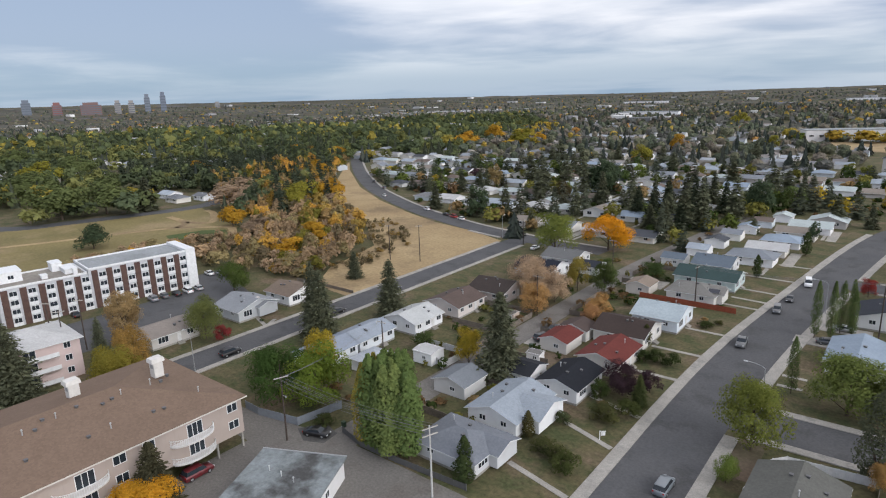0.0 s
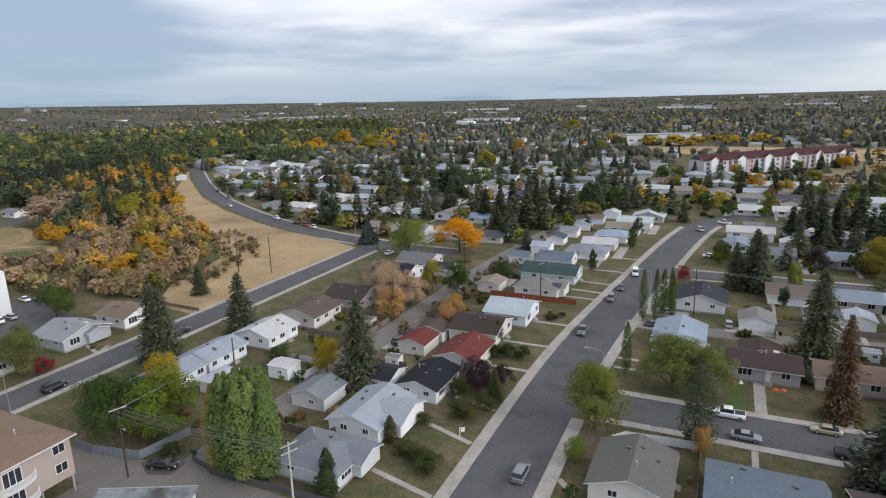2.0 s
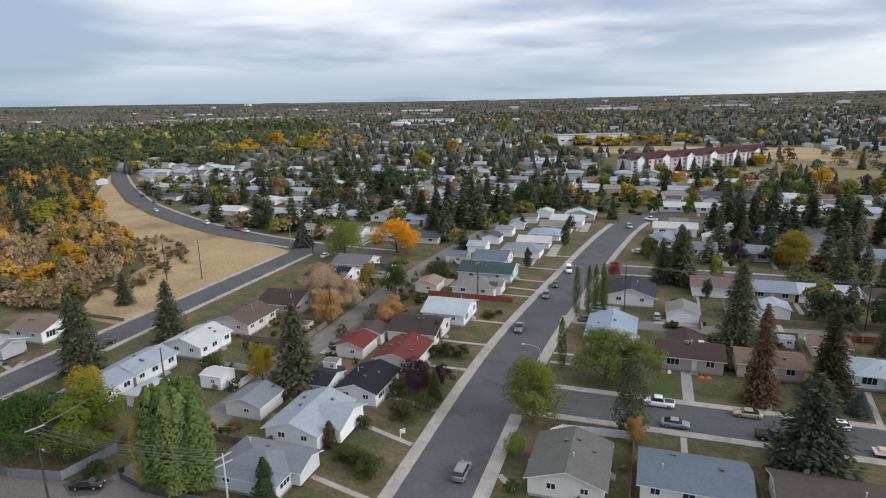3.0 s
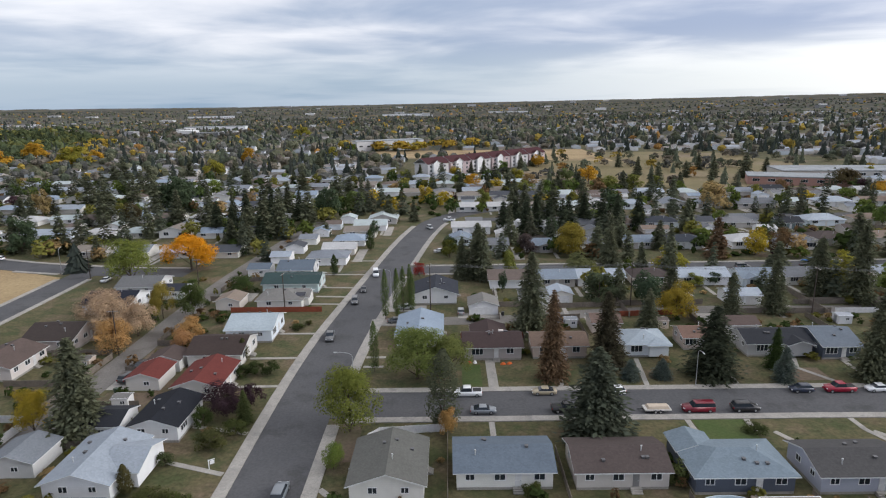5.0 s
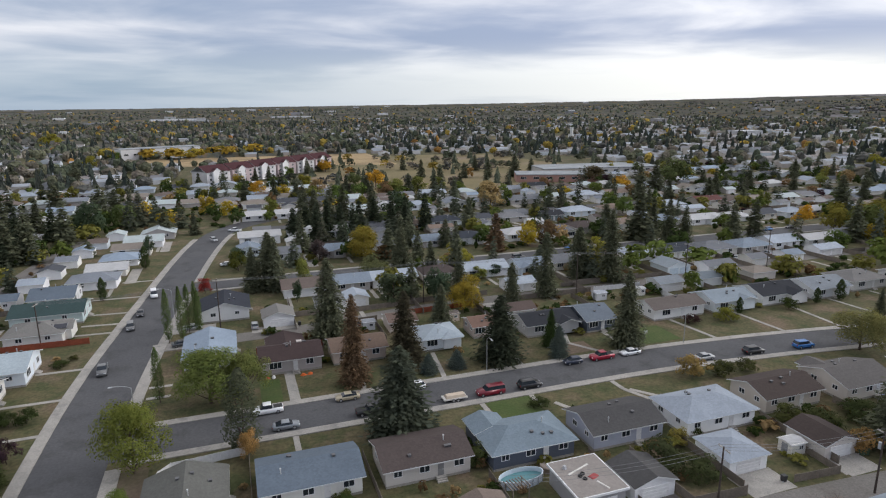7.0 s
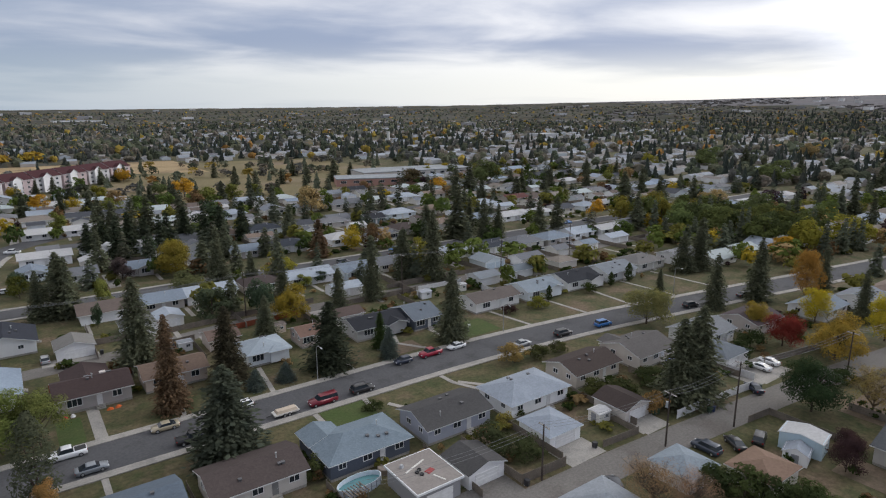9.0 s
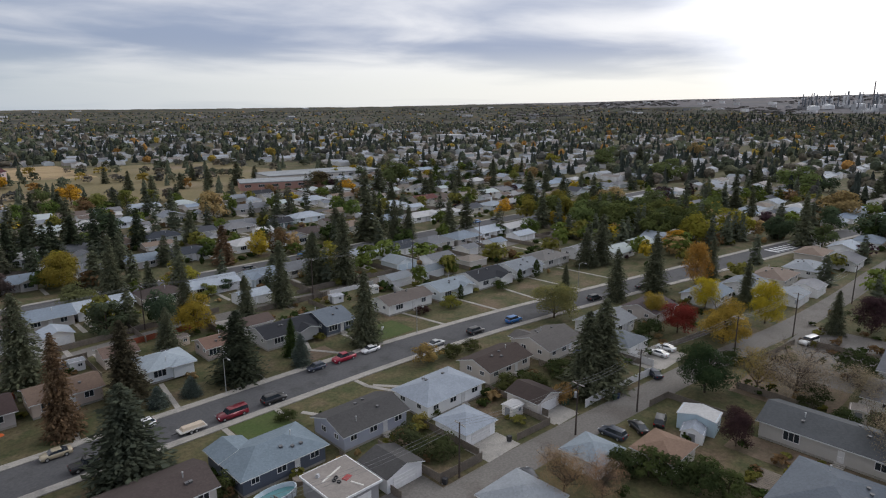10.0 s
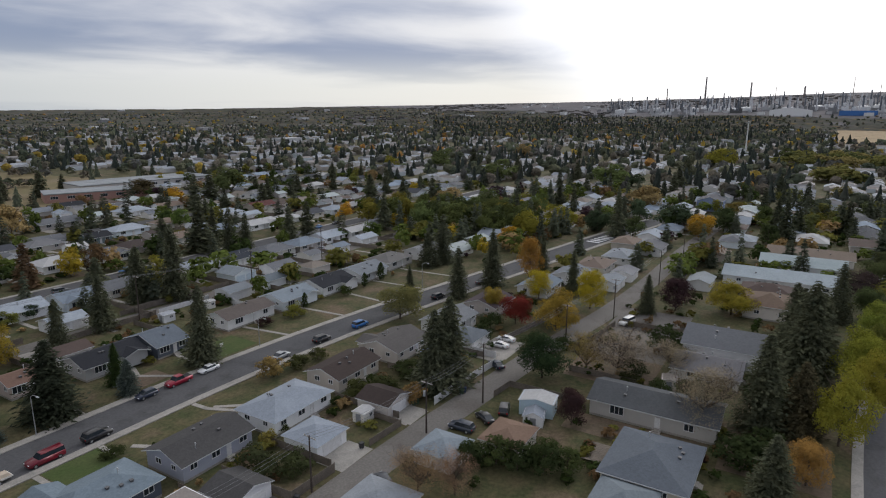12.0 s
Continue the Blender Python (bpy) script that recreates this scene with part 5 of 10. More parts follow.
garage(-64.4, 162.6, -57.8, 169.6, "W", "gy", (0.55, 0.5, 0.45), (0.200, 0.160, 0.130), label="cream garage with a tan roof", door_c=(0.7, 0.7, 0.68))
garage(-66.0, 196.0, -59.0, 203.0, "W", "gx", (0.66, 0.66, 0.66), (0.120, 0.140, 0.170), label="white garage with a slate roof")
for k in range(3):
    sp = thing("solar_panel", -47.5 + 3.2 * k, 164.3 + 0.3 * (k % 2), 3.9, 0, "dark blue solar panels on a grey roof", "solar panel", "solar panels")
    me = Mesh()
    me.box(-1.4, -0.9, 0.02, 1.4, 0.9, 0.07)
    part("panel", me, painted((0.012, 0.016, 0.03), 0.15, 0, "solar_glass"), sp, "", pose(0, 0, 0, 17, 0, 0))
    me = Mesh()
    me.box(-1.45, -0.95, -0.02, 1.45, 0.95, 0.02)
    part("frame", me, GREYPOLE, sp, "", pose(0, 0, 0, 17, 0, 0))

# ---- houses along the west street ----
house(-104.0, 76.4, -95.8, 87.6, "W", "gy", (0.58, 0.62, 0.67), (0.195, 0.218, 0.257), label="pale blue bungalow with a light blue-grey roof")
house(-104.0, 88.4, -95.8, 99.6, "W", "gy", (0.58, 0.62, 0.67), (0.211, 0.234, 0.273), label="pale blue bungalow with a light grey roof")
house(-102.6, 103.6, -92.6, 114.0, "W", "gy", (0.68, 0.69, 0.71), (0.289, 0.312, 0.343), label="white bungalow with a very pale roof")
house(-102.0, 118.6, -91.0, 130.4, "W", "gy", (0.52, 0.47, 0.44), (0.115, 0.085, 0.078), label="pale bungalow with a brown roof")
house(-99.0, 134.0, -87.4, 146.4, "W", "gx", (0.35, 0.3, 0.28), (0.075, 0.060, 0.055), label="brown bungalow with a dark roof")
house(-100.0, 160.0, -87.0, 172.0, "W", "gx", (0.6, 0.61, 0.62), (0.035, 0.040, 0.060), label="white bungalow with a navy roof")
house(-99.0, 176.0, -87.0, 187.0, "W", "gx", (0.5, 0.5, 0.5), (0.140, 0.140, 0.145), label="pale bungalow with a grey roof")
garage(-84.5, 173.0, -78.0, 180.0, "E", "gx", (0.6, 0.62, 0.64), (0.050, 0.055, 0.070), label="white garage with a slate roof")
garage(-92.0, 82.0, -84.5, 89.0, "E", "hip", (0.6, 0.61, 0.62), (0.257, 0.273, 0.296), label="pale garage with a light grey roof")
house(-148.0, 84.6, -137.0, 96.8, "E", "gx", (0.36, 0.38, 0.40), (0.195, 0.203, 0.215), label="grey bungalow with a light grey roof and white chimney", chimney=(4.0, 1.0, 1.8), wing=("E", 2.0, 5.0, 1.2, "gx"))
house(-147.0, 100.4, -136.4, 111.0, "E", "gx", (0.66, 0.66, 0.66), (0.172, 0.133, 0.105), label="white bungalow with a tan roof")
house(-148.0, 62.0, -138.0, 74.0, "E", "gy", (0.4, 0.38, 0.36), (0.195, 0.172, 0.156), label="bungalow half hidden by trees with a pinkish-brown roof")

# ---- apartment block with curved balconies ----
BEIGE, APT_ROOF = (0.28, 0.225, 0.195), (0.18, 0.127, 0.095)
apt = thing("apartment_building", -98.7, 10.0, 0, 0, "three-storey beige apartment block with a brown hip roof", "apartment building")
AW, AD = 27.6, 82.0                                   # plan of the walls
me = Mesh()
me.box(-AW / 2, -AD / 2, 2.7, AW / 2, AD / 2 - 0.0, 9.1)
part("wall", me, siding(BEIGE), apt)
me = Mesh()
me.box(-AW / 2 + 3, -AD / 2 + 1, -0.1, AW / 2 - 6.5, AD / 2 - 3, 2.7)
part("ground_floor", me, siding((0.33, 0.28, 0.25)), apt, "recessed ground floor behind the carport")
part("roof", roof_mesh("hip", AW, AD, 9.05, 0.235, 0.75, 0.22), [shingle(APT_ROOF), painted((0.6, 0.57, 0.53), 0.5, 0, "fascia")], apt, "brown shingle hip roof")
for k in range(9):
    me = Mesh()
    yy = AD / 2 - 0.4 - 4.6 * k
    me.box(AW / 2 - 0.35, yy - 0.15, -0.1, AW / 2 - 0.05, yy + 0.15, 2.7)
    part("carport_post", me, CONCRETE, apt)


def balcony(parent, y, z, r=3.6):
    me, rail = Mesh(), Mesh()
    n = 12
    arc = [(AW / 2 + 1.9 * math.sin(i * math.pi / n), y + r * math.cos(i * math.pi / n)) for i in range(n + 1)]
    me.solid([(*p, z - 0.2) for p in arc], [(*p, z) for p in arc])
    b = part("balcony", me, painted((0.62, 0.6, 0.58), 0.7, 0, "balcony_concrete"), parent, "white half-round balcony")
    for p, q in zip(arc, arc[1:]):
        for zz in (0.12, 1.0):
            rail.tube((*p, z + zz), (*q, z + zz), 0.035, 0.035, 4)
        for t in (0, 0.33, 0.66):
            u = (p[0] + (q[0] - p[0]) * t, p[1] + (q[1] - p[1]) * t)
            rail.box(u[0] - 0.02, u[1] - 0.02, z, u[0] + 0.02, u[1] + 0.02, z + 1.0)
    part("railing", rail, WHITE, b, "white metal balcony railing")
    part("sliding_door", window_mesh(2.4, 2.1, 3)[0], None, parent, "", pose(AW / 2, y + 0.6, z + 0.05, 0, 0, 90))
    part("pane", window_mesh(2.4, 2.1, 3)[1], None, parent, "dark glass of a sliding door", pose(AW / 2, y + 0.6, z + 0.05, 0, 0, 90))


for yy in (32.0, 15.9):
    for zz in (3.0, 6.0):
        balcony(apt, yy, zz)
for yy, zs in ((39.2, (4.2, 7.2)), (25.4, (4.2, 7.2)), (21.2, (4.2, 7.2))):
    for zz in zs:
        add_window(apt, AW / 2, yy, zz - 0.1, 90, 1.7, 1.3, 2)
for yy in (-8.0, 0.0):
    for zz in (4.2, 7.2):
        add_window(apt, AW / 2, yy, zz, 90, 1.7, 1.3, 2)
for u, v in ((-1.2, 35.0), (-4.2, 22.8)):
    me = Mesh()
    me.box(u - 0.8, v - 0.8, 11.0, u + 0.8, v + 0.8, 13.7)
    me.box(u - 1.0, v - 1.15, 13.7, u + 1.0, v + 1.15, 14.4, 0, 0.15)
    c = part("chimney", me, painted((0.62, 0.6, 0.57), 0.8, 0, "chimney_stucco"), apt, "white stucco chimney box")
    me = Mesh()
    me.box(u - 0.5, v - 0.83, 12.6, u + 0.5, v - 0.8, 13.6)
    part("vent_grille", me, painted((0.3, 0.3, 0.3), 0.6, 0, "grille"), c)
rnd = random.Random(5)
for k in range(22):
    u = rnd.choice((2.0, 3.0, 8.8, 9.4)) + rnd.uniform(-0.4, 0.4)
    v = 36.5 - k * 1.55
    part("roof_vent", vent_mesh("box" if k % 3 else "pipe"), None, apt, "", pose(u, v, 9.27 + (AW / 2 - u) * 0.235))

# flat-roofed garage block beside the yard
g = thing("flat_garage", -67.3, 45.6, 0, 25.7, "long garage block with a stained grey flat roof", "garage")
me = Mesh()
me.box(-6.5, -6.5, -0.1, 6.5, 6.5, 3.3)
part("wall", me, siding((0.6, 0.6, 0.6)), g)
me = Mesh()
me.box(-6.9, -6.9, 3.3, 6.9, 6.9, 3.6)
part("roof", me, mottled("roof_membrane", (0.22, 0.245, 0.255), (0.185, 0.205, 0.21), 0.25, 1.5, 0.85, 0.01, (0.07, 0.07, 0.07), 0.13), g, "grey tar roof with dark stains")
for s in (-1, 1):
    me = Mesh()
    me.box(-6.95, s * 6.85 - 0.1, 3.55, 6.95, s * 6.85 + 0.1, 3.72)
    part("roof_edge", me, GREYPOLE, g)
for k in range(3):
    part("roof_vent", vent_mesh("pipe"), None, g, "", pose(-3 + 2.4 * k, 1.5 - k, 3.55))
add_window(g, 6.5, 0.0, 1.3, 90, 1.2, 1.0)

# ---- motel and pink apartments ----
BRICK = mottled("brown_brick", (0.115, 0.07, 0.058), (0.085, 0.052, 0.045), 0.8, 6.0)


def motel_wing(x, y, length, height, label, roof, end):
    """A wing whose east face has brick columns between bays of windows."""
    m = thing("motel", x, y, 0, -8, label, "motel", "motel wings")
    w = 15.0
    me = Mesh()
    me.box(-w / 2, -length / 2, -0.1, w / 2, length / 2, height)
    part("wall", me, painted((0.50, 0.51, 0.54), 0.7, 0, "white_stucco"), m)
    me = Mesh()
    for s in (-1, 1):
        me.box(s * w / 2 - 0.2, -length / 2, height, s * w / 2 + 0.2, length / 2, height + 0.5)
        me.box(-w / 2 - 0.2, s * (length / 2 - 0.2) - 0.2, height, w / 2 + 0.2, s * (length / 2 - 0.2) + 0.2, height + 0.51)
    part("parapet", me, WHITE, m)
    me = Mesh()
    me.box(-w / 2 + 0.2, -length / 2 + 0.3, height, w / 2 - 0.2, length / 2 - 0.3, height + 0.12)
    part("roof", me, roof, m)
    n = int(length / 3.9)
    for k in range(n):
        yy = -length / 2 + 1.6 + k * (length - (3.2 if end else 0)) / n
        me = Mesh()
        me.box(w / 2, yy - 0.78, 0, w / 2 + 0.35, yy + 0.78, height - 0.3)
        part("brick_column", me, BRICK, m, "brown brick column")
        for f in range(4):
            z = 0.9 + (height - 0.6) / 4 * f
            add_window(m, w / 2 + 0.02, yy + 2.0, z, 90, 1.7, 1.2, 2)
            me = Mesh()
            me.box(w / 2, yy + 0.85, z - 0.95, w / 2 + 0.22, yy + 3.05, z - 0.12)
            part("spandrel", me, WHITE, m)
    if end:
        me = Mesh()
        me.box(-w / 2 - 0.1, length / 2 - 2.6, 0, w / 2 + 0.7, length / 2 + 0.3, height + 0.9)
        part("end_wall", me, WHITE, m, "white end wall")
    return m


motel_wing(-189.1, 83.9, 30.0, 11.4, "white four-storey motel wing with brown brick columns", mottled("roof_gravel", (0.30, 0.32, 0.335), (0.23, 0.245, 0.255), 0.12, 1.2), True)
mid = motel_wing(-192.7, 58.2, 21.6, 10.5, "lower white middle wing of the brick-columned motel", mottled("roof_tan", (0.27, 0.25, 0.22), (0.22, 0.2, 0.18), 0.15, 1.0), False)
for u, v, uw, ud, uh in ((-2.5, -6.6, 4.0, 6.0, 2.9), (-4.5, 5.5, 2.4, 2.6, 2.4), (0.5, 7.6, 3.4, 3.0, 1.4), (3.4, 1.0, 1.2, 1.4, 1.0), (4.6, 8.4, 1.0, 1.0, 1.6)):
    me = Mesh()
    me.box(u - uw, v - ud / 2, 10.5, u + uw, v + ud / 2, 10.5 + uh)
    me.box(u - uw - 0.15, v - ud / 2 - 0.15, 10.5 + uh, u + uw + 0.15, v + ud / 2 + 0.15, 10.7 + uh)
    part("roof_housing", me, WHITE, mid, "white housing on the roof")
add_window(mid, 1.5, -6.2, 11.6, 90, 1.3, 1.0)
m2 = thing("motel_wing", -202.0, 31.5, 0, -8, "white front wing of the motel with a flat roof", "motel")
me = Mesh()
me.box(-12, -14, -0.1, 12, 14, 10.2)
part("wall", me, painted((0.50, 0.51, 0.54), 0.7, 0, "white_stucco"), m2)
me = Mesh()
me.box(-12.2, -14.2, 10.2, 12.2, 14.2, 10.7)
part("roof", me, mottled("roof_tan", (0.27, 0.25, 0.22), (0.22, 0.2, 0.18), 0.15, 1.0), m2)
me = Mesh()
me.box(-6, -5, 10.7, 6, 7, 13.6)
part("penthouse", me, WHITE, m2, "white roof housing")
for k in range(5):
    me = Mesh()
    yy = -11.5 + k * 5.6
    me.box(12, yy - 0.9, 0, 12.35, yy + 0.9, 9.8)
    part("brick_column", me, BRICK, m2, "brown brick column")
    for f in range(3):
        add_window(m2, 12.02, yy + 2.8, 1.2 + 2.9 * f, 90, 2.2, 1.5, 2)
pk = thing("pink_apartments", -147.0, 40.0, 0, -4, "three-storey pale pink apartment block with stacked balconies", "apartment building")
me = Mesh()
me.box(-7.5, -8, -0.1, 7.5, 8, 8.6)
part("wall", me, siding((0.5, 0.38, 0.36)), pk)
part("roof", roof_mesh("hip", 15, 16, 8.6, 0.3, 0.7), [shingle((0.30, 0.33, 0.36)), WHITE], pk)
for f in range(3):
    me = Mesh()
    me.box(7.5, -4.5, 0.3 + 2.8 * f, 9.0, 3.5, 0.45 + 2.8 * f)
    b = part("balcony", me, CONCRETE, pk)
    me = Mesh()
    me.box(8.92, -4.5, 0.45 + 2.8 * f, 9.0, 3.5, 1.35 + 2.8 * f)
    part("railing", me, WHITE, b, "white balcony railing")
    add_window(pk, 7.5, -1.5, 0.6 + 2.8 * f, 90, 2.2, 1.9, 2)
    add_window(pk, 7.5, 5.5, 1.3 + 2.8 * f, 90, 1.2, 1.2, 2)

# ---- near trees ----
fir(-63.9, 97.0, 18.5, 11.4)
fir(-109.0, 88.8, 18.5, 9.4)
fir(-114.6, 91.0, 19.0, 8.0)
fir(-107.0, 110.4, 16.0, 9.0)
fir(-141.8, 130.6, 9.2, 6.0)
fir(-135.7, 50.0, 13.0, 5.5)
fir(-134.0, 33.0, 17.3, 11.5)
fir(-81.0, 33.6, 10.8, 7.2, (0.05, 0.05, 0.035), "ragged dark spruce in front of balconies")
fir(-36.5, 100.8, 6.5, 3.4, (0.05, 0.062, 0.028), "young green spruce in a front garden")
fir(20.1, 142.3, 21.0, 11.0)
fir(21.2, 117.2, 19.4, 7.4, C_BROWNSP, "tall spruce with rust-brown dying needles")
fir(33.7, 123.6, 16.8, 9.2, (0.045, 0.042, 0.032), "tall spruce with browning boughs")
fir(24.8, 94.6, 16.5, 13.0, (0.05, 0.06, 0.05), "broad spruce whose crown is browning")
fir(53.8, 117.4, 15.5, 11.4, (0.036, 0.044, 0.034), "broad dark spruce with drooping boughs")
fir(37.0, 116.9, 4.3, 4.4, C_BLUE, "low round blue spruce beside a path")
fir(43.5, 117.2, 4.2, 4.4, C_BLUE, "low round blue spruce beside a path")
fir(68.3, 121.0, 9.2, 4.6, (0.032, 0.05, 0.02), "dense green conical evergreen")
fir(67.0, 114.8, 7.5, 5.0, C_BLUE, "young blue spruce at the pavement")
fir(48.8, 146.6, 6.8, 3.4, C_BLUE, "slim blue spruce in a back yard")
fir(85.6, 155.4, 16.0, 8.2)
fir(104.8, 168.8, 17.5, 8.8)
fir(112.1, 162.2, 23.5, 10.2)
fir(84.8, 114.8, 18.6, 9.2)
fir(158.0, 192.0, 19.9, 9.5)
fir(165.0, 191.0, 17.0, 8.0)
fir(51.7, 192.0, 16.8, 9.5)
fir(10.1, 191.5, 17.1, 11.4)
fir(4.5, 191.0, 14.0, 8.0)
fir(104.8, 62.2, 19.4, 11.5)
fir(100.4, 63.2, 17.6, 10.5)
fir(107.6, 65.6, 15.0, 9.0)
fir(157.5, 108.0, 8.3, 4.0)
fir(158.7, 91.0, 16.2, 7.4)
fir(175.3, 87.6, 19.1, 9.4)
fir(186.4, 119.4, 13.2, 9.4)
fir(194.0, 118.0, 15.2, 10.0)
fir(179.6, 62.0, 14.5, 6.2)
fir(173.4, 38.0, 11.6, 5.8)
fir(199.0, 80.0, 15.0, 6.5)
fir(144.6, -1.5, 22.5, 13.0)
fir(151.0, 0.5, 19.0, 11.0)
fir(156.0, -3.5, 17.0, 11.0)
fir(117.7, 4.9, 18.5, 10.4)
fir(119.0, -1.0, 14.0, 8.6, (0.07, 0.065, 0.045), "olive-brown conifer beside the street")
fir(94.8, 1.8, 11.0, 7.4)
leafy(-0.9, 98.6, 14.6, 6.2, (0.062, 0.062, 0.04), "tall dark olive-brown tree at the street corner", shape="column")
fir(72.0, 150.0, 13.0, 6.5)
fir(48.0, 140.5, 12.0, 7.0)
fir(62.0, 165.0, 14.0, 7.0)

leafy(-86.0, 67.5, 13.0, 13.0, (0.10, 0.12, 0.022), "large green maple turning yellow over the lane")
leafy(-93.0, 64.6, 11.0, 13.0, (0.04, 0.062, 0.018), "large dark green maple by the fence")
leafy(-89.5, 72.0, 13.5, 8.0, (0.26, 0.20, 0.03), "yellow maple top behind a green one")
plant(decid(66, 6000, 15.0, 4.6, 0.4, 24, "round", 0.2, 0.25, 9), -64.6, 64.4, 1.0, 1.0, (0.115, 0.155, 0.062), "dense bright green poplar clump at the lane", "poplar", "poplar_tree")
for k in range(15):
    w = k * 2.39996
    q = 4.6 * math.sqrt((k + 0.6) / 15)
    cc = (0.10, 0.14, 0.05) if k % 5 else (0.13, 0.165, 0.06)
    px, py = -64.4 + 1.12 * q * math.cos(w), 64.6 + 0.75 * q * math.sin(w)
    if px < -67.6:
        cc = (0.24, 0.20, 0.045)
    plant(decid(60 + k % 3, 2600, 12.0, 1.3, 0.4, 26, "column", 0.15, 0.12, 3), px, py, (3.9 + 0.7 * (k % 3)) / 2.6, (16.8 - 0.5 * q + 0.6 * (k % 4)) / 12.0, cc, "upright poplar in a dense green clump", "poplar", "poplar_tree", group="poplar clump")
leafy(-163.6, 100.6, 9.5, 10.4, (0.06, 0.075, 0.022), "dark green tree beside the motel car park")
leafy(-134.7, 73.7, 11.0, 9.5, (0.10, 0.10, 0.035), "olive-green tree beside the street")
shrub(-131.0, 76.0, 4.0, 4.6, C_RED, "dark red shrub under a tree")
leafy(-151.7, 62.3, 12.9, 10.0, C_TAN, "orange-brown tree by the parking lot")
leafy(-123.2, 47.0, 10.5, 10.5, (0.17, 0.145, 0.03), "yellow-green tree behind the apartment roof")
leafy(-131.0, 54.0, 11.0, 9.0, (0.24, 0.15, 0.05), "tan autumn tree")
leafy(-79.5, 31.0, 6.6, 10.5, (0.42, 0.22, 0.025), "bright orange-yellow tree below the balconies")
leafy(-79.0, 24.0, 5.8, 9.0, (0.42, 0.22, 0.025), "bright orange-yellow tree below the balconies")
leafy(-88.3, 205.0, 13.2, 17.5, C_ORANGE, "large bright orange autumn tree")
leafy(-103.0, 192.5, 14.6, 16.0, (0.13, 0.135, 0.035), "large yellow-green tree")
leafy(-90.2, 151.5, 9.5, 12.6, C_PINK, "pinkish-tan autumn tree")
leafy(-76.8, 133.0, 8.4, 8.8, (0.33, 0.20, 0.09), "orange-tan autumn tree by the lane")
leafy(-77.0, 144.0, 10.4, 9.2, C_PINK, "pinkish-tan autumn tree by the lane")
leafy(-82.0, 142.0, 10.0, 10.0, C_PINK, "pinkish-tan autumn tree")
leafy(-76.5, 156.7, 10.5, 6.5, (0.2, 0.16, 0.04), "yellowing tree by the lane")
leafy(-69.0, 158.3, 11.0, 8.0, (0.055, 0.065, 0.022), "dark green tree by the lane")
leafy(-63.0, 141.0, 6.0, 7.5, (0.32, 0.19, 0.08), "orange-tan tree behind a house")
leafy(-62.0, 135.0, 5.0, 5.0, (0.32, 0.18, 0.09), "small orange-tan tree")
leafy(-62.0, 177.0, 6.0, 7.8, (0.045, 0.058, 0.022), "dark green tree in a back yard")
leafy(-72.8, 98.1, 8.4, 6.1, C_YELLOW, "small yellow tree in a back yard")
leafy(-40.6, 103.1, 7.6, 7.8, C_PURPLE, "dark purple-leaved tree in a front garden")
shrub(-36.9, 107.2, 4.5, 4.8, C_PURPLE, "round dark purple shrub")
leafy(-17.2, 97.4, 12.4, 11.0, (0.115, 0.115, 0.028), "green street tree turning yellow at the corner")
leafy(-6.4, 118.0, 11.5, 13.6, (0.105, 0.115, 0.035), "wide green tree in a corner yard")
leafy(0.2, 117.0, 10.0, 9.0, (0.12, 0.12, 0.04), "wide green tree in a corner yard")
leafy(-0.2, 95.6, 5.3, 3.2, (0.30, 0.18, 0.07), "small golden tree beside a fence")
leafy(-18.0, 86.2, 4.3, 3.8, (0.10, 0.12, 0.03), "small round green tree on the verge")
leafy(58.7, 151.9, 10.2, 10.5, (0.22, 0.165, 0.03), "golden-yellow tree in a back yard")
leafy(44.7, 217.8, 12.4, 12.6, (0.20, 0.16, 0.035), "large yellow-olive tree")
leafy(-9.4, 192.8, 5.2, 4.4, (0.22, 0.035, 0.03), "small red maple on the corner")
shrub(0.7, 217.0, 7.0, 8.2, (0.07, 0.075, 0.02), "large round olive shrub on a corner lawn")
leafy(133.0, 94.5, 9.8, 13.0, (0.145, 0.125, 0.05), "yellowing willow beside the street")
shrub(119.3, 120.5, 4.2, 6.3, (0.14, 0.14, 0.03), "round yellow-green shrub on a front lawn")
shrub(141.8, 121.6, 3.6, 4.6, (0.045, 0.06, 0.02), "round dark green shrub")
leafy(188.0, 80.0, 15.5, 9.0, (0.27, 0.15, 0.04), "tall orange-brown tree")
leafy(169.2, 69.0, 9.6, 8.0, (0.36, 0.29, 0.03), "bright yellow tree")
leafy(169.0, 53.0, 12.0, 10.4, (0.33, 0.27, 0.03), "yellow tree by the lane")
leafy(146.0, 66.0, 8.0, 9.4, (0.15, 0.03, 0.025), "dark red tree behind a house")
leafy(150.5, 75.0, 8.0, 7.0, (0.24, 0.18, 0.04), "yellow-green tree")
leafy(147.0, 55.0, 11.5, 12.0, (0.33, 0.23, 0.05), "orange-yellow thin tree by the lane")
leafy(117.6, 46.8, 11.0, 11.5, (0.03, 0.042, 0.02), "dark green tree in a back yard")
leafy(184.5, 17.5, 10.6, 14.0, (0.24, 0.20, 0.035), "golden tree in a back yard")
leafy(180.2, 31.6, 10.0, 9.7, (0.05, 0.03, 0.035), "dark purple tree in a back yard")
leafy(144.6, -10.6, 13.5, 11.0, (0.19, 0.20, 0.035), "yellow-green street tree")
leafy(118.2, -7.0, 15.0, 10.0, (0.22, 0.21, 0.035), "yellow-olive street tree")
leafy(165.0, -14.0, 9.5, 10.0, (0.11, 0.105, 0.028), "olive street tree")
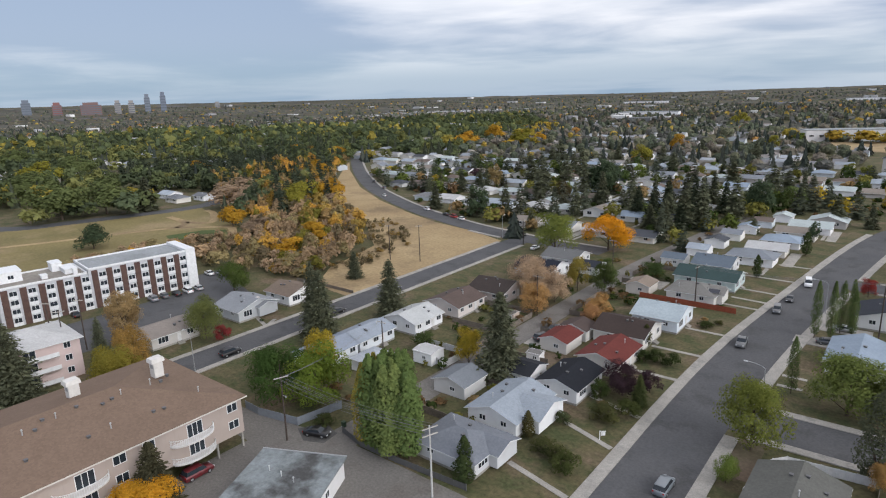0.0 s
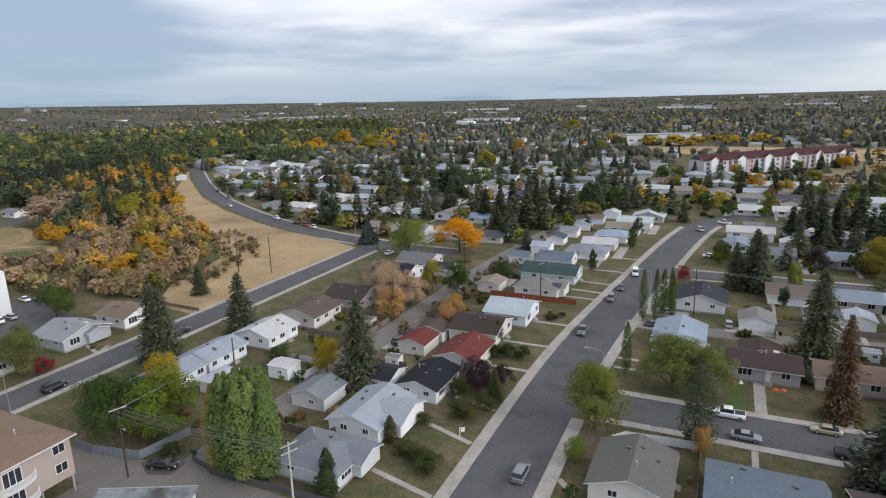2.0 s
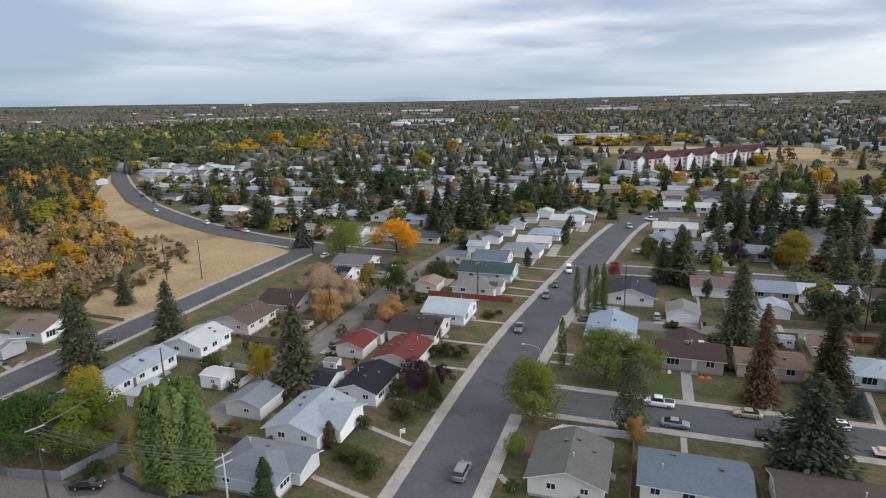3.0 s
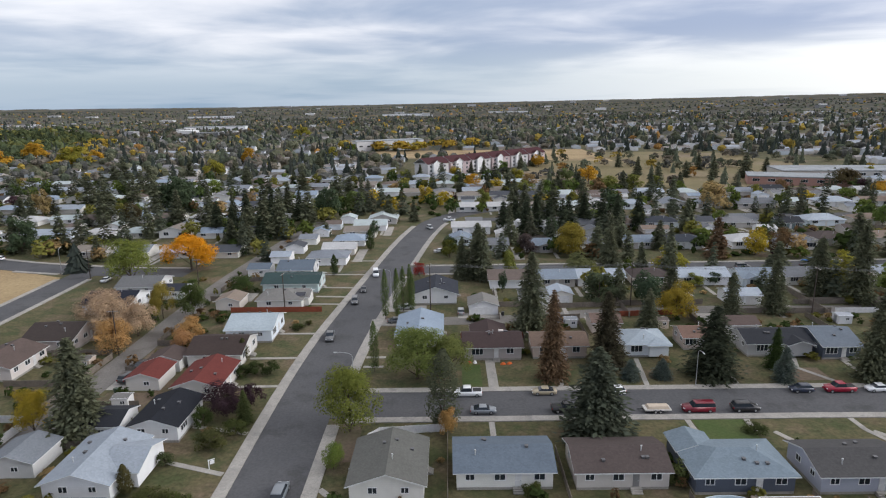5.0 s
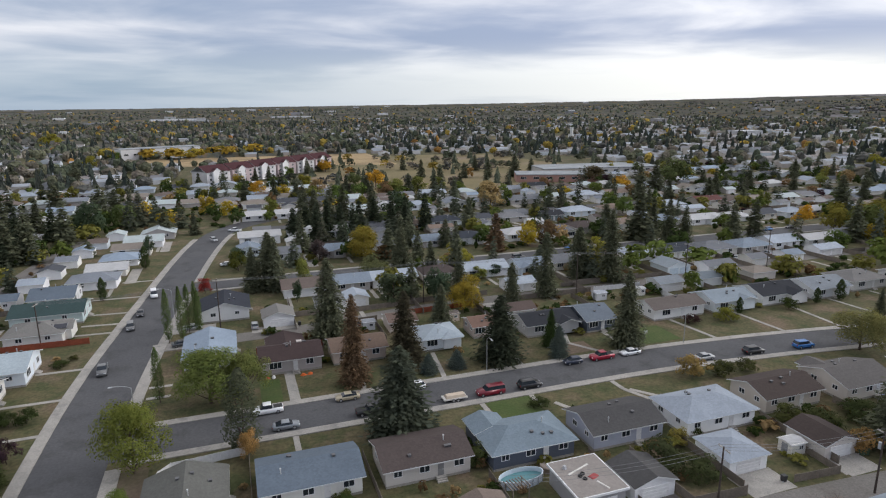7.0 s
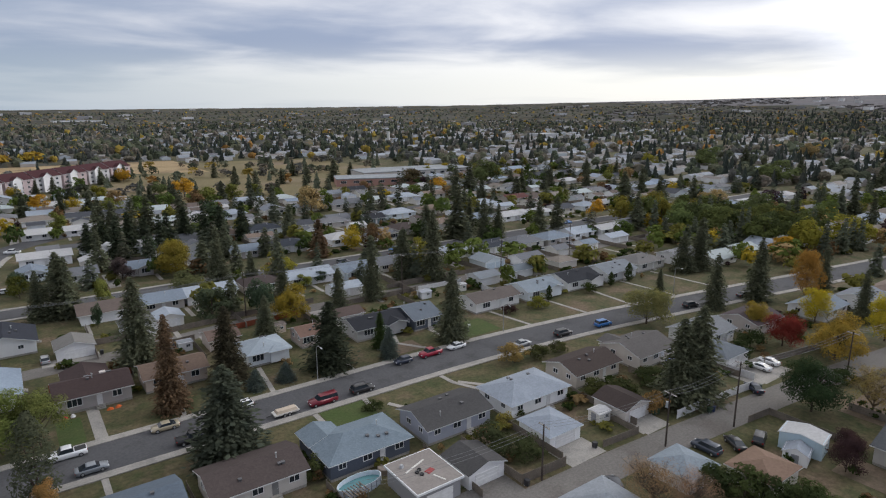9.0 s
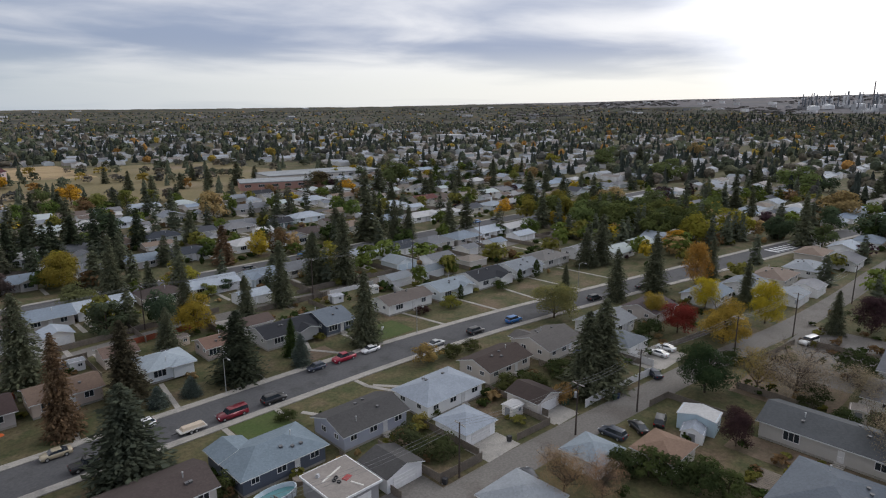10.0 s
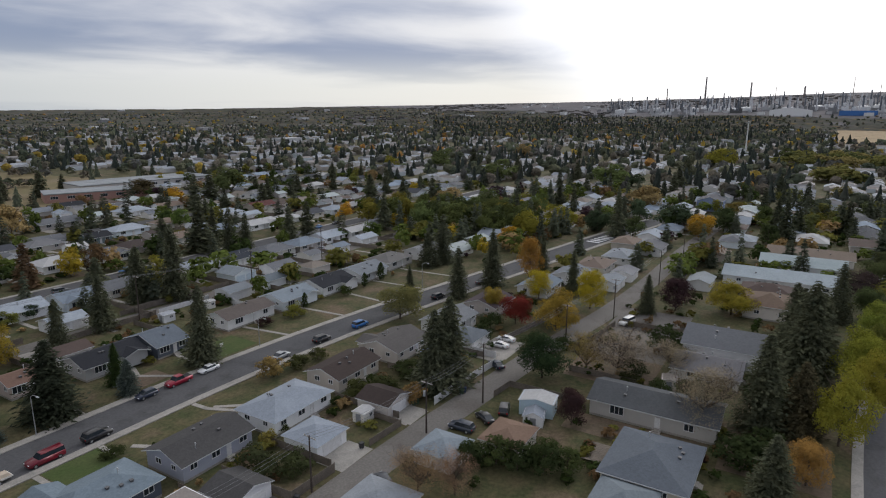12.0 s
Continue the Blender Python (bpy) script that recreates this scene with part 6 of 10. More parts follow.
for sx, sy, sh, sw in ((80.6, 43.8, 4.4, 6.0), (83.0, 36.8, 4.6, 6.0), (84.0, 32.8, 4.8, 6.0), (147.7, 28.2, 5.4, 10.0), (103.5, 6.6, 5.4, 10.0), (107.6, 3.6, 4.6, 8.0), (129.7, 30.4, 3.6, 6.0), (141.0, 22.0, 4.0, 7.0), (124.0, 17.0, 4.6, 8.0), (121.0, 24.0, 3.6, 6.0), (136.0, 48.6, 3.4, 6.0), (153.0, 58.0, 4.0, 7.0), (160.0, 60.0, 4.4, 7.0), (131.0, 68.0, 4.0, 6.0), (139.0, 70.0, 4.6, 7.0), (126.0, 4.6, 4.6, 9.0), (134.0, 5.6, 4.2, 9.0), (110.0, 70.0, 3.6, 7.0)):
    shrub(sx, sy, sh, sw, (0.034, 0.046, 0.02), "dense dark green hedge shrub in a yard")
leafy(102.2, -2.5, 7.6, 6.9, (0.30, 0.18, 0.06), "golden-tan tree beside the pavement")
for x, y, h, w, c, l in ((186, -16.5, 9.5, 9.0, (0.15, 0.155, 0.032), "yellow-green street tree over parked cars"), (170, -14.5, 10.5, 9.5, (0.14, 0.15, 0.03), "yellow-green street tree over the pavement"), (222, -14.5, 9.0, 11.0, (0.06, 0.045, 0.045), "dark purple-brown tree beside a row house"), (240, -19.0, 9.0, 12.0, (0.075, 0.08, 0.035), "dark olive tree at the street"), (203, -15.5, 8.5, 10.0, (0.06, 0.07, 0.03), "dark green tree at the street"), (262, -24.0, 8.0, 10.0, (0.07, 0.07, 0.035), "dark olive tree at the street")):
    leafy(x, y, h, w, c, l)
for x, y, h, w, c in ((328, 2, 10, 12, (0.10, 0.10, 0.04)), (296, 16, 9, 9, (0.06, 0.07, 0.03)), (372, -4, 10, 13, (0.15, 0.135, 0.05)), (470, -14, 10, 14, (0.16, 0.14, 0.055)), (396, -24, 9, 12, (0.07, 0.075, 0.035)), (345, 20, 10, 12, (0.07, 0.08, 0.03)), (316, 36, 11, 13, (0.045, 0.055, 0.024)), (330, 38, 10, 12, (0.05, 0.06, 0.026)), (290, 42, 9, 10, (0.20, 0.135, 0.04)), (283, 70, 10, 12, (0.07, 0.08, 0.034)), (425, 14, 11, 14, (0.14, 0.13, 0.045)), (440, 40, 11, 14, (0.06, 0.07, 0.03)), (360, 36, 9, 11, (0.15, 0.12, 0.04))):
    leafy(x, y, h, w, c, "leafy autumn tree between roofs near the street", True)
for x, y, h, w in ((305, 10, 20, 10), (312, 14, 18, 9), (318, 6, 17, 9), (340, -14, 16, 9), (410, 4, 17, 9), (385, 24, 15, 8), (455, 20, 17, 9)):
    fir(x, y, h, w, (0.06, 0.07, 0.052), "tall dark spruce between roofs near the street", True)
fir(193.0, -8.0, 17.0, 9.0)
fir(160.0, 2.0, 18.0, 10.0)
bare_tree(111.6, 13.6, 13.0, 13.2, (0.30, 0.25, 0.18), "nearly bare tree with pale twigs")
bare_tree(134.0, 23.3, 7.5, 11.0, (0.28, 0.235, 0.17), "nearly bare tree with pale twigs")
bare_tree(128.6, 33.6, 10.5, 17.0, (0.27, 0.22, 0.165), "broad nearly bare tree with grey twigs")
leafy(133.0, -12.4, 14.0, 9.0, (0.22, 0.20, 0.035), "yellow-green street tree")
bare_tree(72.3, 42.1, 7.1, 7.0, (0.34, 0.22, 0.15), "pinkish half-bare tree beside a garage")
leafy(101.4, 34.5, 6.8, 5.6, (0.05, 0.03, 0.032), "dark purple tree beside a shed")
bare_tree(126.5, 40.0, 9.0, 9.0, (0.27, 0.2, 0.06), "thin tree with a few yellow leaves")
bare_tree(69.0, 46.5, 8.0, 8.6, (0.30, 0.2, 0.12), "thin orange-tan tree beside the lane")
for sx, sy, sh, sw, cc, ll in ((82.7, 40.4, 4.6, 6.4, (0.05, 0.065, 0.025), "dense dark green shrub"), (88.4, 34.6, 3.4, 6.5, (0.05, 0.065, 0.025), "dense dark green shrub"), (86.4, 29.7, 3.9, 5.6, (0.05, 0.065, 0.025), "dense dark green shrub"),
                            (-38.1, 75.2, 3.4, 4.6, (0.05, 0.06, 0.022), "round dark green shrub on a front lawn"), (-43.0, 78.2, 2.4, 5.0, (0.055, 0.06, 0.025), "dark green hedge shrub"), (-40.6, 76.8, 2.4, 4.0, (0.055, 0.06, 0.025), "dark green hedge shrub"),
                            (-38.9, 93.0, 3.4, 6.6, (0.06, 0.062, 0.026), "overgrown garden shrub"), (-37.0, 97.0, 3.0, 4.4, (0.05, 0.06, 0.022), "overgrown garden shrub"), (-43.4, 99.6, 4.2, 4.0, (0.04, 0.055, 0.02), "dark green shrub by a house"),
                            (-37.6, 121.0, 3.0, 4.2, (0.035, 0.047, 0.018), "trimmed dark hedge"), (-40.4, 120.8, 3.0, 4.2, (0.035, 0.047, 0.018), "trimmed dark hedge"), (-43.0, 120.2, 2.8, 4.0, (0.035, 0.047, 0.018), "trimmed dark hedge"),
                            (-38.0, 147.5, 1.4, 4.2, (0.04, 0.05, 0.02), "low dark hedge"), (-36.0, 150.5, 1.2, 2.4, (0.05, 0.05, 0.02), "low dark shrub"), (-45.0, 87.6, 2.6, 3.0, (0.05, 0.062, 0.03), "green shrub by a white house"),
                            (60.5, 71.0, 5.0, 8.0, (0.045, 0.052, 0.026), "ivy-covered dark green thicket"), (64.0, 66.5, 4.0, 6.0, (0.05, 0.06, 0.028), "dark green thicket"), (67.5, 76.0, 3.2, 3.4, (0.2, 0.17, 0.05), "yellow-green shrub between houses"),
                            (95.0, 72.0, 3.4, 6.4, (0.05, 0.058, 0.026), "dark green back-yard shrub"), (90.0, 74.6, 3.6, 6.0, (0.06, 0.066, 0.026), "dark green back-yard shrub"), (104.0, 72.0, 3.0, 8.0, (0.04, 0.05, 0.022), "dark green back-yard shrub"),
                            (88.0, 96.0, 4.6, 7.0, (0.21, 0.15, 0.06), "golden-tan shrub beside the pavement"), (94.5, 95.0, 3.2, 6.0, (0.055, 0.06, 0.025), "dark green shrub by a front lawn"), (100.0, 94.5, 2.6, 5.0, (0.055, 0.06, 0.025), "dark green shrub by a front lawn"),
                            (94.0, 64.0, 4.0, 5.0, (0.22, 0.14, 0.06), "orange-tan shrub by the lane"), (72.0, 77.2, 1.8, 2.6, (0.04, 0.05, 0.02), "round green shrub at a wall"), (33.8, 82.0, 3.4, 4.4, (0.055, 0.065, 0.026), "green shrub between houses"),
                            (39.0, 92.0, 2.0, 3.2, (0.045, 0.055, 0.022), "dark round shrub in a front garden"), (12.0, 79.0, 2.2, 3.4, (0.05, 0.06, 0.022), "green shrub at a back wall"), (52.0, 95.6, 1.6, 4.4, (0.04, 0.05, 0.02), "dark low hedge between lawns"),
                            (134.0, 56.0, 3.0, 6.0, (0.04, 0.05, 0.022), "dark hedge by the lane"), (124.0, 30.0, 2.6, 6.0, (0.04, 0.045, 0.022), "dark back-yard shrub"), (108.5, 37.0, 4.0, 4.0, (0.05, 0.035, 0.03), "dark brown-purple shrub"),
                            (121.0, 3.0, 3.0, 9.0, (0.035, 0.045, 0.02), "dark green hedge"), (128.0, 2.0, 3.0, 8.0, (0.035, 0.045, 0.02), "dark green hedge"), (110.0, 122.0, 2.4, 5.0, (0.05, 0.03, 0.03), "dark purple shrub under a window"),
                            (-79.0, 63.0, 2.0, 4.0, (0.05, 0.06, 0.025), "weedy green shrub by a fence"), (-58.0, 100.0, 2.6, 4.0, (0.07, 0.05, 0.035), "brown shrub in a back yard"), (-70.0, 75.0, 4.0, 5.0, (0.08, 0.04, 0.035), "reddish-brown shrub in a back yard"), (-86.5, 99.5, 4.4, 6.0, (0.055, 0.072, 0.028), "round green tree-shrub in a back yard")):
    shrub(sx, sy, sh, sw, cc, ll)
thuja(-50.2, 66.0, 6.4, 2.8)
thuja(-49.0, 64.0, 4.6, 3.4)
thuja(-47.5, 80.2, 5.0, 2.4, (0.06, 0.055, 0.025))
thuja(-45.6, 128.4, 5.2, 2.6, (0.055, 0.055, 0.025))
thuja(-37.5, 196.5, 7.0, 3.0)
thuja(-30.0, 232.0, 8.0, 4.0)
thuja(126.4, 123.4, 4.6, 2.2)
thuja(162.3, 123.0, 6.0, 3.0)
thuja(153.0, 122.6, 4.6, 2.4)
for px, py, ph in ((-15.6, 121.5, 11.4), (-16.4, 153.6, 13.6), (-13.4, 154.2, 13.8), (-12.2, 160.0, 12.6), (-10.6, 163.6, 12.2), (-9.8, 159.0, 11.0)):
    leafy(px, py, ph, 2.4, (0.07, 0.085, 0.032), "slim columnar green aspen by the street", shape="column")

# ---- vehicles ----
STREET = "parked cars"
SILVER, BLACKC, WHITEC, REDC, NAVY, GREYC = (0.34, 0.35, 0.36), (0.012, 0.012, 0.014), (0.72, 0.73, 0.74), (0.25, 0.008, 0.014), (0.02, 0.028, 0.05), (0.12, 0.125, 0.13)
for kind, x, y, a, c, l in (
        ("suv", -24.6, 79.4, 90, (0.16, 0.18, 0.20), "grey compact suv driving up the street"), ("pickup", -28.6, 140.6, -85, GREYC, "grey pickup parked at the kerb"), ("suv", -26.6, 167.6, -83, GREYC, "dark grey suv parked at the kerb"),
        ("sedan", -25.6, 178.6, -83, (0.03, 0.03, 0.035), "black sedan parked at the kerb"), ("van", -23.8, 195.6, -82, WHITEC, "white van parked at the kerb"),
        ("pickup", 3.6, 110.3, 180, WHITEC, "white pickup parked at the kerb"), ("sedan", 6.3, 103.4, 0, (0.22, 0.24, 0.26), "silver-grey sedan parked at the kerb"), ("sedan", 18.5, 110.5, 180, (0.36, 0.31, 0.22), "beige older sedan parked at the kerb"),
        ("pickup", 21.6, 103.6, 0, BLACKC, "black pickup parked under a spruce"), ("hatch", 32.0, 110.4, 180, WHITEC, "white hatchback half hidden by a spruce"), ("topper", 45.3, 103.2, 180, (0.15, 0.004, 0.016), "red pickup with a canopy towing a trailer"),
        ("suv", 53.8, 103.2, 0, BLACKC, "black suv parked at the kerb"), ("hatch", 67.9, 110.3, 180, NAVY, "dark blue hatchback parked at the kerb"), ("pickup", 75.2, 110.3, 180, (0.26, 0.004, 0.024), "bright red pickup parked at the kerb"),
        ("sedan", 82.6, 110.2, 180, WHITEC, "white sedan parked at the kerb"), ("sedan", 96.2, 102.3, 0, SILVER, "silver sedan half hidden by a shrub"), ("suv", 109.0, 101.3, -4, BLACKC, "black boxy suv parked at the kerb"),
        ("suv", 122.4, 100.0, -6, (0.02, 0.13, 0.36), "bright blue suv parked at the kerb"), ("pickup", 147.2, 103.4, 172, WHITEC, "white pickup parked at the kerb"), ("suv", 154.5, 95.6, -9, BLACKC, "black car parked at the kerb"),
        ("sedan", 176.0, 92.0, -9, (0.04, 0.04, 0.05), "dark sedan parked at the kerb"),
        ("suv", -121.0, 71.5, 90, BLACKC, "black suv parked at the kerb"), ("sedan", -121.2, 104.5, 90, BLACKC, "black car parked at the kerb"), ("pickup", -121.2, 126.5, 90, BLACKC, "black pickup parked at the kerb"),
        ("sedan", -111.5, 193.0, 90, WHITEC, "white car in a driveway"), ("hatch", -168.6, 224.0, 158, WHITEC, "white hatchback parked at the kerb"), ("suv", -175.0, 226.4, 158, (0.3, 0.03, 0.03), "red suv parked at the kerb"), ("sedan", -181.4, 229.0, 158, BLACKC, "dark car parked at the kerb"),
        ("suv", -199.0, 235.6, 152, WHITEC, "white suv parked at the kerb"), ("sedan", -250.0, 258.0, 147, WHITEC, "white car on the road"), ("suv", -272.0, 281.0, 147, GREYC, "grey suv parked at the kerb"), ("suv", -300.0, 300.0, 140, BLACKC, "dark car parked at the kerb"),
        ("suv", 89.4, 50.6, 90, (0.03, 0.04, 0.06), "dark blue suv parked beside a garage"), ("sedan", 94.6, 48.6, 60, BLACKC, "black car parked behind a garage"), ("suv", 99.4, 47.0, 20, BLACKC, "black suv parked behind a shed"),
        ("topper", 161.3, 40.4, 165, (0.62, 0.62, 0.61), "white pickup with a canopy in a gravel lot"), ("pickup", 199.5, 54.2, 170, (0.3, 0.31, 0.32), "grey pickup parked on the lane"), ("sedan", 117.5, 57.6, 60, NAVY, "dark blue car in a garage driveway"),
        ("sedan", 128.6, 62.2, 90, WHITEC, "white car parked by a garage"), ("sedan", 133.0, 62.6, 90, WHITEC, "white car parked by a garage"), ("suv", 68.6, 52.6, 60, (0.02, 0.025, 0.035), "dark suv parked beside a garage"),
        ("sedan", -11.6, 161.6, 0, (0.4, 0.42, 0.44), "silver sedan in a driveway"), ("sedan", -13.4, 151.0, 10, (0.08, 0.085, 0.09), "dark grey sedan in a driveway"), ("hatch", 3.4, 157.6, 90, (0.34, 0.35, 0.36), "silver hatchback beside a garage"),
        ("hatch", 28.0, 150.0, 90, (0.26, 0.3, 0.34), "pale blue car beside a garage"), ("suv", -66.8, 119.0, 80, (0.05, 0.055, 0.06), "dark suv parked behind a garage"), ("sedan", -67.0, 125.6, 80, BLACKC, "black car parked behind a garage"),
        ("pickup", 60.5, 160.6, 150, BLACKC, "black pickup by the lane"), ("pickup", 0.6, 288.0, 155, WHITEC, "white pickup at the bend"), ("suv", -8.0, 270.0, -70, SILVER, "silver suv on the street"), ("sedan", -3.0, 226.0, 10, WHITEC, "white sedan in a driveway"),
        ("suv", -83.6, 41.4, 90, (0.12, 0.015, 0.02), "dark red car parked under the balconies"), ("sedan", -77.4, 60.0, 20, BLACKC, "black car in the gravel lane"),
        ("sedan", 119.0, 198.4, 0, BLACKC, "black car parked at the kerb"), ("suv", 97.5, 198.4, 0, GREYC, "grey car parked at the kerb"), ("suv", 123.0, 204.6, 180, (0.03, 0.14, 0.36), "blue suv in a driveway"), ("hatch", 221.0, 204.6, 180, (0.03, 0.14, 0.36), "blue car parked at the kerb"),
        ("sedan", 234.0, 204.6, 180, BLACKC, "black car parked at the kerb"), ("sedan", 170.0, 170.0, 60, SILVER, "silver car behind a garage"), ("pickup", 178.0, 168.0, 120, WHITEC, "white pickup behind a garage"), ("sedan", 186.0, 171.0, 90, (0.3, 0.32, 0.36), "grey car behind a garage")):
    car(kind, x, y, a, c, l, STREET)
for k, (x, y) in enumerate(((-177.7, 54.2), (-176.0, 81.4), (-176.0, 84.8), (-175.0, 88.2), (-174.6, 91.6), (-174.4, 95.0), (-187.0, 106.4), (-183.0, 108.4), (-178.0, 47.0), (-181.0, 62.0))):
    car(("sedan", "suv", "hatch")[k % 3], x, y, 172, (WHITEC, (0.2, 0.21, 0.23), GREYC, BLACKC, WHITEC, SILVER)[k % 6], "%s parked at the motel" % ("white car", "grey suv", "grey hatchback", "black car", "white suv", "silver hatchback")[k % 6], "cars at the motel")
for k, (x, y) in enumerate(((237.0, 21.0), (240.5, 21.5), (252.0, -22.0), (258.0, -23.0), (264.0, -24.5), (271.0, -26.0), (214.0, 20.0))):
    car(("sedan", "suv", "sedan")[k % 3], x, y, 60 if k < 2 else -10, (SILVER, GREYC, WHITEC)[k % 3], ("silver car parked by the row houses", "grey suv parked by the row houses", "white car parked by the row houses")[k % 3], "cars by the row houses")

tr = thing("utility_trailer", 37.6, 103.2, 0.05, 180, "white flatbed trailer with a loaded deck hitched to a pickup", "trailer")
me = Mesh()
me.box(-2.6, -1.0, 0.55, 2.2, 1.0, 0.8, 0, 0.03)
part("deck", me, painted((0.6, 0.58, 0.54), 0.6, 0, "trailer_paint"), tr)
me = Mesh()
me.box(-2.4, -0.85, 0.8, 1.7, 0.85, 1.25, 0, 0.25)
part("load", me, painted((0.5, 0.42, 0.33), 0.9, 0, "tan_tarp"), tr, "tan tarpaulin over the load")
me = Mesh()
me.tube((2.2, 0, 0.6), (3.4, 0, 0.5), 0.06, 0.06, 6)
part("hitch", me, BLACK, tr)
for fx in (-0.6, 0.3):
    for s in (-1, 1):
        t = part("wheel", car_meshes("sedan")["tyre"], None, tr, "", pose(fx, s * 1.02, 0.35))
        part("rim", car_meshes("sedan")["rim"], None, t)

# ---- poles, wires, lamps ----
power_pole(-137.0, 157.4, 13.0, 1, 40)
power_pole(-147.5, 153.4, 12.7, 1, 40)
power_pole(-80.4, 56.0, 12.0, 1, 70, True)
power_pole(-50.6, 58.6, 11.5, 2, 70, False, painted((0.45, 0.45, 0.44), 0.7, 0, "pale_pole"))
power_pole(-89.0, 88.8, 9.5, 1, 0, True)
power_pole(-151.5, 46.2, 14.3, 1, 30)
power_pole(-152.8, 53.4, 12.8, 1, 30)
power_pole(-147.0, 47.0, 13.0, 1, 60)
power_pole(61.6, 60.6, 9.4, 1, 85)
power_pole(85.2, 55.4, 9.9, 1, 85, transformer=True)
power_pole(100.6, 52.2, 12.4, 1, 85)
power_pole(138.0, 49.0, 10.5, 1, 85)
power_pole(163.6, 44.6, 11.4, 1, 85, transformer=True)
power_pole(205.0, 41.5, 11.4, 1, 85)
power_pole(240.0, 40.5, 11.4, 1, 85)
power_pole(-4.7, 156.4, 14.1, 1, 90)
power_pole(-44.7, 160.6, 11.1, 1, 80)
power_pole(50.0, 162.0, 12.0, 1, 90)
power_pole(95.0, 154.0, 12.5, 1, 90)
power_pole(133.0, 152.4, 12.5, 1, 90, transformer=True)
power_pole(172.0, 158.0, 12.5, 1, 90)
power_pole(-75.6, 132.0, 11.0, 1, 0)
power_pole(-75.0, 178.0, 11.0, 1, 0)
power_pole(-118.4, 196.0, 10.0, 1, 45)
street_lamp(-119.0, 61.6, 9.3, 180)
street_lamp(48.8, 113.2, 8.0, -90)
street_lamp(98.6, 111.8, 7.6, -94)
street_lamp(162.0, 106.2, 8.4, -98)
street_lamp(-18.6, 112.0, 8.6, 180, 3.0)
street_lamp(-16.6, 172.0, 8.6, 175, 3.0)
street_lamp(-132.0, 202.6, 9.0, 100)
street_lamp(-178.0, 228.6, 9.0, -110)
for ax, ay, az, bx, by, bz in ((-80.4, 56, 11.8, -50.6, 58.6, 11.3), (-80.4, 56, 10.9, -50.6, 58.6, 10.3), (-89, 88.8, 9.3, -80.4, 56, 11.5), (61.6, 60.6, 9.2, 85.2, 55.4, 9.7), (85.2, 55.4, 9.7, 100.6, 52.2, 12.2), (100.6, 52.2, 12.0, 138, 49, 10.3),
                               (138, 49, 10.3, 163.6, 44.6, 11.2), (163.6, 44.6, 11.2, 205, 41.5, 11.2), (-4.7, 156.4, 13.9, 50, 162, 11.8), (50, 162, 11.8, 95, 154, 12.3), (95, 154, 12.3, 133, 152.4, 12.3), (133, 152.4, 12.3, 172, 158, 12.3), (30, 62, 10.5, 61.6, 60.6, 9.2), (-44.7, 160.6, 10.9, -4.7, 156.4, 13.9)):
    for off in (-0.8, 0.0, 0.8):
        wire("power_wire", (ax + off * 0.15, ay + off, az + 0.1), (bx + off * 0.15, by + off, bz + 0.1), 0.9)

# ---- fences, paths, lawns ----
rnd0 = random.Random(3)
WHITEF = painted((0.66, 0.66, 0.67), 0.6, 0, "white_fence_paint")
REDF = mottled("red_fence", (0.30, 0.085, 0.045), (0.24, 0.07, 0.04), 0.6, 4.0)
fence([(-15.2, 84.0), (-14.8, 91.0), (-13.4, 94.2), (-11.8, 96.0), (-0.8, 97.0)], 1.5, WHITEF, "white painted board fence round a corner yard")
fence([(-0.2, 78.0), (-0.2, 96.4)], 1.5, FENCEWOOD, "weathered wooden fence between two yards")
fence([(-74.4, 63.2), (-68.6, 61.9), (-60.9, 61.9), (-47.5, 62.6)], 1.1, painted((0.1, 0.1, 0.1), 0.7, 0, "dark_fence"), "low dark fence with pale posts along the lane")
fence([(-96.0, 58.6), (-91.7, 58.4), (-82.8, 60.2), (-81.0, 69.0)], 1.6, painted((0.20, 0.22, 0.25), 0.8, 0, "bluegrey_fence"), "blue-grey board fence under the maples")
fence([(-59.5, 160.6), (-50.0, 160.5), (-42.0, 160.4), (-34.6, 160.3)], 1.5, REDF, "red-brown wooden board fence between yards")
fence([(-70.0, 104.0), (-70.0, 112.0)], 1.6, FENCEWOOD, "weathered wooden fence along the lane")
fence([(95.0, 59.8), (101.0, 59.6), (112.0, 58.8), (118.0, 58.2)], 1.7, WHITEF, "white board fence along the lane")
fence([(76.4, 61.2), (84.8, 60.6)], 1.4, FENCEWOOD, "low wooden fence along the lane")
fence([(84.8, 60.6), (85.0, 68.0)], 1.2, FENCEWOOD, "low wooden fence between yards")
fence([(58.4, 61.6), (67.4, 61.2)], 1.7, FENCEWOOD, "weathered wooden fence along the lane")
fence([(58.6, 61.6), (58.0, 76.0)], 1.5, FENCEWOOD, "weathered wooden fence between yards")
fence([(104.0, 51.4), (110.0, 50.8), (110.0, 36.0)], 1.4, FENCEWOOD, "wooden fence at the lane")
fence([(122.0, 66.0), (122.0, 60.0)], 1.6, WHITEF, "white fence beside a garage")
fence([(17.2, 66.0), (17.2, 90.0)], 1.4, FENCEWOOD, "wooden fence between two yards")
fence([(3.0, 139.5), (18.0, 139.5), (18.0, 150.0)], 1.5, REDF, "red-brown fence in a back yard")
fence([(210.0, 36.0), (228.0, 36.0), (246.0, 35.0)], 1.9, painted((0.06, 0.05, 0.045), 0.8, 0, "brown_fence"), "dark brown fence along the lane")
fence([(128.0, 146.0), (118.0, 146.0), (118.0, 139.0)], 1.5, WHITEF, "white fence in a back yard")
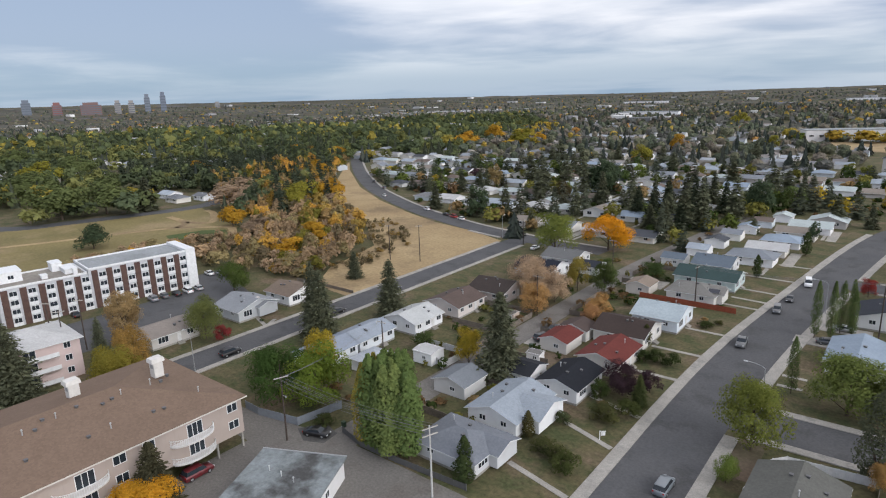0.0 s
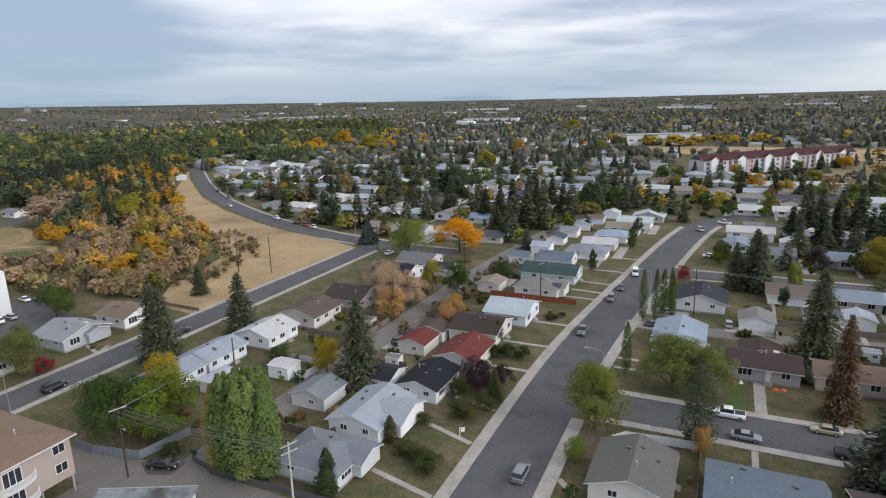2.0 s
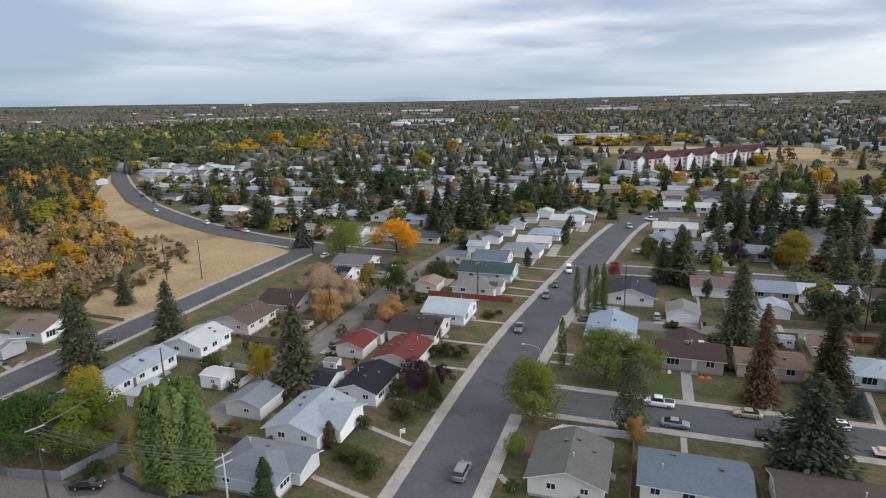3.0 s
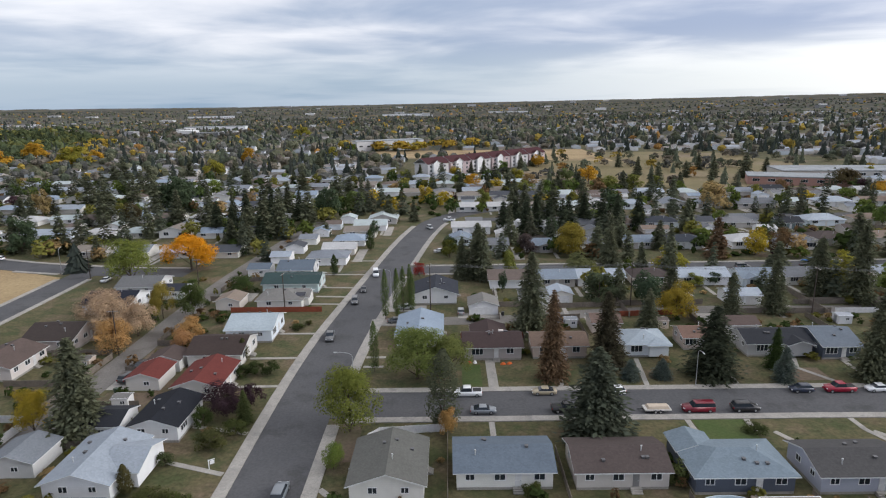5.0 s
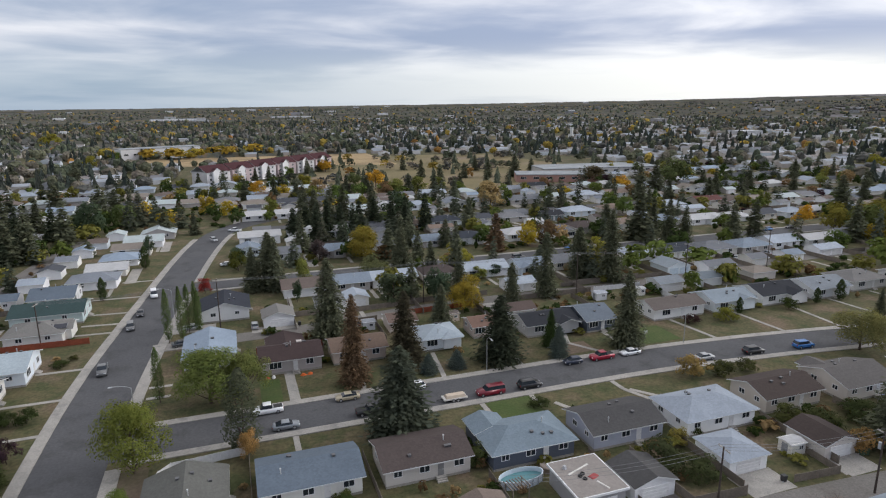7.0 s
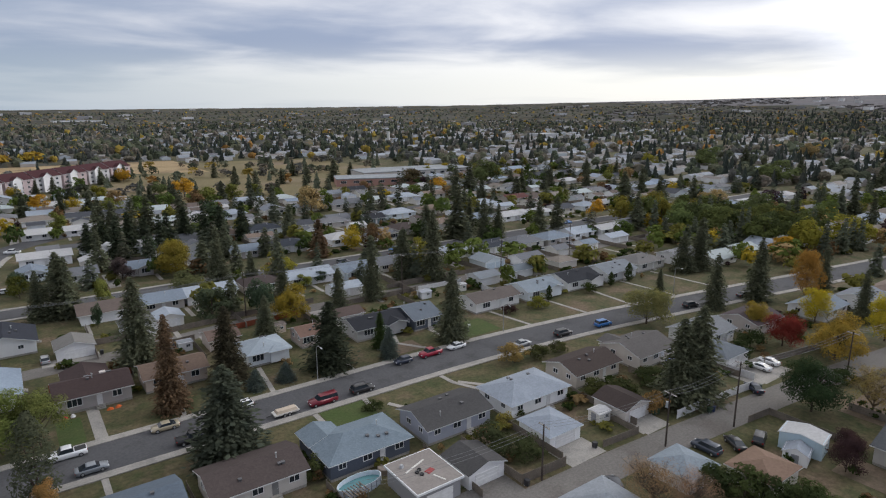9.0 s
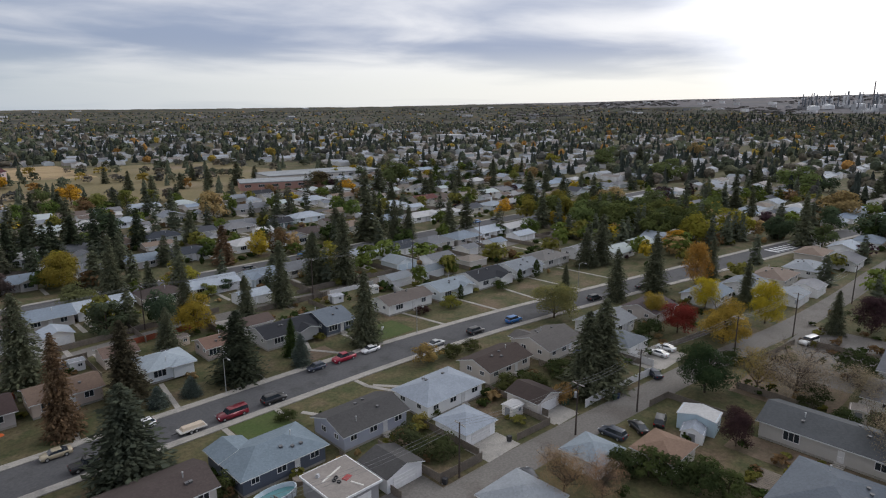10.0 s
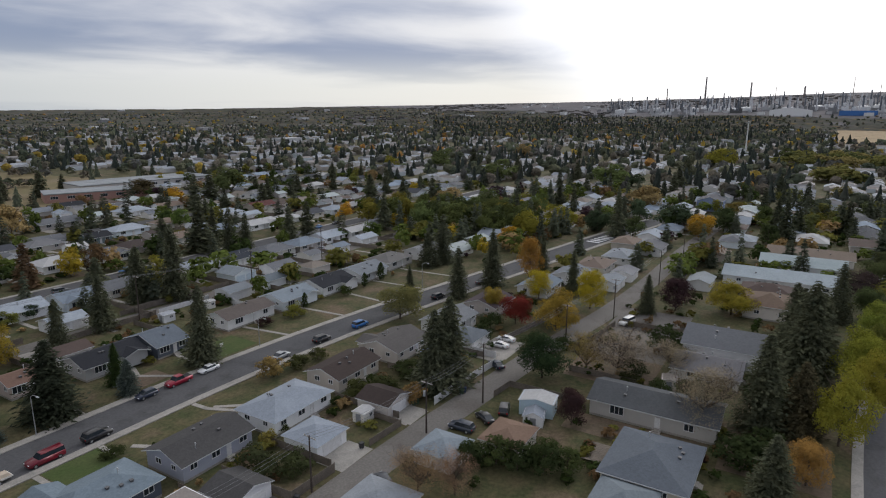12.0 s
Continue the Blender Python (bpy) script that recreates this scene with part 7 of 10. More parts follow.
fence([(-155.0, 118.0), (-147.0, 119.0), (-130.0, 118.6)], 1.0, FENCEWOOD, "low fence at the edge of the field")
fence([(-82.0, 96.0), (-76.0, 93.0), (-75.8, 99.0)], 1.6, WHITEF, "white fence in a back yard")
for x0, y0, x1, y1 in ((-45.0, 88.4, -35.0, 85.0), (-46.4, 72.4, -35.0, 69.6), (-45.4, 99.6, -35.0, 97.0), (-44.0, 115.0, -34.4, 115.2), (-44.6, 129.2, -34.0, 129.2), (-42.0, 144.2, -32.6, 144.0), (-40.0, 167.0, -30.0, 166.5), (-39.0, 174.0, -29.0, 173.0), (-38.8, 183.0, -28.6, 182.0), (-42.0, 197.5, -27.6, 196.8), (-35.0, 215.0, -25.6, 214.5),
                       (9.0, 126.8, 9.0, 113.4), (24.0, 126.6, 22.4, 113.4), (41.0, 126.6, 39.4, 113.4), (58.0, 122.0, 57.2, 113.4), (75.0, 126.0, 73.0, 121.0), (73.0, 121.0, 77.8, 113.4), (84.6, 124.6, 84.6, 119.0), (106.0, 126.0, 108.0, 111.2), (126.0, 125.0, 127.0, 109.6), (144.4, 124.0, 143.0, 107.4), (160.0, 124.6, 161.0, 105.2), (178.0, 126.0, 179.0, 102.6),
                       (7.6, 90.0, 7.6, 100.2), (42.2, 91.0, 42.2, 100.2), (52.2, 96.0, 52.6, 100.2), (59.6, 88.0, 55.4, 95.8), (74.6, 88.0, 71.0, 96.0), (71.0, 96.0, 70.8, 100.0), (79.0, 87.0, 72.0, 95.6), (-51.9 - 80, 92, -129.5, 87.4), (-137, 90, -129.5, 87.4), (-16.2, 78.0, -19.2, 81.0), (-14.0, 129.0, -18.4, 129.0), (-14.0, 124.0, -18.4, 124.0)):
    path(x0, y0, x1, y1)
pad(8.0, 113.6, 10.0, 126.6, label="concrete front walk", z=0.05)
pad(-20.0, 149.0, -6.0, 153.6, label="concrete driveway", z=0.064)
pad(-18.4, 159.6, -6.0, 164.4, label="concrete driveway")
pad(2.6, 153.8, 14.0, 157.6, label="concrete driveway in front of a garage", z=0.05)
pad(-68.5, 170.0, -57.0, 178.0, label="pale concrete parking pad behind a house")
pad(-69.0, 128.5, -56.5, 137.0, SOIL, 0.02, "bare soil yard behind a house", "yard_soil", "yard")
pad(-68.0, 100.0, -58.0, 113.0, SOIL, 0.02, "bare soil yard behind a house", "yard_soil", "yard")
pad(43.0, 90.5, 52.0, 100.0, GREENLAWN, 0.02, "bright green front lawn", "lawn", "lawn")
pad(88.0, 114.0, 100.0, 123.5, GREENLAWN, 0.02, "bright green front lawn", "lawn", "lawn")
pad(2.8, 114.0, 6.8, 124.5, GREENLAWN, 0.02, "green front lawn", "lawn", "lawn")
pad(70.0, 115.0, 77.0, 121.0, SOIL, 0.02, "bare tan front yard", "yard_soil", "yard")
pad(100.0, -6.0, 116.0, 10.0, SOIL, 0.02, "bare brown yard behind the deck", "yard_soil", "yard")
pad(100.0, 12.0, 107.0, 36.0, SOIL, 0.02, "bare brown back yard", "yard_soil", "yard")
pad(122.0, 26.0, 142.0, 44.0, SOIL, 0.02, "bare brown back yard", "yard_soil", "yard")
pad(138.0, 26.0, 176.0, 44.5, GRAVEL, 0.022, "bare gravel lot beside the lane", "yard_gravel", "yard")
pad(-20.8, 88.0, -15.2, 99.8, SOIL, 0.02, "bare brown verge at the corner", "yard_soil", "yard")

for x in (34.2, 51.6, 68.2, 87.0, 104.6, 121.0):
    fence([(x, 62.6), (x, 78.0)], 1.4, FENCEWOOD, "weathered wooden fence between two back yards", 5.0)
for x in (18.0, 33.0, 50.5, 62.5, 92.0, 118.2, 135.2, 152.6, 170.0):
    fence([(x, 137.5), (x, 152.0)], 1.4, FENCEWOOD if x != 118.2 else WHITEF, "wooden fence between two back yards", 5.0)
for y in (76.6, 92.6, 106.8, 122.2, 137.2, 171.0, 190.4):
    fence([(-69.0, y), (-58.6, y)], 1.5, FENCEWOOD, "weathered wooden fence between two back yards", 5.2)
for y in (101.6, 116.2, 132.0, 154.0):
    fence([(-91.0, y), (-77.0, y)], 1.5, WHITEF if y < 110 else FENCEWOOD, "wooden fence between two back yards", 4.7)
for x, y in ((160.0, 26.0), (124.0, 27.0)):
    fence([(x, y), (x, y + 16)], 1.5, FENCEWOOD, "wooden fence between two back yards", 5.2)


for pts, m in (([(19.0, 150.6), (34.0, 152.0)], FENCEWOOD), ([(43.0, 153.4), (62.0, 154.6)], REDF), ([(75.0, 154.6), (100.0, 154.2)], FENCEWOOD), ([(101.0, 154.0), (117.0, 153.6)], WHITEF), ([(29.0, 160.6), (48.0, 161.8)], FENCEWOOD), ([(94.0, 161.4), (131.0, 161.0)], FENCEWOOD), ([(-69.2, 138.0), (-69.0, 153.0)], FENCEWOOD), ([(-68.8, 179.0), (-67.6, 194.0)], FENCEWOOD), ([(-76.4, 100.0), (-76.0, 130.0)], FENCEWOOD), ([(20.0, 61.6), (28.0, 61.8)], FENCEWOOD), ([(132.0, 63.0), (165.0, 58.0)], FENCEWOOD), ([(142.0, 44.6), (158.0, 42.6)], FENCEWOOD)):
    fence(pts, 1.5, m, "wooden board fence along the back lane", 3.0)
for x, y, w, l, t, wc, rc, s in ((30.6, 147.0, 3.0, 2.6, 0, (0.62, 0.62, 0.62), (0.2, 0.2, 0.21), "small white garden shed in a back yard"), (52.6, 145.6, 3.2, 2.8, 6, (0.45, 0.36, 0.28), (0.14, 0.12, 0.11), "brown wooden garden shed in a back yard"), (98.6, 147.4, 3.4, 2.8, 0, (0.55, 0.56, 0.58), (0.25, 0.26, 0.28), "grey garden shed in a back yard"), (112.0, 147.0, 2.6, 2.4, -8, (0.62, 0.6, 0.55), (0.3, 0.3, 0.3), "cream garden shed in a back yard"), (-62.0, 107.6, 3.0, 2.6, 3, (0.6, 0.6, 0.6), (0.16, 0.15, 0.15), "white garden shed behind a house"), (-79.6, 126.0, 3.0, 2.8, 0, (0.42, 0.33, 0.26), (0.13, 0.12, 0.11), "brown garden shed behind a house"), (24.0, 71.0, 2.8, 2.6, 0, (0.58, 0.57, 0.55), (0.22, 0.22, 0.23), "pale garden shed in a back yard"), (138.4, 76.0, 3.0, 2.6, 5, (0.6, 0.6, 0.6), (0.2, 0.21, 0.22), "white garden shed in a back yard"), (127.0, 22.6, 3.2, 2.8, 10, (0.5, 0.45, 0.4), (0.2, 0.18, 0.16), "tan garden shed in a back yard")):
    shed(x, y, w, l, 2.1, t, wc, rc, s)
for x0, y0, x1, y1 in ((35.4, 149.0, 41.6, 153.6), (65.0, 146.0, 73.6, 155.0), (119.4, 153.0, 127.0, 154.4), (83.8, 159.6, 92.6, 161.0), (20.4, 158.0, 27.6, 163.0), (29.4, 60.6, 35.6, 64.5), (12.4, 61.0, 18.0, 66.0), (68.6, 60.4, 75.4, 65.6), (51.2, 60.8, 57.6, 65.0), (86.0, 59.4, 92.2, 64.0), (122.4, 57.6, 130.6, 66.2), (-69.2, 114.4, -64.6, 121.2), (-69.2, 123.0, -64.4, 128.2), (-69.0, 96.0, -64.0, 102.2)):
    pad(x0, y0, x1, y1, z=0.041, label="pale concrete pad before a garage door")


def bin_at(x, y, c, l):
    b = thing("waste_bin", x, y, 0.03, (x * 37) % 90, l, "bin", "waste bins")
    me = Mesh()
    me.box(-0.28, -0.32, 0.08, 0.28, 0.32, 1.0, 0, -0.05)
    part("body", me, painted(c, 0.5, 0, "bin_plastic"), b)
    me = Mesh()
    me.box(-0.36, -0.42, 1.0, 0.36, 0.4, 1.08, 0, 0.03)
    part("lid", me, painted(shade(c, 0.8), 0.5, 0, "bin_plastic"), b)
    for s in (-1, 1):
        part("wheel", car_meshes("sedan")["rim"], None, b, "", pose(s * 0.25, 0.3, 0.12) @ Matrix.Diagonal((0.5, 0.5, 0.5, 1)))


for x, y in ((75.2, 62.0), (92.8, 63.2), (93.6, 63.0), (58.8, 60.9), (17.6, 62.4), (101.8, 57.6), (102.8, 57.5), (118.8, 57.2), (-66.2, 113.0), (-66.4, 129.8), (-75.6, 64.6), (14.4, 155.4), (63.8, 147.6), (129.0, 154.0)):
    bin_at(x, y, rnd0.choice(((0.03, 0.03, 0.035), (0.03, 0.05, 0.12), (0.04, 0.07, 0.04))), "dark plastic waste bin beside a garage")
camper = thing("camper_trailer", 233.0, 164.5, 0, 20, "white camper trailer parked in a back yard", "trailer")
me = Mesh()
edge = [(-3.2, 0.5), (3.0, 0.5), (3.3, 1.2), (3.0, 2.9), (-2.9, 2.9), (-3.4, 1.6)]
me.solid([(x, -1.2, z) for x, z in edge], [(x, 1.2, z) for x, z in edge])
part("body", me, WHITE, camper)
me = Mesh()
me.box(-1.6, -1.23, 1.5, 0.6, -1.2, 2.2)
part("window", me, GLASS, camper)
for s in (-1, 1):
    part("wheel", car_meshes("sedan")["tyre"], None, camper, "", pose(0.2, s * 1.1, 0.35))
dish = thing("satellite_dish", 30.2, 260.0, 0, -5, "large white satellite dish on a post", "satellite dish")
me = Mesh()
me.tube((0, 0, 0), (0, 0, 4.2), 0.1, 0.08, 8)
part("post", me, GREYPOLE, dish)
me = Mesh()
n0 = 20
for k in range(4):
    q0, q1 = 1.55 * k / 4, 1.55 * (k + 1) / 4
    for i in range(n0):
        a, b = i * math.tau / n0, (i + 1) * math.tau / n0
        me.face([(q * math.cos(w), -0.6 + 0.25 * q * q, 4.4 + q * math.sin(w)) for q, w in ((q0, a), (q1, a), (q1, b), (q0, b))])
part("reflector", me, painted((0.8, 0.8, 0.8), 0.5, 0, "dish_paint"), dish, "white round reflector")
for k, (x, y, c, l) in enumerate(((11.8, 124.6, (0.6, 0.12, 0.02), "bright orange garden heap on a front lawn"), (13.2, 124.8, (0.6, 0.12, 0.02), "bright orange garden heap on a front lawn"), (4.6, 125.6, (0.5, 0.03, 0.03), "red garden ornament under a window"), (5.8, 125.6, (0.7, 0.7, 0.7), "white garden ornament under a window"))):
    o = thing("garden_ornament", x, y, 0, 30 * k, l, "ornament")
    me = Mesh()
    me.solid([(0.7 * math.cos(i * 0.785), 0.45 * math.sin(i * 0.785), 0) for i in range(8)], [(0.3 * math.cos(i * 0.785), 0.2 * math.sin(i * 0.785), 0.4) for i in range(8)])
    part("body", me, painted(c, 0.7, 0, "ornament_paint"), o)
tent = thing("canopy_tent", 114.5, 74.0, 0, 0, "blue and white canopy tent in a back yard", "tent")
me = Mesh()
me.solid([(-1.8, -1.4, 1.7), (1.8, -1.4, 1.7), (1.8, 1.4, 1.7), (-1.8, 1.4, 1.7)], [(-0.4, -0.2, 2.5), (0.4, -0.2, 2.5), (0.4, 0.2, 2.5), (-0.4, 0.2, 2.5)])
part("canopy", me, painted((0.35, 0.42, 0.75), 0.5, 0, "tent_cloth"), tent)
for sx in (-1.7, 1.7):
    for sy in (-1.3, 1.3):
        me = Mesh()
        me.tube((sx, sy, 0), (sx, sy, 1.75), 0.03, 0.03, 6)
        part("leg", me, GREYPOLE, tent)

# white signs on the lawns
for x, y, a in ((-37.6, 86.4, 40), (92.0, 117.8, 10)):
    s = thing("yard_sign", x, y, 0, a, "small white sign post on a front lawn", "sign")
    me = Mesh()
    me.box(-0.05, -0.05, -0.1, 0.05, 0.05, 1.7)
    part("post", me, WHITE, s)
    me = Mesh()
    me.box(-0.05, -0.03, 1.5, 1.0, 0.03, 1.62)
    part("arm", me, WHITE, s)
    me = Mesh()
    me.box(0.2, -0.025, 0.8, 0.9, 0.025, 1.4)
    part("board", me, WHITE, s)
pool = thing("swimming_pool", 38.2, 75.2, 0, 3, "oval above-ground pool with a white wall and teal cover", "pool")
oval = [(3.7 * math.cos(i * math.tau / 28), 1.75 * math.sin(i * math.tau / 28)) for i in range(28)]
me = Mesh()
for (ax, ay), (bx, by) in zip(oval, oval[1:] + oval[:1]):
    me.face([(ax, ay, -0.1), (bx, by, -0.1), (bx, by, 1.3), (ax, ay, 1.3)])
    me.face([(bx * 0.97, by * 0.95, 0.2), (ax * 0.97, ay * 0.95, 0.2), (ax * 0.97, ay * 0.95, 1.3), (bx * 0.97, by * 0.95, 1.3)])
    me.face([(ax, ay, 1.3), (bx, by, 1.3), (bx * 0.97, by * 0.95, 1.3), (ax * 0.97, ay * 0.95, 1.3)])
part("pool_wall", me, painted((0.62, 0.68, 0.74), 0.4, 0, "pool_wall_paint"), pool, "white and pale blue pool wall")
me = Mesh()
me.face([(x * 0.97, y * 0.95, 0.55) for x, y in oval])
part("cover", me, painted((0.10, 0.24, 0.26), 0.35, 0, "pool_cover"), pool, "teal pool cover")
for k in range(7):
    me = Mesh()
    x = -3.0 + k
    me.box(x - 0.05, -1.85 * math.sqrt(max(0.05, 1 - (x / 3.75) ** 2)) - 0.08, 0, x + 0.05, -1.85 * math.sqrt(max(0.05, 1 - (x / 3.75) ** 2)), 1.3)
    part("post", me, painted((0.25, 0.28, 0.32), 0.5, 0, "pool_post"), pool)
tub = thing("hot_tub", 43.4, 76.6, 0, 0, "round tan hot tub with a brown cover", "hot tub")
me = Mesh()
me.tube((0, 0, 0), (0, 0, 0.85), 1.15, 1.15, 20)
part("body", me, painted((0.20, 0.155, 0.12), 0.7, 0, "tub_wood"), tub)
me = Mesh()
me.tube((0, 0, 0.85), (0, 0, 0.98), 1.2, 1.1, 20)
part("cover", me, painted((0.24, 0.20, 0.17), 0.7, 0, "tub_cover"), tub, "brown padded cover")
per = thing("pergola", 36.0, 72.0, 0, 8, "small weathered wooden pergola beside the pool", "pergola")
for sx in (-1.4, 1.4):
    for sy in (-1.0, 1.0):
        me = Mesh()
        me.box(sx - 0.07, sy - 0.07, 0, sx + 0.07, sy + 0.07, 2.2)
        part("post", me, FENCEWOOD, per)
for k in range(7):
    me = Mesh()
    me.box(-1.6 + 0.5 * k, -1.3, 2.2, -1.48 + 0.5 * k, 1.3, 2.34)
    part("slat", me, FENCEWOOD, per)
deck = thing("deck", 93.5, 27.0, 0, 0, "wooden back deck with railings", "deck")
for k in range(12):
    me = Mesh()
    me.box(-3.0 + k * 0.5, -2.0, 0.8, -2.56 + k * 0.5, 2.0, 0.86)
    part("plank", me, FENCEWOOD, deck)

# ---- the rest of the district: houses and trees further off ----
rnd = random.Random(21)
WALLS = ((0.74, 0.74, 0.76), (0.62, 0.60, 0.56), (0.76, 0.76, 0.78), (0.60, 0.57, 0.52), (0.60, 0.66, 0.72), (0.40, 0.37, 0.35), (0.72, 0.71, 0.68))
ROOFS = ((0.175, 0.188, 0.208), (0.225, 0.25, 0.28), (0.27, 0.30, 0.34), (0.15, 0.12, 0.105), (0.20, 0.17, 0.15), (0.085, 0.09, 0.102), (0.20, 0.235, 0.28), (0.31, 0.34, 0.37), (0.165, 0.165, 0.17))
WORDS = ("white", "cream", "white", "tan", "pale blue", "brown", "beige")
RWORDS = ("grey", "light grey", "pale grey", "brown", "tan-brown", "charcoal", "blue-grey", "very pale", "grey-brown")


def simple_house(x, y, w, d, roof, turn=0):
    i, j = rnd.randrange(7), rnd.randrange(9)
    h = thing("house", x, y, 0, turn, "%s bungalow with a %s roof among trees" % (WORDS[i], RWORDS[j]), "house", "district houses")
    eave = rnd.choice((2.5, 2.6, 2.7, 2.9))
    part("wall", wall_mesh(roof, w, d, -0.1, eave, 0.33), siding(WALLS[i]), h)
    part("roof", roof_mesh(roof, w, d, eave, 0.33, 0.75), [shingle(ROOFS[j]), WHITE], h)
    if y > 335 or x > 330 or x < -200:
        return h
    add_window(h, -w * 0.25, -d / 2, 1.2, 0, 2.0, 1.3, 2)
    add_window(h, w * 0.25, -d / 2, 1.2, 0, 1.4, 1.1, 2)
    return h


def a_x(y):
    """The main street's middle line at y."""
    return float(np.interp(y, [p[1] for p in ROAD_A[:52]], [p[0] for p in ROAD_A[:52]]))


def f_y(x):
    """The hill road's middle line at x."""
    q = sorted(ROAD_F)
    return float(np.interp(x, [p[0] for p in q], [p[1] for p in q]))


spots = []


def row(xs, y, jitter=1.0):
    for x in xs:
        spots.append((x + rnd.uniform(-jitter, jitter), y + rnd.uniform(-jitter, jitter)))


row([20], 184)
row([254 + 17 * k for k in range(9)], 184)
row([226 + 17 * k for k in range(11)], 230)
row([108, 126] + [262 + 17 * k for k in range(9)], 267)
row([10 + 17 * k for k in range(6)] + [116, 134, 176] + [238 + 17 * k for k in range(10)], 316)
row([-4 + 17 * k for k in range(6)] + [98] + [136 + 17 * k for k in range(3)] + [205 + 17 * k for k in range(12)], 355)
row([20 + 17 * k for k in range(3)] + [280 + 17 * k for k in range(8)], 402)
row([210 + 17 * k for k in range(11)], 120, 2)
row([290 + 17 * k for k in range(7)], 105, 2)
row([318 + 17 * k for k in range(6)], 10, 2)
row([316, 333, 350] + [402 + 17 * k for k in range(3)], 55, 2)
row([318 + 17 * k for k in range(6)], 30, 2)
row([300 + 17 * k for k in range(7)], -20, 2)
row([310 + 17 * k for k in range(6)], 150, 2)
row([286 + 17 * k for k in range(7)], -62, 2)
row([340 + 17 * k for k in range(4)], 78, 2)
row([395 + 17 * k for k in range(3)], 128, 2)
for k in range(6):
    y = 214 + 14.5 * k
    spots.append((a_x(y) - 24.5, y))
for yy in (228, 262, 296, 330, 366, 400, 436):
    for k in range(22):
        x = -84 - 17 * k
        if yy > f_y(x) + 17 and x > -400:
            spots.append((x, yy + rnd.uniform(-2, 2)))
for yy in (372, 408, 444):
    for k in range(8):
        spots.append((-70 + 17 * k, yy))
spots = [p for p in spots if abs(p[0] - a_x(min(max(p[1], 0), 287))) > 14 or p[1] > 300]
for x, y in spots:
    simple_house(x, y, rnd.uniform(11, 14), rnd.uniform(8.5, 10), rnd.choice(("gx", "gx", "gx", "hip", "hip", "gy")))


def block_house(x, y, w, d, roof, wall, top, words, wing=None, eave=2.8):
    """A bungalow of the next blocks: y is its wall that faces south, words its colours; wing is a gable on that side: offset, width, depth."""
    spots.append((x, y + d / 2))
    h = thing("house", x, y + d / 2, 0, 0, "%s on a street" % words, "house", "district houses")
    part("wall", wall_mesh(roof, w, d, -0.1, eave, 0.36), siding(wall), h)
    part("roof", roof_mesh(roof, w, d, eave, 0.36, 0.65), [shingle(top), WHITE], h)
    marks = [(-0.3, 2.2, 1.4, 3), (0.28, 1.5, 1.2, 2)]
    if wing:
        u, ww, dd = wing
        part("wing_wall", wall_mesh("gy", ww, dd + 2.4, -0.1, eave, 0.36), siding(wall), h, "", pose(u, -d / 2 - dd / 2 + 1.2, 0))
        part("wing_roof", roof_mesh("gy", ww, dd + 2.4, eave + 0.02, 0.36, 0.55), [shingle(top), WHITE], h, "", pose(u, -d / 2 - dd / 2 + 1.2, 0))
        add_window(h, u, -d / 2 - dd, 1.1, 0, min(3.6, ww * 0.6), 1.5, 3)
        marks = [q for q in marks if abs(q[0] * w - u) > ww / 2 + 0.8]
    for f, ww, hh, n in marks:
        add_window(h, f * w, -d / 2, 1.2, 0, ww, hh, n)
    if not wing or abs(wing[0]) > wing[1] / 2 + 0.6:
        add_door(h, 0.0, -d / 2, 0.15, 0)
    part("roof_vent", vent_mesh("pipe"), None, h, "", pose(w * 0.1, -d * 0.2, eave + 0.16 + d * 0.3 * 0.36 if roof != "gy" else eave + 0.16 + (w / 2 - w * 0.1) * 0.36))
    return h


LGREY, MGREY, SLATE, BLUEG, BROWNR, TANR, DARKR, PALE = (0.25, 0.275, 0.305), (0.15, 0.155, 0.165), (0.062, 0.07, 0.086), (0.17, 0.20, 0.235), (0.105, 0.08, 0.07), (0.20, 0.155, 0.125), (0.05, 0.052, 0.056), (0.33, 0.355, 0.38)
WW, CREAM, BUFF, SKYW, TAUPE = (0.74, 0.75, 0.77), (0.62, 0.60, 0.55), (0.46, 0.41, 0.35), (0.58, 0.65, 0.71), (0.36, 0.33, 0.31)
# south side of the north street
block_house(33, 180, 11, 9, "gx", TAUPE, BLUEG, "taupe bungalow with a blue-grey roof")
block_house(46.5, 180.5, 14, 8.5, "gx", WW, LGREY, "white bungalow with a pale grey roof")
block_house(62, 180.5, 11.5, 8.5, "hip", BUFF, BROWNR, "buff bungalow with a brown roof")
block_house(77, 180, 15.5, 9, "gx", WW, LGREY, "long white bungalow with a light grey roof")
block_house(93, 178, 10, 9.5, "gx", SKYW, BLUEG, "pale blue bungalow with a blue-grey roof", (-2, 5, 1.5))
block_house(107.5, 179, 12, 9, "gx", CREAM, MGREY, "cream bungalow with a grey roof")
block_house(121, 180, 11.5, 9, "gx", BUFF, TANR, "buff bungalow with a tan roof")
block_house(136, 180, 12, 9, "hip", WW, LGREY, "white bungalow with a very pale roof")
block_house(151.5, 178, 13, 10, "gx", WW, SLATE, "white bungalow with a dark slate roof")
block_house(168.5, 175.5, 15, 10.5, "hip", CREAM, MGREY, "cream bungalow with a grey hip roof")
block_house(184.5, 174.5, 14, 10.5, "hip", TAUPE, BLUEG, "taupe bungalow with a grey-blue hip roof")
block_house(200.5, 176, 13, 9.5, "gx", WW, LGREY, "white bungalow with a pale roof")
block_house(219, 175, 17, 8, "gx", WW, PALE, "white bungalow with a nearly white roof")
block_house(237, 177, 13, 9, "gx", CREAM, MGREY, "cream bungalow with a grey roof")
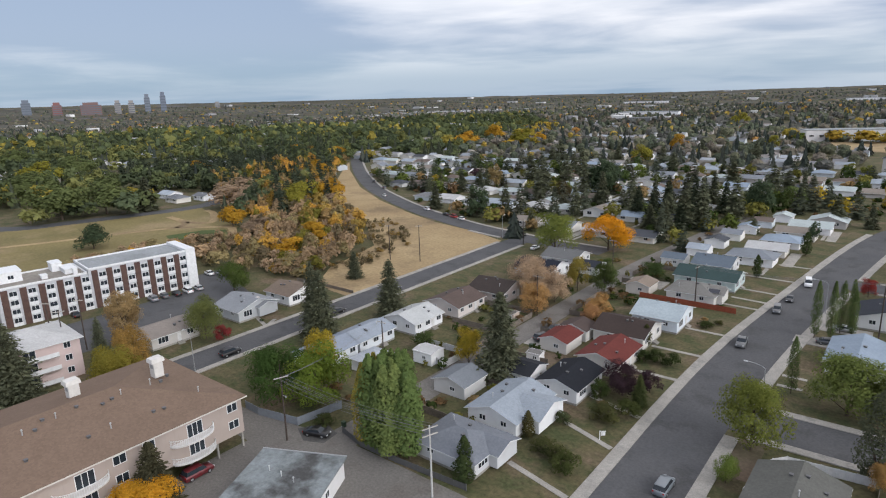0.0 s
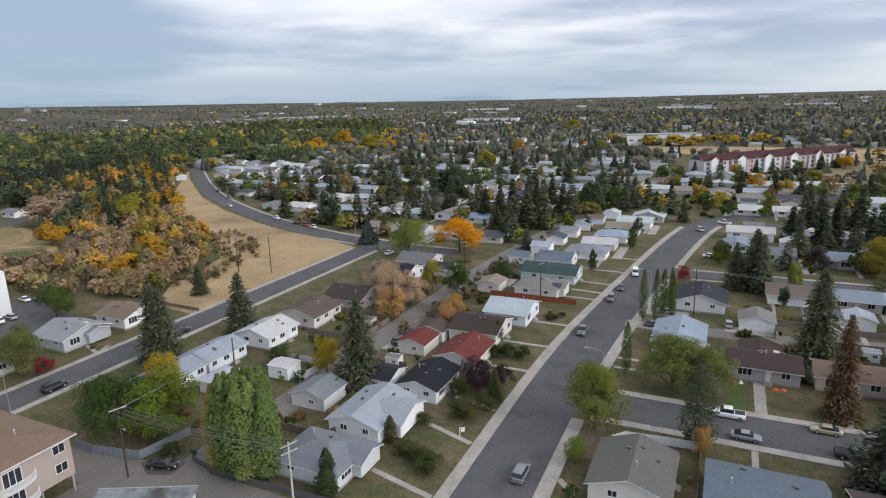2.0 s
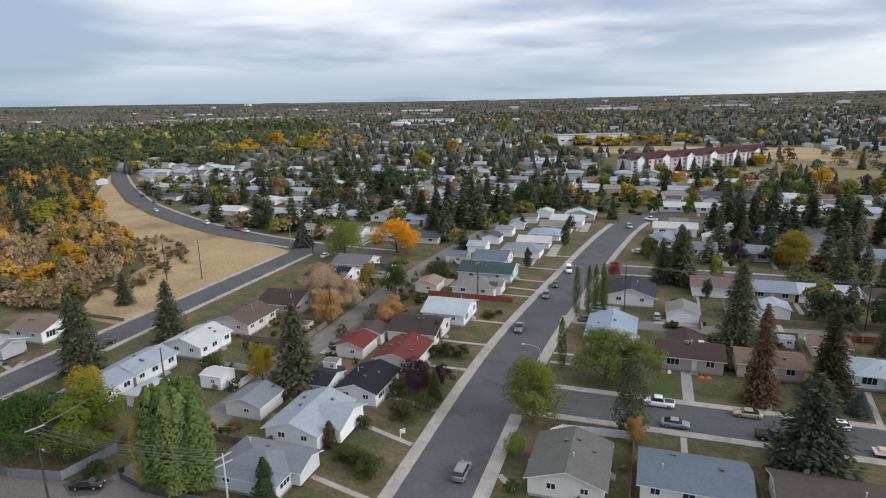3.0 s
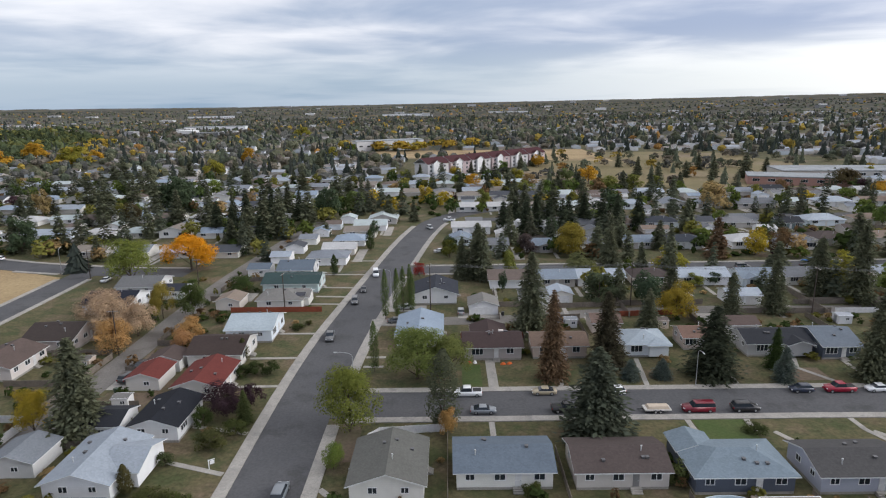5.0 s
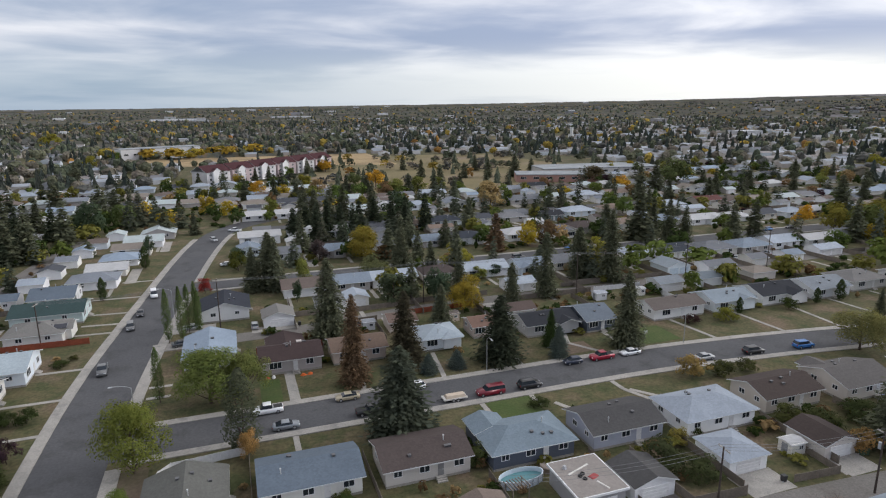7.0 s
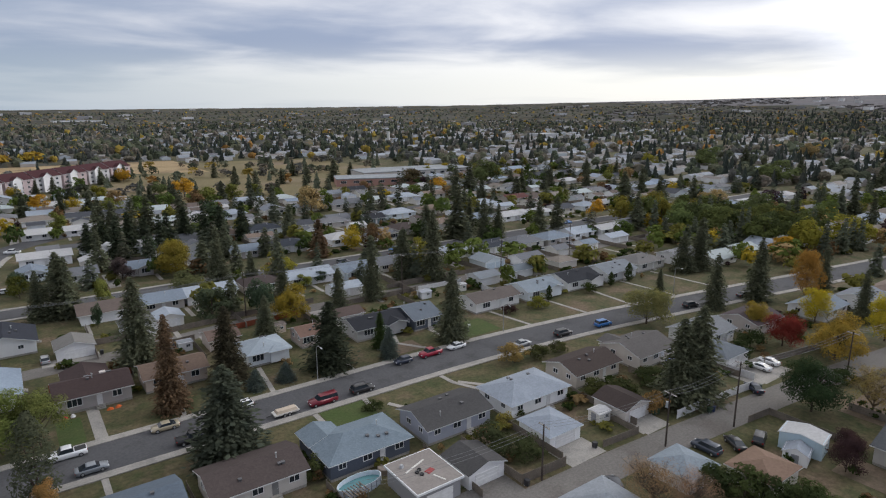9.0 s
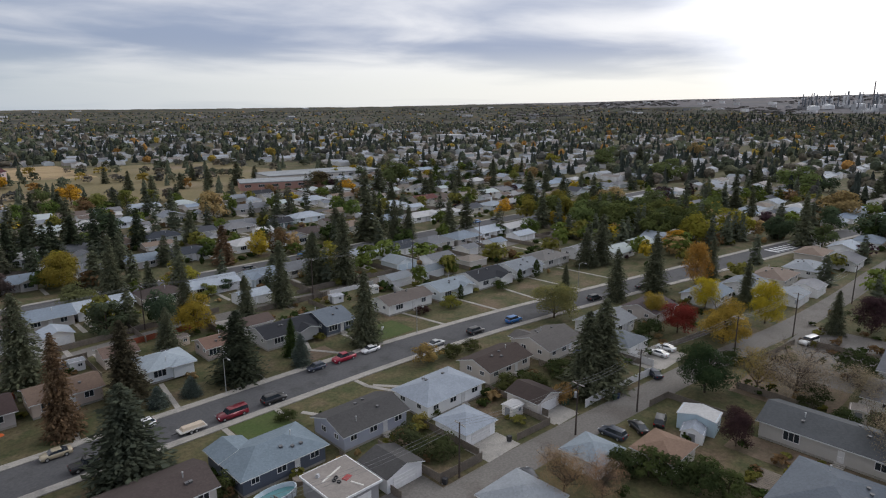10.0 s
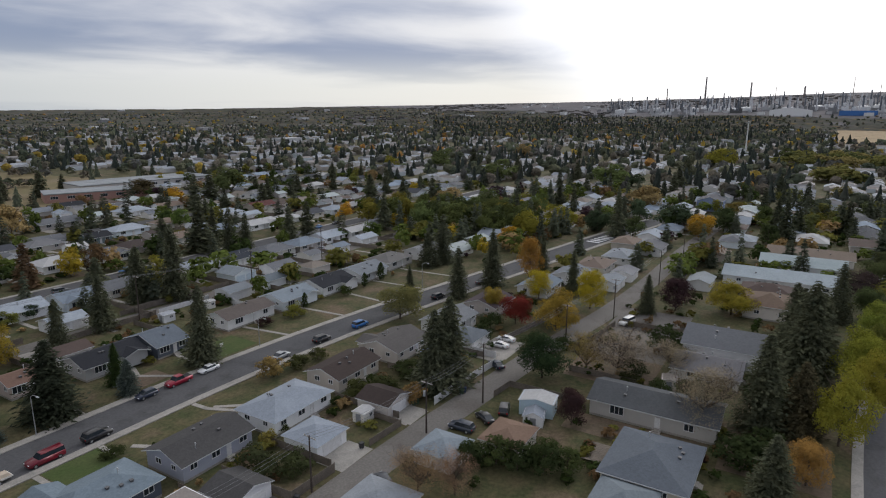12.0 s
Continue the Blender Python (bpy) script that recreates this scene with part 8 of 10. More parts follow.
# north side of the north street
block_house(5, 236, 8, 9, "gy", SKYW, BLUEG, "small blue bungalow with a slate roof")
block_house(34, 224, 10, 9, "gx", TAUPE, BLUEG, "taupe bungalow with a blue-grey roof", (2.5, 4.5, 1))
block_house(18, 226, 9, 8.5, "gx", WW, MGREY, "white bungalow with a grey roof")
block_house(52, 226, 12, 8.5, "gx", CREAM, MGREY, "cream bungalow with a grey roof")
block_house(72, 227, 11, 9, "gx", TAUPE, BLUEG, "taupe bungalow with a blue-grey roof")
block_house(88.5, 226.5, 16, 9.5, "hip", WW, SLATE, "white bungalow with a dark slate hip roof", (4.5, 5, 1.2))
block_house(112.5, 225, 13, 10, "hip", WW, PALE, "bright white bungalow with a pale hip roof", (2, 6.5, 1.4), 3.0)
block_house(129, 224, 15.5, 10, "hip", CREAM, MGREY, "cream bungalow with a grey-brown hip roof", (4.5, 5.5, 2))
block_house(145.5, 228, 12, 10, "hip", BUFF, BROWNR, "buff bungalow with a brown hip roof")
block_house(163, 229, 12, 9, "gx", CREAM, TANR, "cream bungalow with a tan roof")
block_house(188, 229, 13, 10, "hip", TAUPE, BLUEG, "taupe bungalow with a pale blue-grey roof")
block_house(206, 225, 16.5, 9, "gx", WW, PALE, "white bungalow with a nearly white roof", (5, 6, 1.2))
# back to back with those, on the next street
block_house(10, 257, 16, 8.5, "gx", WW, PALE, "long white bungalow with a nearly white roof", None, 3.4)
block_house(25.5, 260, 8, 8, "gx", WW, TAUPE, "small white bungalow with a taupe roof", (0, 4, 1.2))
block_house(42, 260, 13, 9, "gx", WW, PALE, "white bungalow with a pale roof")
block_house(59, 262, 12, 9, "gx", CREAM, MGREY, "cream bungalow with a grey roof")
block_house(76, 262, 12, 9, "hip", BUFF, TANR, "buff bungalow with a tan hip roof")
block_house(93, 264, 15, 9, "hip", SKYW, SLATE, "pale bungalow with a dark slate hip roof")
block_house(131, 268, 10.5, 9, "gx", WW, MGREY, "white bungalow with a grey roof")
block_house(146, 259, 10, 9, "gx", (0.10, 0.14, 0.15), DARKR, "dark teal bungalow with a black roof")
block_house(164, 264, 16, 10, "hip", SKYW, LGREY, "pale blue bungalow with a light grey hip roof")
block_house(184.5, 264, 13.5, 9.5, "hip", BUFF, TANR, "buff bungalow with a grey-tan hip roof")
block_house(220, 264, 14, 9.5, "hip", WW, LGREY, "white bungalow with a light grey hip roof")
block_house(247, 268, 16, 9.5, "gx", BUFF, (0.15, 0.065, 0.06), "buff bungalow with a dull red roof")
# across that street
block_house(156, 309, 19, 10, "gx", TAUPE, MGREY, "long taupe bungalow with a grey roof")
block_house(197, 311, 17, 10, "hip", WW, LGREY, "white bungalow with a light grey hip roof")
block_house(217, 310, 14, 9, "gx", WW, TANR, "white bungalow with a tan roof")
block_house(116, 352, 15, 9, "gx", WW, LGREY, "white bungalow with a light roof")
block_house(187.5, 358, 15, 9, "gx", TAUPE, DARKR, "taupe bungalow with a black roof")
# along the south lane and the street beyond it
block_house(-350, 181, 13, 9, "hip", CREAM, MGREY, "cream bungalow with a grey hip roof")
block_house(-370, 187, 13, 9, "gx", WW, LGREY, "white bungalow with a pale roof")
block_house(-342, 194, 11, 8, "gx", WW, MGREY, "white bungalow with a grey roof")
block_house(-420, 206, 13, 9, "gx", WW, LGREY, "white bungalow with a light roof")
block_house(258, 62, 13, 9, "hip", BUFF, TANR, "buff bungalow with a tan hip roof")
block_house(277, 56, 12, 9, "gx", WW, LGREY, "white bungalow with a pale roof")
block_house(298, 52, 14, 9.5, "hip", WW, BLUEG, "white bungalow with a light blue-grey hip roof")
block_house(285, 24, 13, 9, "hip", SKYW, MGREY, "pale blue bungalow with a grey hip roof")
block_house(303, -6, 16, 11, "hip", CREAM, PALE, "cream bungalow with a pale hip roof")
block_house(370, 60, 11, 9, "gx", SKYW, LGREY, "light blue bungalow with a pale roof")
for x, y, w, d, k, wc, rc, words in ((31.5, 165, 6.5, 6.5, "gy", CREAM, LGREY, "cream garage with a pale roof"), (81, 161.5, 9, 7, "gx", WW, LGREY, "white double garage with a light roof"), (152, 157, 11, 7, "gx", WW, MGREY, "white double garage with a grey roof"), (206.5, 162, 11, 7, "gx", WW, LGREY, "white double garage with a light roof"), (86, 250, 11, 6.5, "gx", BUFF, TANR, "buff garage with a tan roof"), (60, 250, 7, 6.5, "gy", CREAM, MGREY, "cream garage with a grey roof"),
                                 (171, 160, 7, 6.5, "gx", CREAM, MGREY, "cream garage with a grey roof"), (187, 160, 7.5, 6.5, "gx", WW, BLUEG, "white garage with a blue-grey roof"), (222, 251, 12, 7, "gx", WW, LGREY, "white double garage with a pale roof"), (108, 250, 7, 6.5, "gy", WW, MGREY, "white garage with a grey roof"), (131, 248, 7, 6.5, "gx", WW, PALE, "white garage with a pale roof"), (165, 247, 7.5, 6.5, "gx", TAUPE, BROWNR, "taupe garage with a brown roof"), (188, 249, 7, 6.5, "gx", WW, LGREY, "white garage with a pale roof"), (44, 249, 7, 6.5, "gx", WW, DARKR, "white garage with a black roof")):
    garage(x - w / 2, y, x + w / 2, y + d, "S", k, wc, rc, label="%s on a back lane" % words, group="back-lane garages", detail=1)
    spots.append((x, y + d / 2))
gspots = [(x + rnd.uniform(-3, 3), y + (-15.5 if y % 88 < 60 else 15.5)) for x, y in spots if rnd.random() < 0.75 and 240 < y < 410 and -180 < x < 330]
pads = []
for x, y in gspots:
    if min((abs(x - p[0]) + abs(y - p[1]) for p in spots)) > 10.5 and abs(y - 201) > 9 and abs(y - 290) > 9 and abs(x - a_x(min(y, 287))) > 14 and not (x < -80 and y < f_y(x) + 12):
        i, j = rnd.randrange(7), rnd.randrange(9)
        garage(x - 3.5, y - 3.3, x + 3.5, y + 3.3, rnd.choice("SN"), rnd.choice(("gx", "gy")), WALLS[i], ROOFS[j], label="%s back-lane garage with a %s roof" % (WORDS[i], RWORDS[j]), group="back-lane garages", detail=1)
        pads.append((x - 3.2 + rnd.uniform(-1, 1), y - 8.5, x + 3.2, y + 8.5))
for x, y in spots:
    if 150 < y < 345 and -180 < x < 400:
        u = rnd.choice((-5.5, 0, 5.5))
        pads.append((x + u - 0.6, y - 14, x + u + 0.6, y - 5))
        if rnd.random() < 0.5:
            u = rnd.choice((-8.2, 8.2))
            pads.append((x + u - 1.7, y - 15, x + u + 1.7, y + 4))
me = Mesh()
for k, (x0, y0, x1, y1) in enumerate(pads):
    z = 0.036 + 0.0007 * (k % 23)
    me.face([(x0, y0, z), (x1, y0, z), (x1, y1, z), (x0, y1, z)])
structure("pavement_driveways", me, CONCRETE, "pale concrete driveways and walks between houses", "pavement")
road("third_street", smooth_line([(16, 290.0), (220, 290.0), (420, 290.0)]), 9.0, 0.054, "grey asphalt side street between houses")
for n, yy, x0, x1 in (("d", 246.0, -2, 420), ("e", 335.0, 12, 420)):
    structure("road_lane_" + n, ribbon(smooth_line([(x0, yy), ((x0 + x1) / 2, yy), (x1, yy)]), 3.0, -3.0, 0.03), GRAVEL, "worn grey gravel back lane", "lane")

for k in range(6):
    y = 216 + 14.5 * k
    x = a_x(y) - 42.0
    i, j = (0, 2, 6, 0, 4, 2)[k], (1, 5, 0, 6, 3, 2)[k]
    garage(x - 3.4, y - 3.4, x + 3.4, y + 3.4, "W", ("gx", "gy")[k % 2], WALLS[i], ROOFS[j], label="%s back-lane garage with a %s roof" % (WORDS[i], RWORDS[j]), group="back-lane garages", detail=1)
# trees between those houses
TCOL = ((C_SPRUCE, 0.64), (C_GREEN, 0.12), (C_OLIVE, 0.10), (C_YELLOW, 0.06), (C_TAN, 0.03), (C_BROWN, 0.03), (C_PURPLE, 0.02))
near_xy = np.array([(o.location.x, o.location.y) for o in scene.objects if o.type == "EMPTY" and o.parent is None and ("house" in o.name or "garage" in o.name)])


def free_spot(x, y, gap=6.5):
    if 165 < y < 300 and -42 < x - a_x(min(y, 287)) < 30:
        return False
    if (np.abs(near_xy - (x, y)).max(1) < gap).any():
        return False
    if abs(y - 201.4) < 8 and x > -20 or abs(x - a_x(min(max(y, 0), 287))) < 10 and y < 290 or abs(y - 290) < 6 and x > 10:
        return False
    if x < -80 and y < f_y(x) + 10 and y > 110 or (50 < x < 290 and y > 372):
        return False
    if x > -20 and abs(y - np.interp(x, [p[0] for p in ROAD_B], [p[1] for p in ROAD_B])) < 7.5 or abs(y - np.interp(x, [p[0] for p in LANE_N], [p[1] for p in LANE_N])) < 4 and x > -20:
        return False
    return True


def pick_kind():
    u, acc = rnd.random(), 0
    for c, w in TCOL:
        acc += w
        if u < acc:
            return c
    return C_GREEN


TWORD = {C_SPRUCE: "dark green spruce", C_GREEN: "green leafy tree", C_OLIVE: "olive-green leafy tree", C_YELLOW: "yellow autumn tree", C_TAN: "tan autumn tree", C_BROWN: "brown autumn tree", C_PURPLE: "dark purple tree"}
tree_xy = [(o.location.x, o.location.y) for o in scene.objects if o.type == "EMPTY" and o.parent is None and "tree" in o.name]


def stand(x, y, h, w, colour, label):
    """A single tree, unless one stands there already."""
    if x > -15 and abs(y - 201.4) < 8:                 # trees keep off the street
        y = 192.5 if y < 201.4 else 210.5
    if min(math.hypot(x - a, y - b) for a, b in tree_xy) < 5:
        return
    tree_xy.append((x, y))
    v = rnd.uniform(0.85, 1.2)
    if "spruce" in label and "golden" not in label:
        fir(x, y, h, w, tuple(q * v / 1.5 for q in colour), label, True)
    else:
        leafy(x, y, h, w, tuple(q * v for q in colour), label, True)


# trees that stand out over the district: place, height and width
for x, y, h, w in ((63, 206, 11, 6.2), (105, 191, 11, 8.9), (53, 214, 12, 9.2), (117, 189, 12, 10.2), (11, 223, 12, 8.8), (213, 129, 15, 10.3), (-129, 220, 10, 6.1), (158, 210, 21, 13.0), (-52, 259, 6, 5.5), (-77, 254, 17, 10.4), (150, 222, 14, 12.5), (-72, 259, 21, 9.1), (168, 214, 17, 7.3), (100, 254, 15, 8.8), (190, 200, 16, 10.0), (-150, 233, 17, 9.0), (-87, 264, 13, 10.1), (201, 199, 17, 9.1), (278, 76, 21, 8.9), (-16, 288, 10, 6.0), (-28, 290, 12, 9.0), (-65, 284, 18, 10.6), (-107, 273, 21, 9.9),):
    stand(x, y, h, w, C_SPRUCE, "dark green spruce standing out between the houses")
for x, y, h, w in ((236, 176, 18, 9.4), (37, 295, 17, 7.7), (31, 296, 15, 7.7), (45, 298, 18, 9.4), (-88, 292, 19, 11.0), (52, 301, 18, 9.5), (66, 299, 19, 9.5), (-80, 306, 18, 9.8), (-163, 286, 18, 9.4), (316, 110, 18, 7.2), (-165, 294, 21, 12.6), (-150, 313, 21, 10.7), (-63, 350, 17, 11.9), (286, 223, 20, 13.0), (302, 203, 17, 9.7), (-58, 361, 13, 11.3), (-220, 294, 13, 9.5), (-336, 160, 19, 13.0), (351, 131, 13, 10.0), (225, 300, 21, 12.0), (-196, 334, 20, 13.0), (-177, 344, 20, 12.0), (269, 294, 12, 9.4),):
    stand(x, y, h, w, C_SPRUCE, "dark green spruce standing out between the houses")
for x, y, h, w in ((247, 315, 21, 12.8), (330, 231, 11, 8.7), (-92, 391, 14, 12.4), (343, 216, 15, 8.7), (131, 385, 17, 9.4), (335, 248, 19, 7.7), (-181, 374, 21, 12.8), (428, 81, 17, 9.4), (416, 136, 14, 7.2), (318, 312, 13, 7.3), (-199, 398, 16, 10.3), (-140, 429, 14, 9.3), (168, 437, 12, 7.7), (462, 84, 19, 13.0), (186, 433, 15, 8.7), (139, 453, 14, 7.8), (206, 429, 18, 13.0), (-160, 466, 15, 12.6), (-231, 439, 21, 12.7), (-194, 464, 15, 11.6), (-102, 493, 18, 13.0), (481, 165, 16, 10.9), (233, 454, 12, 8.4),):
    stand(x, y, h, w, C_SPRUCE, "dark green spruce standing out between the houses")
for x, y, h, w in ((-243, 448, 15, 13.0), (476, 215, 20, 9.6), (196, 484, 12, 7.5), (140, 509, 13, 7.3), (-145, 512, 15, 13.0), (546, 93, 21, 13.0), (568, 307, 20, 13.0), (616, 203, 21, 13.0),):
    stand(x, y, h, w, C_SPRUCE, "dark green spruce standing out between the houses")
for x, y, h, w in ((1, 224, 7, 7.0), (-31, 253, 8, 3.7), (-265, 102, 10, 14.8), (-166, 233, 15, 11.9), (284, 87, 11, 13.8), (76, 290, 14, 17.1), (-59, 299, 16, 13.4), (310, 58, 13, 17.9), (323, 77, 12, 13.7), (-140, 319, 20, 18.0), (-145, 323, 20, 20.1), (475, 117, 10, 12.5),):
    stand(x, y, h, w, (0.05, 0.062, 0.036), "dense dark green leafy tree between the houses")
for x, y, h, w in ((256, 152, 13, 15.3), (291, 137, 12, 14.9), (301, 154, 14, 15.7), (-350, 122, 20, 30.0), (-347, 143, 20, 29.1), (81, 423, 10, 11.1), (279, 336, 20, 24.6), (-431, 135, 20, 30.0), (457, 223, 18, 28.6), (-547, 208, 20, 30.0), (518, 313, 20, 24.7), (-699, 214, 20, 30.0),):
    stand(x, y, h, w, (0.10, 0.108, 0.045), "broad green leafy tree over the houses")
for x, y, h, w in ((247, 162, 14, 13.7), (262, 184, 12, 13.2), (-48, 318, 11, 11.6), (287, 156, 12, 15.1), (312, 128, 12, 13.9), (444, 127, 19, 29.6),):
    stand(x, y, h, w, (0.105, 0.12, 0.045), "olive-green leafy tree between the houses")
for x, y, h, w in ((71, 200, 9, 11.7), (124, 188, 8, 8.3), (45, 224, 11, 11.3), (249, 107, 14, 15.4), (279, 103, 12, 16.9), (-257, 202, 16, 20.3), (48, 428, 9, 9.9), (-177, 469, 16, 16.7), (-511, 168, 20, 30.0), (484, 351, 14, 15.3), (-114, 617, 13, 14.8), (-350, 579, 20, 25.0), (681, 86, 20, 30.0), (-225, 975, 20, 30.0),):
    stand(x, y, h, w, (0.20, 0.185, 0.035), "yellow-green autumn tree between the houses")
for x, y, h, w in ((133, 306, 15, 16.3), (316, 187, 12, 15.1), (365, 83, 15, 22.1), (-210, 314, 15, 9.7), (681, 301, 19, 19.0),):
    stand(x, y, h, w, (0.24, 0.18, 0.09), "tan and olive autumn tree between the houses")
for x, y, h, w in ((-184, 140, 7, 13.3), (-193, 158, 9, 16.9), (232, 108, 9, 10.6), (-253, 159, 10, 14.0), (304, 45, 10, 14.3), (248, 202, 9, 9.9), (-250, 218, 16, 17.2), (241, 343, 9, 12.9), (94, 412, 12, 15.2), (-336, 282, 16, 16.2), (76, 519, 11, 11.3), (-458, 264, 13, 16.8), (-180, 564, 17, 15.8), (-453, 407, 13, 19.3), (-520, 416, 12, 30.0), (-403, 548, 19, 27.8), (-353, 621, 14, 15.4), (-433, 650, 20, 28.0),):
    stand(x, y, h, w, C_GOLD, "golden autumn tree between dark spruces")
for x, y, h, w in ((-151, 291, 11, 9.3), (245, 378, 12, 18.5),):
    stand(x, y, h, w, (0.075, 0.06, 0.033), "dark brown-green leafy tree between the houses")
for x, y, h, w in ((95, 213, 15, 8.5),):
    stand(x, y, h, w, C_BROWNSP, "browning spruce beside a front lawn")
for x, y, h, w in ((-229, 157, 7, 17.4), (-242, 210, 10, 14.9), (-298, 191, 16, 29.2),):
    stand(x, y, h, w, (0.30, 0.22, 0.16), "pink-grey half-bare tree in the ravine")
for x, y, h, w, c, l in ((42, 165, 9, 10.5, (0.06, 0.066, 0.04), "dark olive tree behind a house"), (54, 160, 11, 7.7, (0.05, 0.064, 0.04), "dark green tree behind a house"), (16, 175, 7, 2.6, (0.045, 0.058, 0.034), "slim dark green tree behind a house"), (4, 226, 6, 4.6, (0.05, 0.062, 0.036), "dark green tree behind a house"), (42, 247, 9, 6, (0.05, 0.062, 0.036), "dark green tree behind a house"), (81, 181, 4, 6.5, (0.045, 0.055, 0.035), "round dark green tree behind a house"), (74, 179, 4, 5.5, C_OLIVE, "olive-green small tree behind a house"), (19, 175, 6, 5, C_OLIVE, "olive-green small tree behind a house"), (20, 200, 9, 5.7, C_OLIVE, "olive-green tree by the street"), (42, 200, 8, 10.8, (0.10, 0.095, 0.045), "dull olive tree by the street"), (69, 195, 10, 11.8, (0.20, 0.165, 0.045), "golden-olive tree by the street"), (71, 149, 6, 6.8, C_TAN, "tan half-bare tree behind a house"), (29, 222, 8, 8.1, (0.09, 0.07, 0.07), "purple-grey half-bare tree by a house")):
    stand(x, y, h, w, c, l)
for x, y, h, w in ((55, 199, 11, 6), (62, 200, 11, 5.4), (102, 257, 13, 8.8), (48, 167, 12, 6)):
    stand(x, y, h, w, C_SPRUCE, "dark green spruce standing between the houses")
placed = 0
for _ in range(4000):
    x, y = rnd.uniform(-260, 400), rnd.uniform(168, 345)
    if placed >= 50:
        break
    if not free_spot(x, y) or x < -20 and y < 210:
        continue
    c = pick_kind()
    v = rnd.uniform(0.8, 1.25)
    col = tuple(q * v for q in c)
    if c is C_SPRUCE:
        fir(x, y, rnd.uniform(9, 18), rnd.uniform(6, 9), tuple(q / 1.5 for q in col), "dark green spruce between houses", True)
    else:
        leafy(x, y, rnd.uniform(6, 11), rnd.uniform(7, 12), col, TWORD[c] + " between houses", True)
    placed += 1
# groups of spruces and leafy trees that stand out
for x, y in ((24, 262), (30, 268), (38, 262), (45, 270), (52, 262), (60, 268), (66, 260), (74, 266), (82, 262), (33, 254), (48, 255), (70, 252)):
    fir(x, y, rnd.uniform(13, 17), 8.5, (0.036, 0.046, 0.034), "dark spruce in a dense row", True)
for x, y in ((-78, 252), (-92, 258), (-75, 266), (-90, 272), (-100, 262), (-82, 284), (-96, 290), (-72, 296), (-108, 284)):
    fir(x, y, rnd.uniform(11, 18), 8.5, (0.036, 0.046, 0.034), "dark spruce in a dense group", True)
for k in range(34):
    x, y = rnd.uniform(246, 296), rnd.uniform(110, 196)
    leafy(x, y, rnd.uniform(9, 14), rnd.uniform(10, 15), rnd.choice(((0.085, 0.09, 0.032), (0.10, 0.10, 0.035), (0.17, 0.15, 0.035), (0.065, 0.072, 0.03))), "olive-green tree in a shelter belt", True)
for x, y, h, w, c in ((98, 378, 10, 12, C_OLIVE), (112, 372, 11, 12, C_OLIVE), (60, 366, 9, 10, C_GREEN), (46, 360, 10, 11, C_OLIVE), (74, 372, 9, 10, C_GREEN), (88, 362, 10, 11, C_BROWN), (30, 380, 9, 11, C_YELLOW), (16, 396, 10, 12, C_GOLD), (52, 392, 10, 12, C_TAN), (128, 380, 9, 9, C_OLIVE)):
    leafy(x, y, h, w, c, "autumn tree at the edge of the school field", True)
for x, y, h, w in ((68, 380, 13, 8), (104, 366, 14, 8), (120, 364, 13, 8), (36, 366, 13, 8), (24, 372, 14, 8), (140, 372, 12, 7), (82, 386, 12, 8), (8, 384, 13, 8)):
    fir(x, y, h, w, (0.062, 0.072, 0.054), "dark spruce at the edge of the school field", True)
for x, y, c in ((-108, 708, C_GREEN), (-95, 716, C_SPRUCE), (-84, 716, C_SPRUCE), (-70, 722, C_YELLOW), (-48, 722, C_GREEN), (-36, 736, C_SPRUCE), (-30, 744, C_GOLD), (-22, 740, C_GREEN), (-60, 712, C_SPRUCE)):
    if c is C_SPRUCE:
        fir(x, y, 12, 8, c, "dark spruce before a white school", True)
    else:
        leafy(x, y, 9, 12, c, "leafy autumn tree before a white school", True)
for k, (x, y) in enumerate(((-30, 452), (-20, 458), (-4, 462), (6, 470), (18, 482), (28, 488), (44, 506), (60, 520), (72, 534), (-40, 460), (80, 548))):
    if k % 3:
        fir(x, y - 8, 10 + k % 4, 6.5, C_SPRUCE, "dark spruce before the apartment row", True)
    else:
        leafy(x, y - 8, 8, 9, (C_OLIVE, C_YELLOW, C_GREEN)[k // 3 % 3], "autumn tree before the apartment row", True)
house(377.0, 45.0, 394.0, 58.0, "S", "gx", (0.15, 0.20, 0.34), (0.12, 0.12, 0.13), 6.0, label="tall dark blue two-storey house", detail=1)

# far woods, houses and hills
rng = np.random.default_rng(7)
HILL_B = [-112, -100, -91, -81, -74, -67, -56, -47, -39, -24, -11, 5, 20, 38, 57, 75, 96]
HILL_E = [1.6, 1.55, 1.4, 1.03, 0.8, 0.66, 0.42, 0.24, 0.05, -0.12, -0.22, -0.30, -0.32, -0.14, 0.04, 0.2, 0.25]


def hill_z(x, y):
    """The land's height: flat, then rising slowly to the horizon, most towards the east."""
    x, y = np.asarray(x, float), np.asarray(y, float)
    r, b = np.hypot(x, y), np.degrees(np.arctan2(-x, y))
    z = 56 + 4850 * np.tan(np.radians(np.interp(b, HILL_B, HILL_E)))
    return z * np.clip((r - 2400) / 2450, 0, 1) ** 0.9


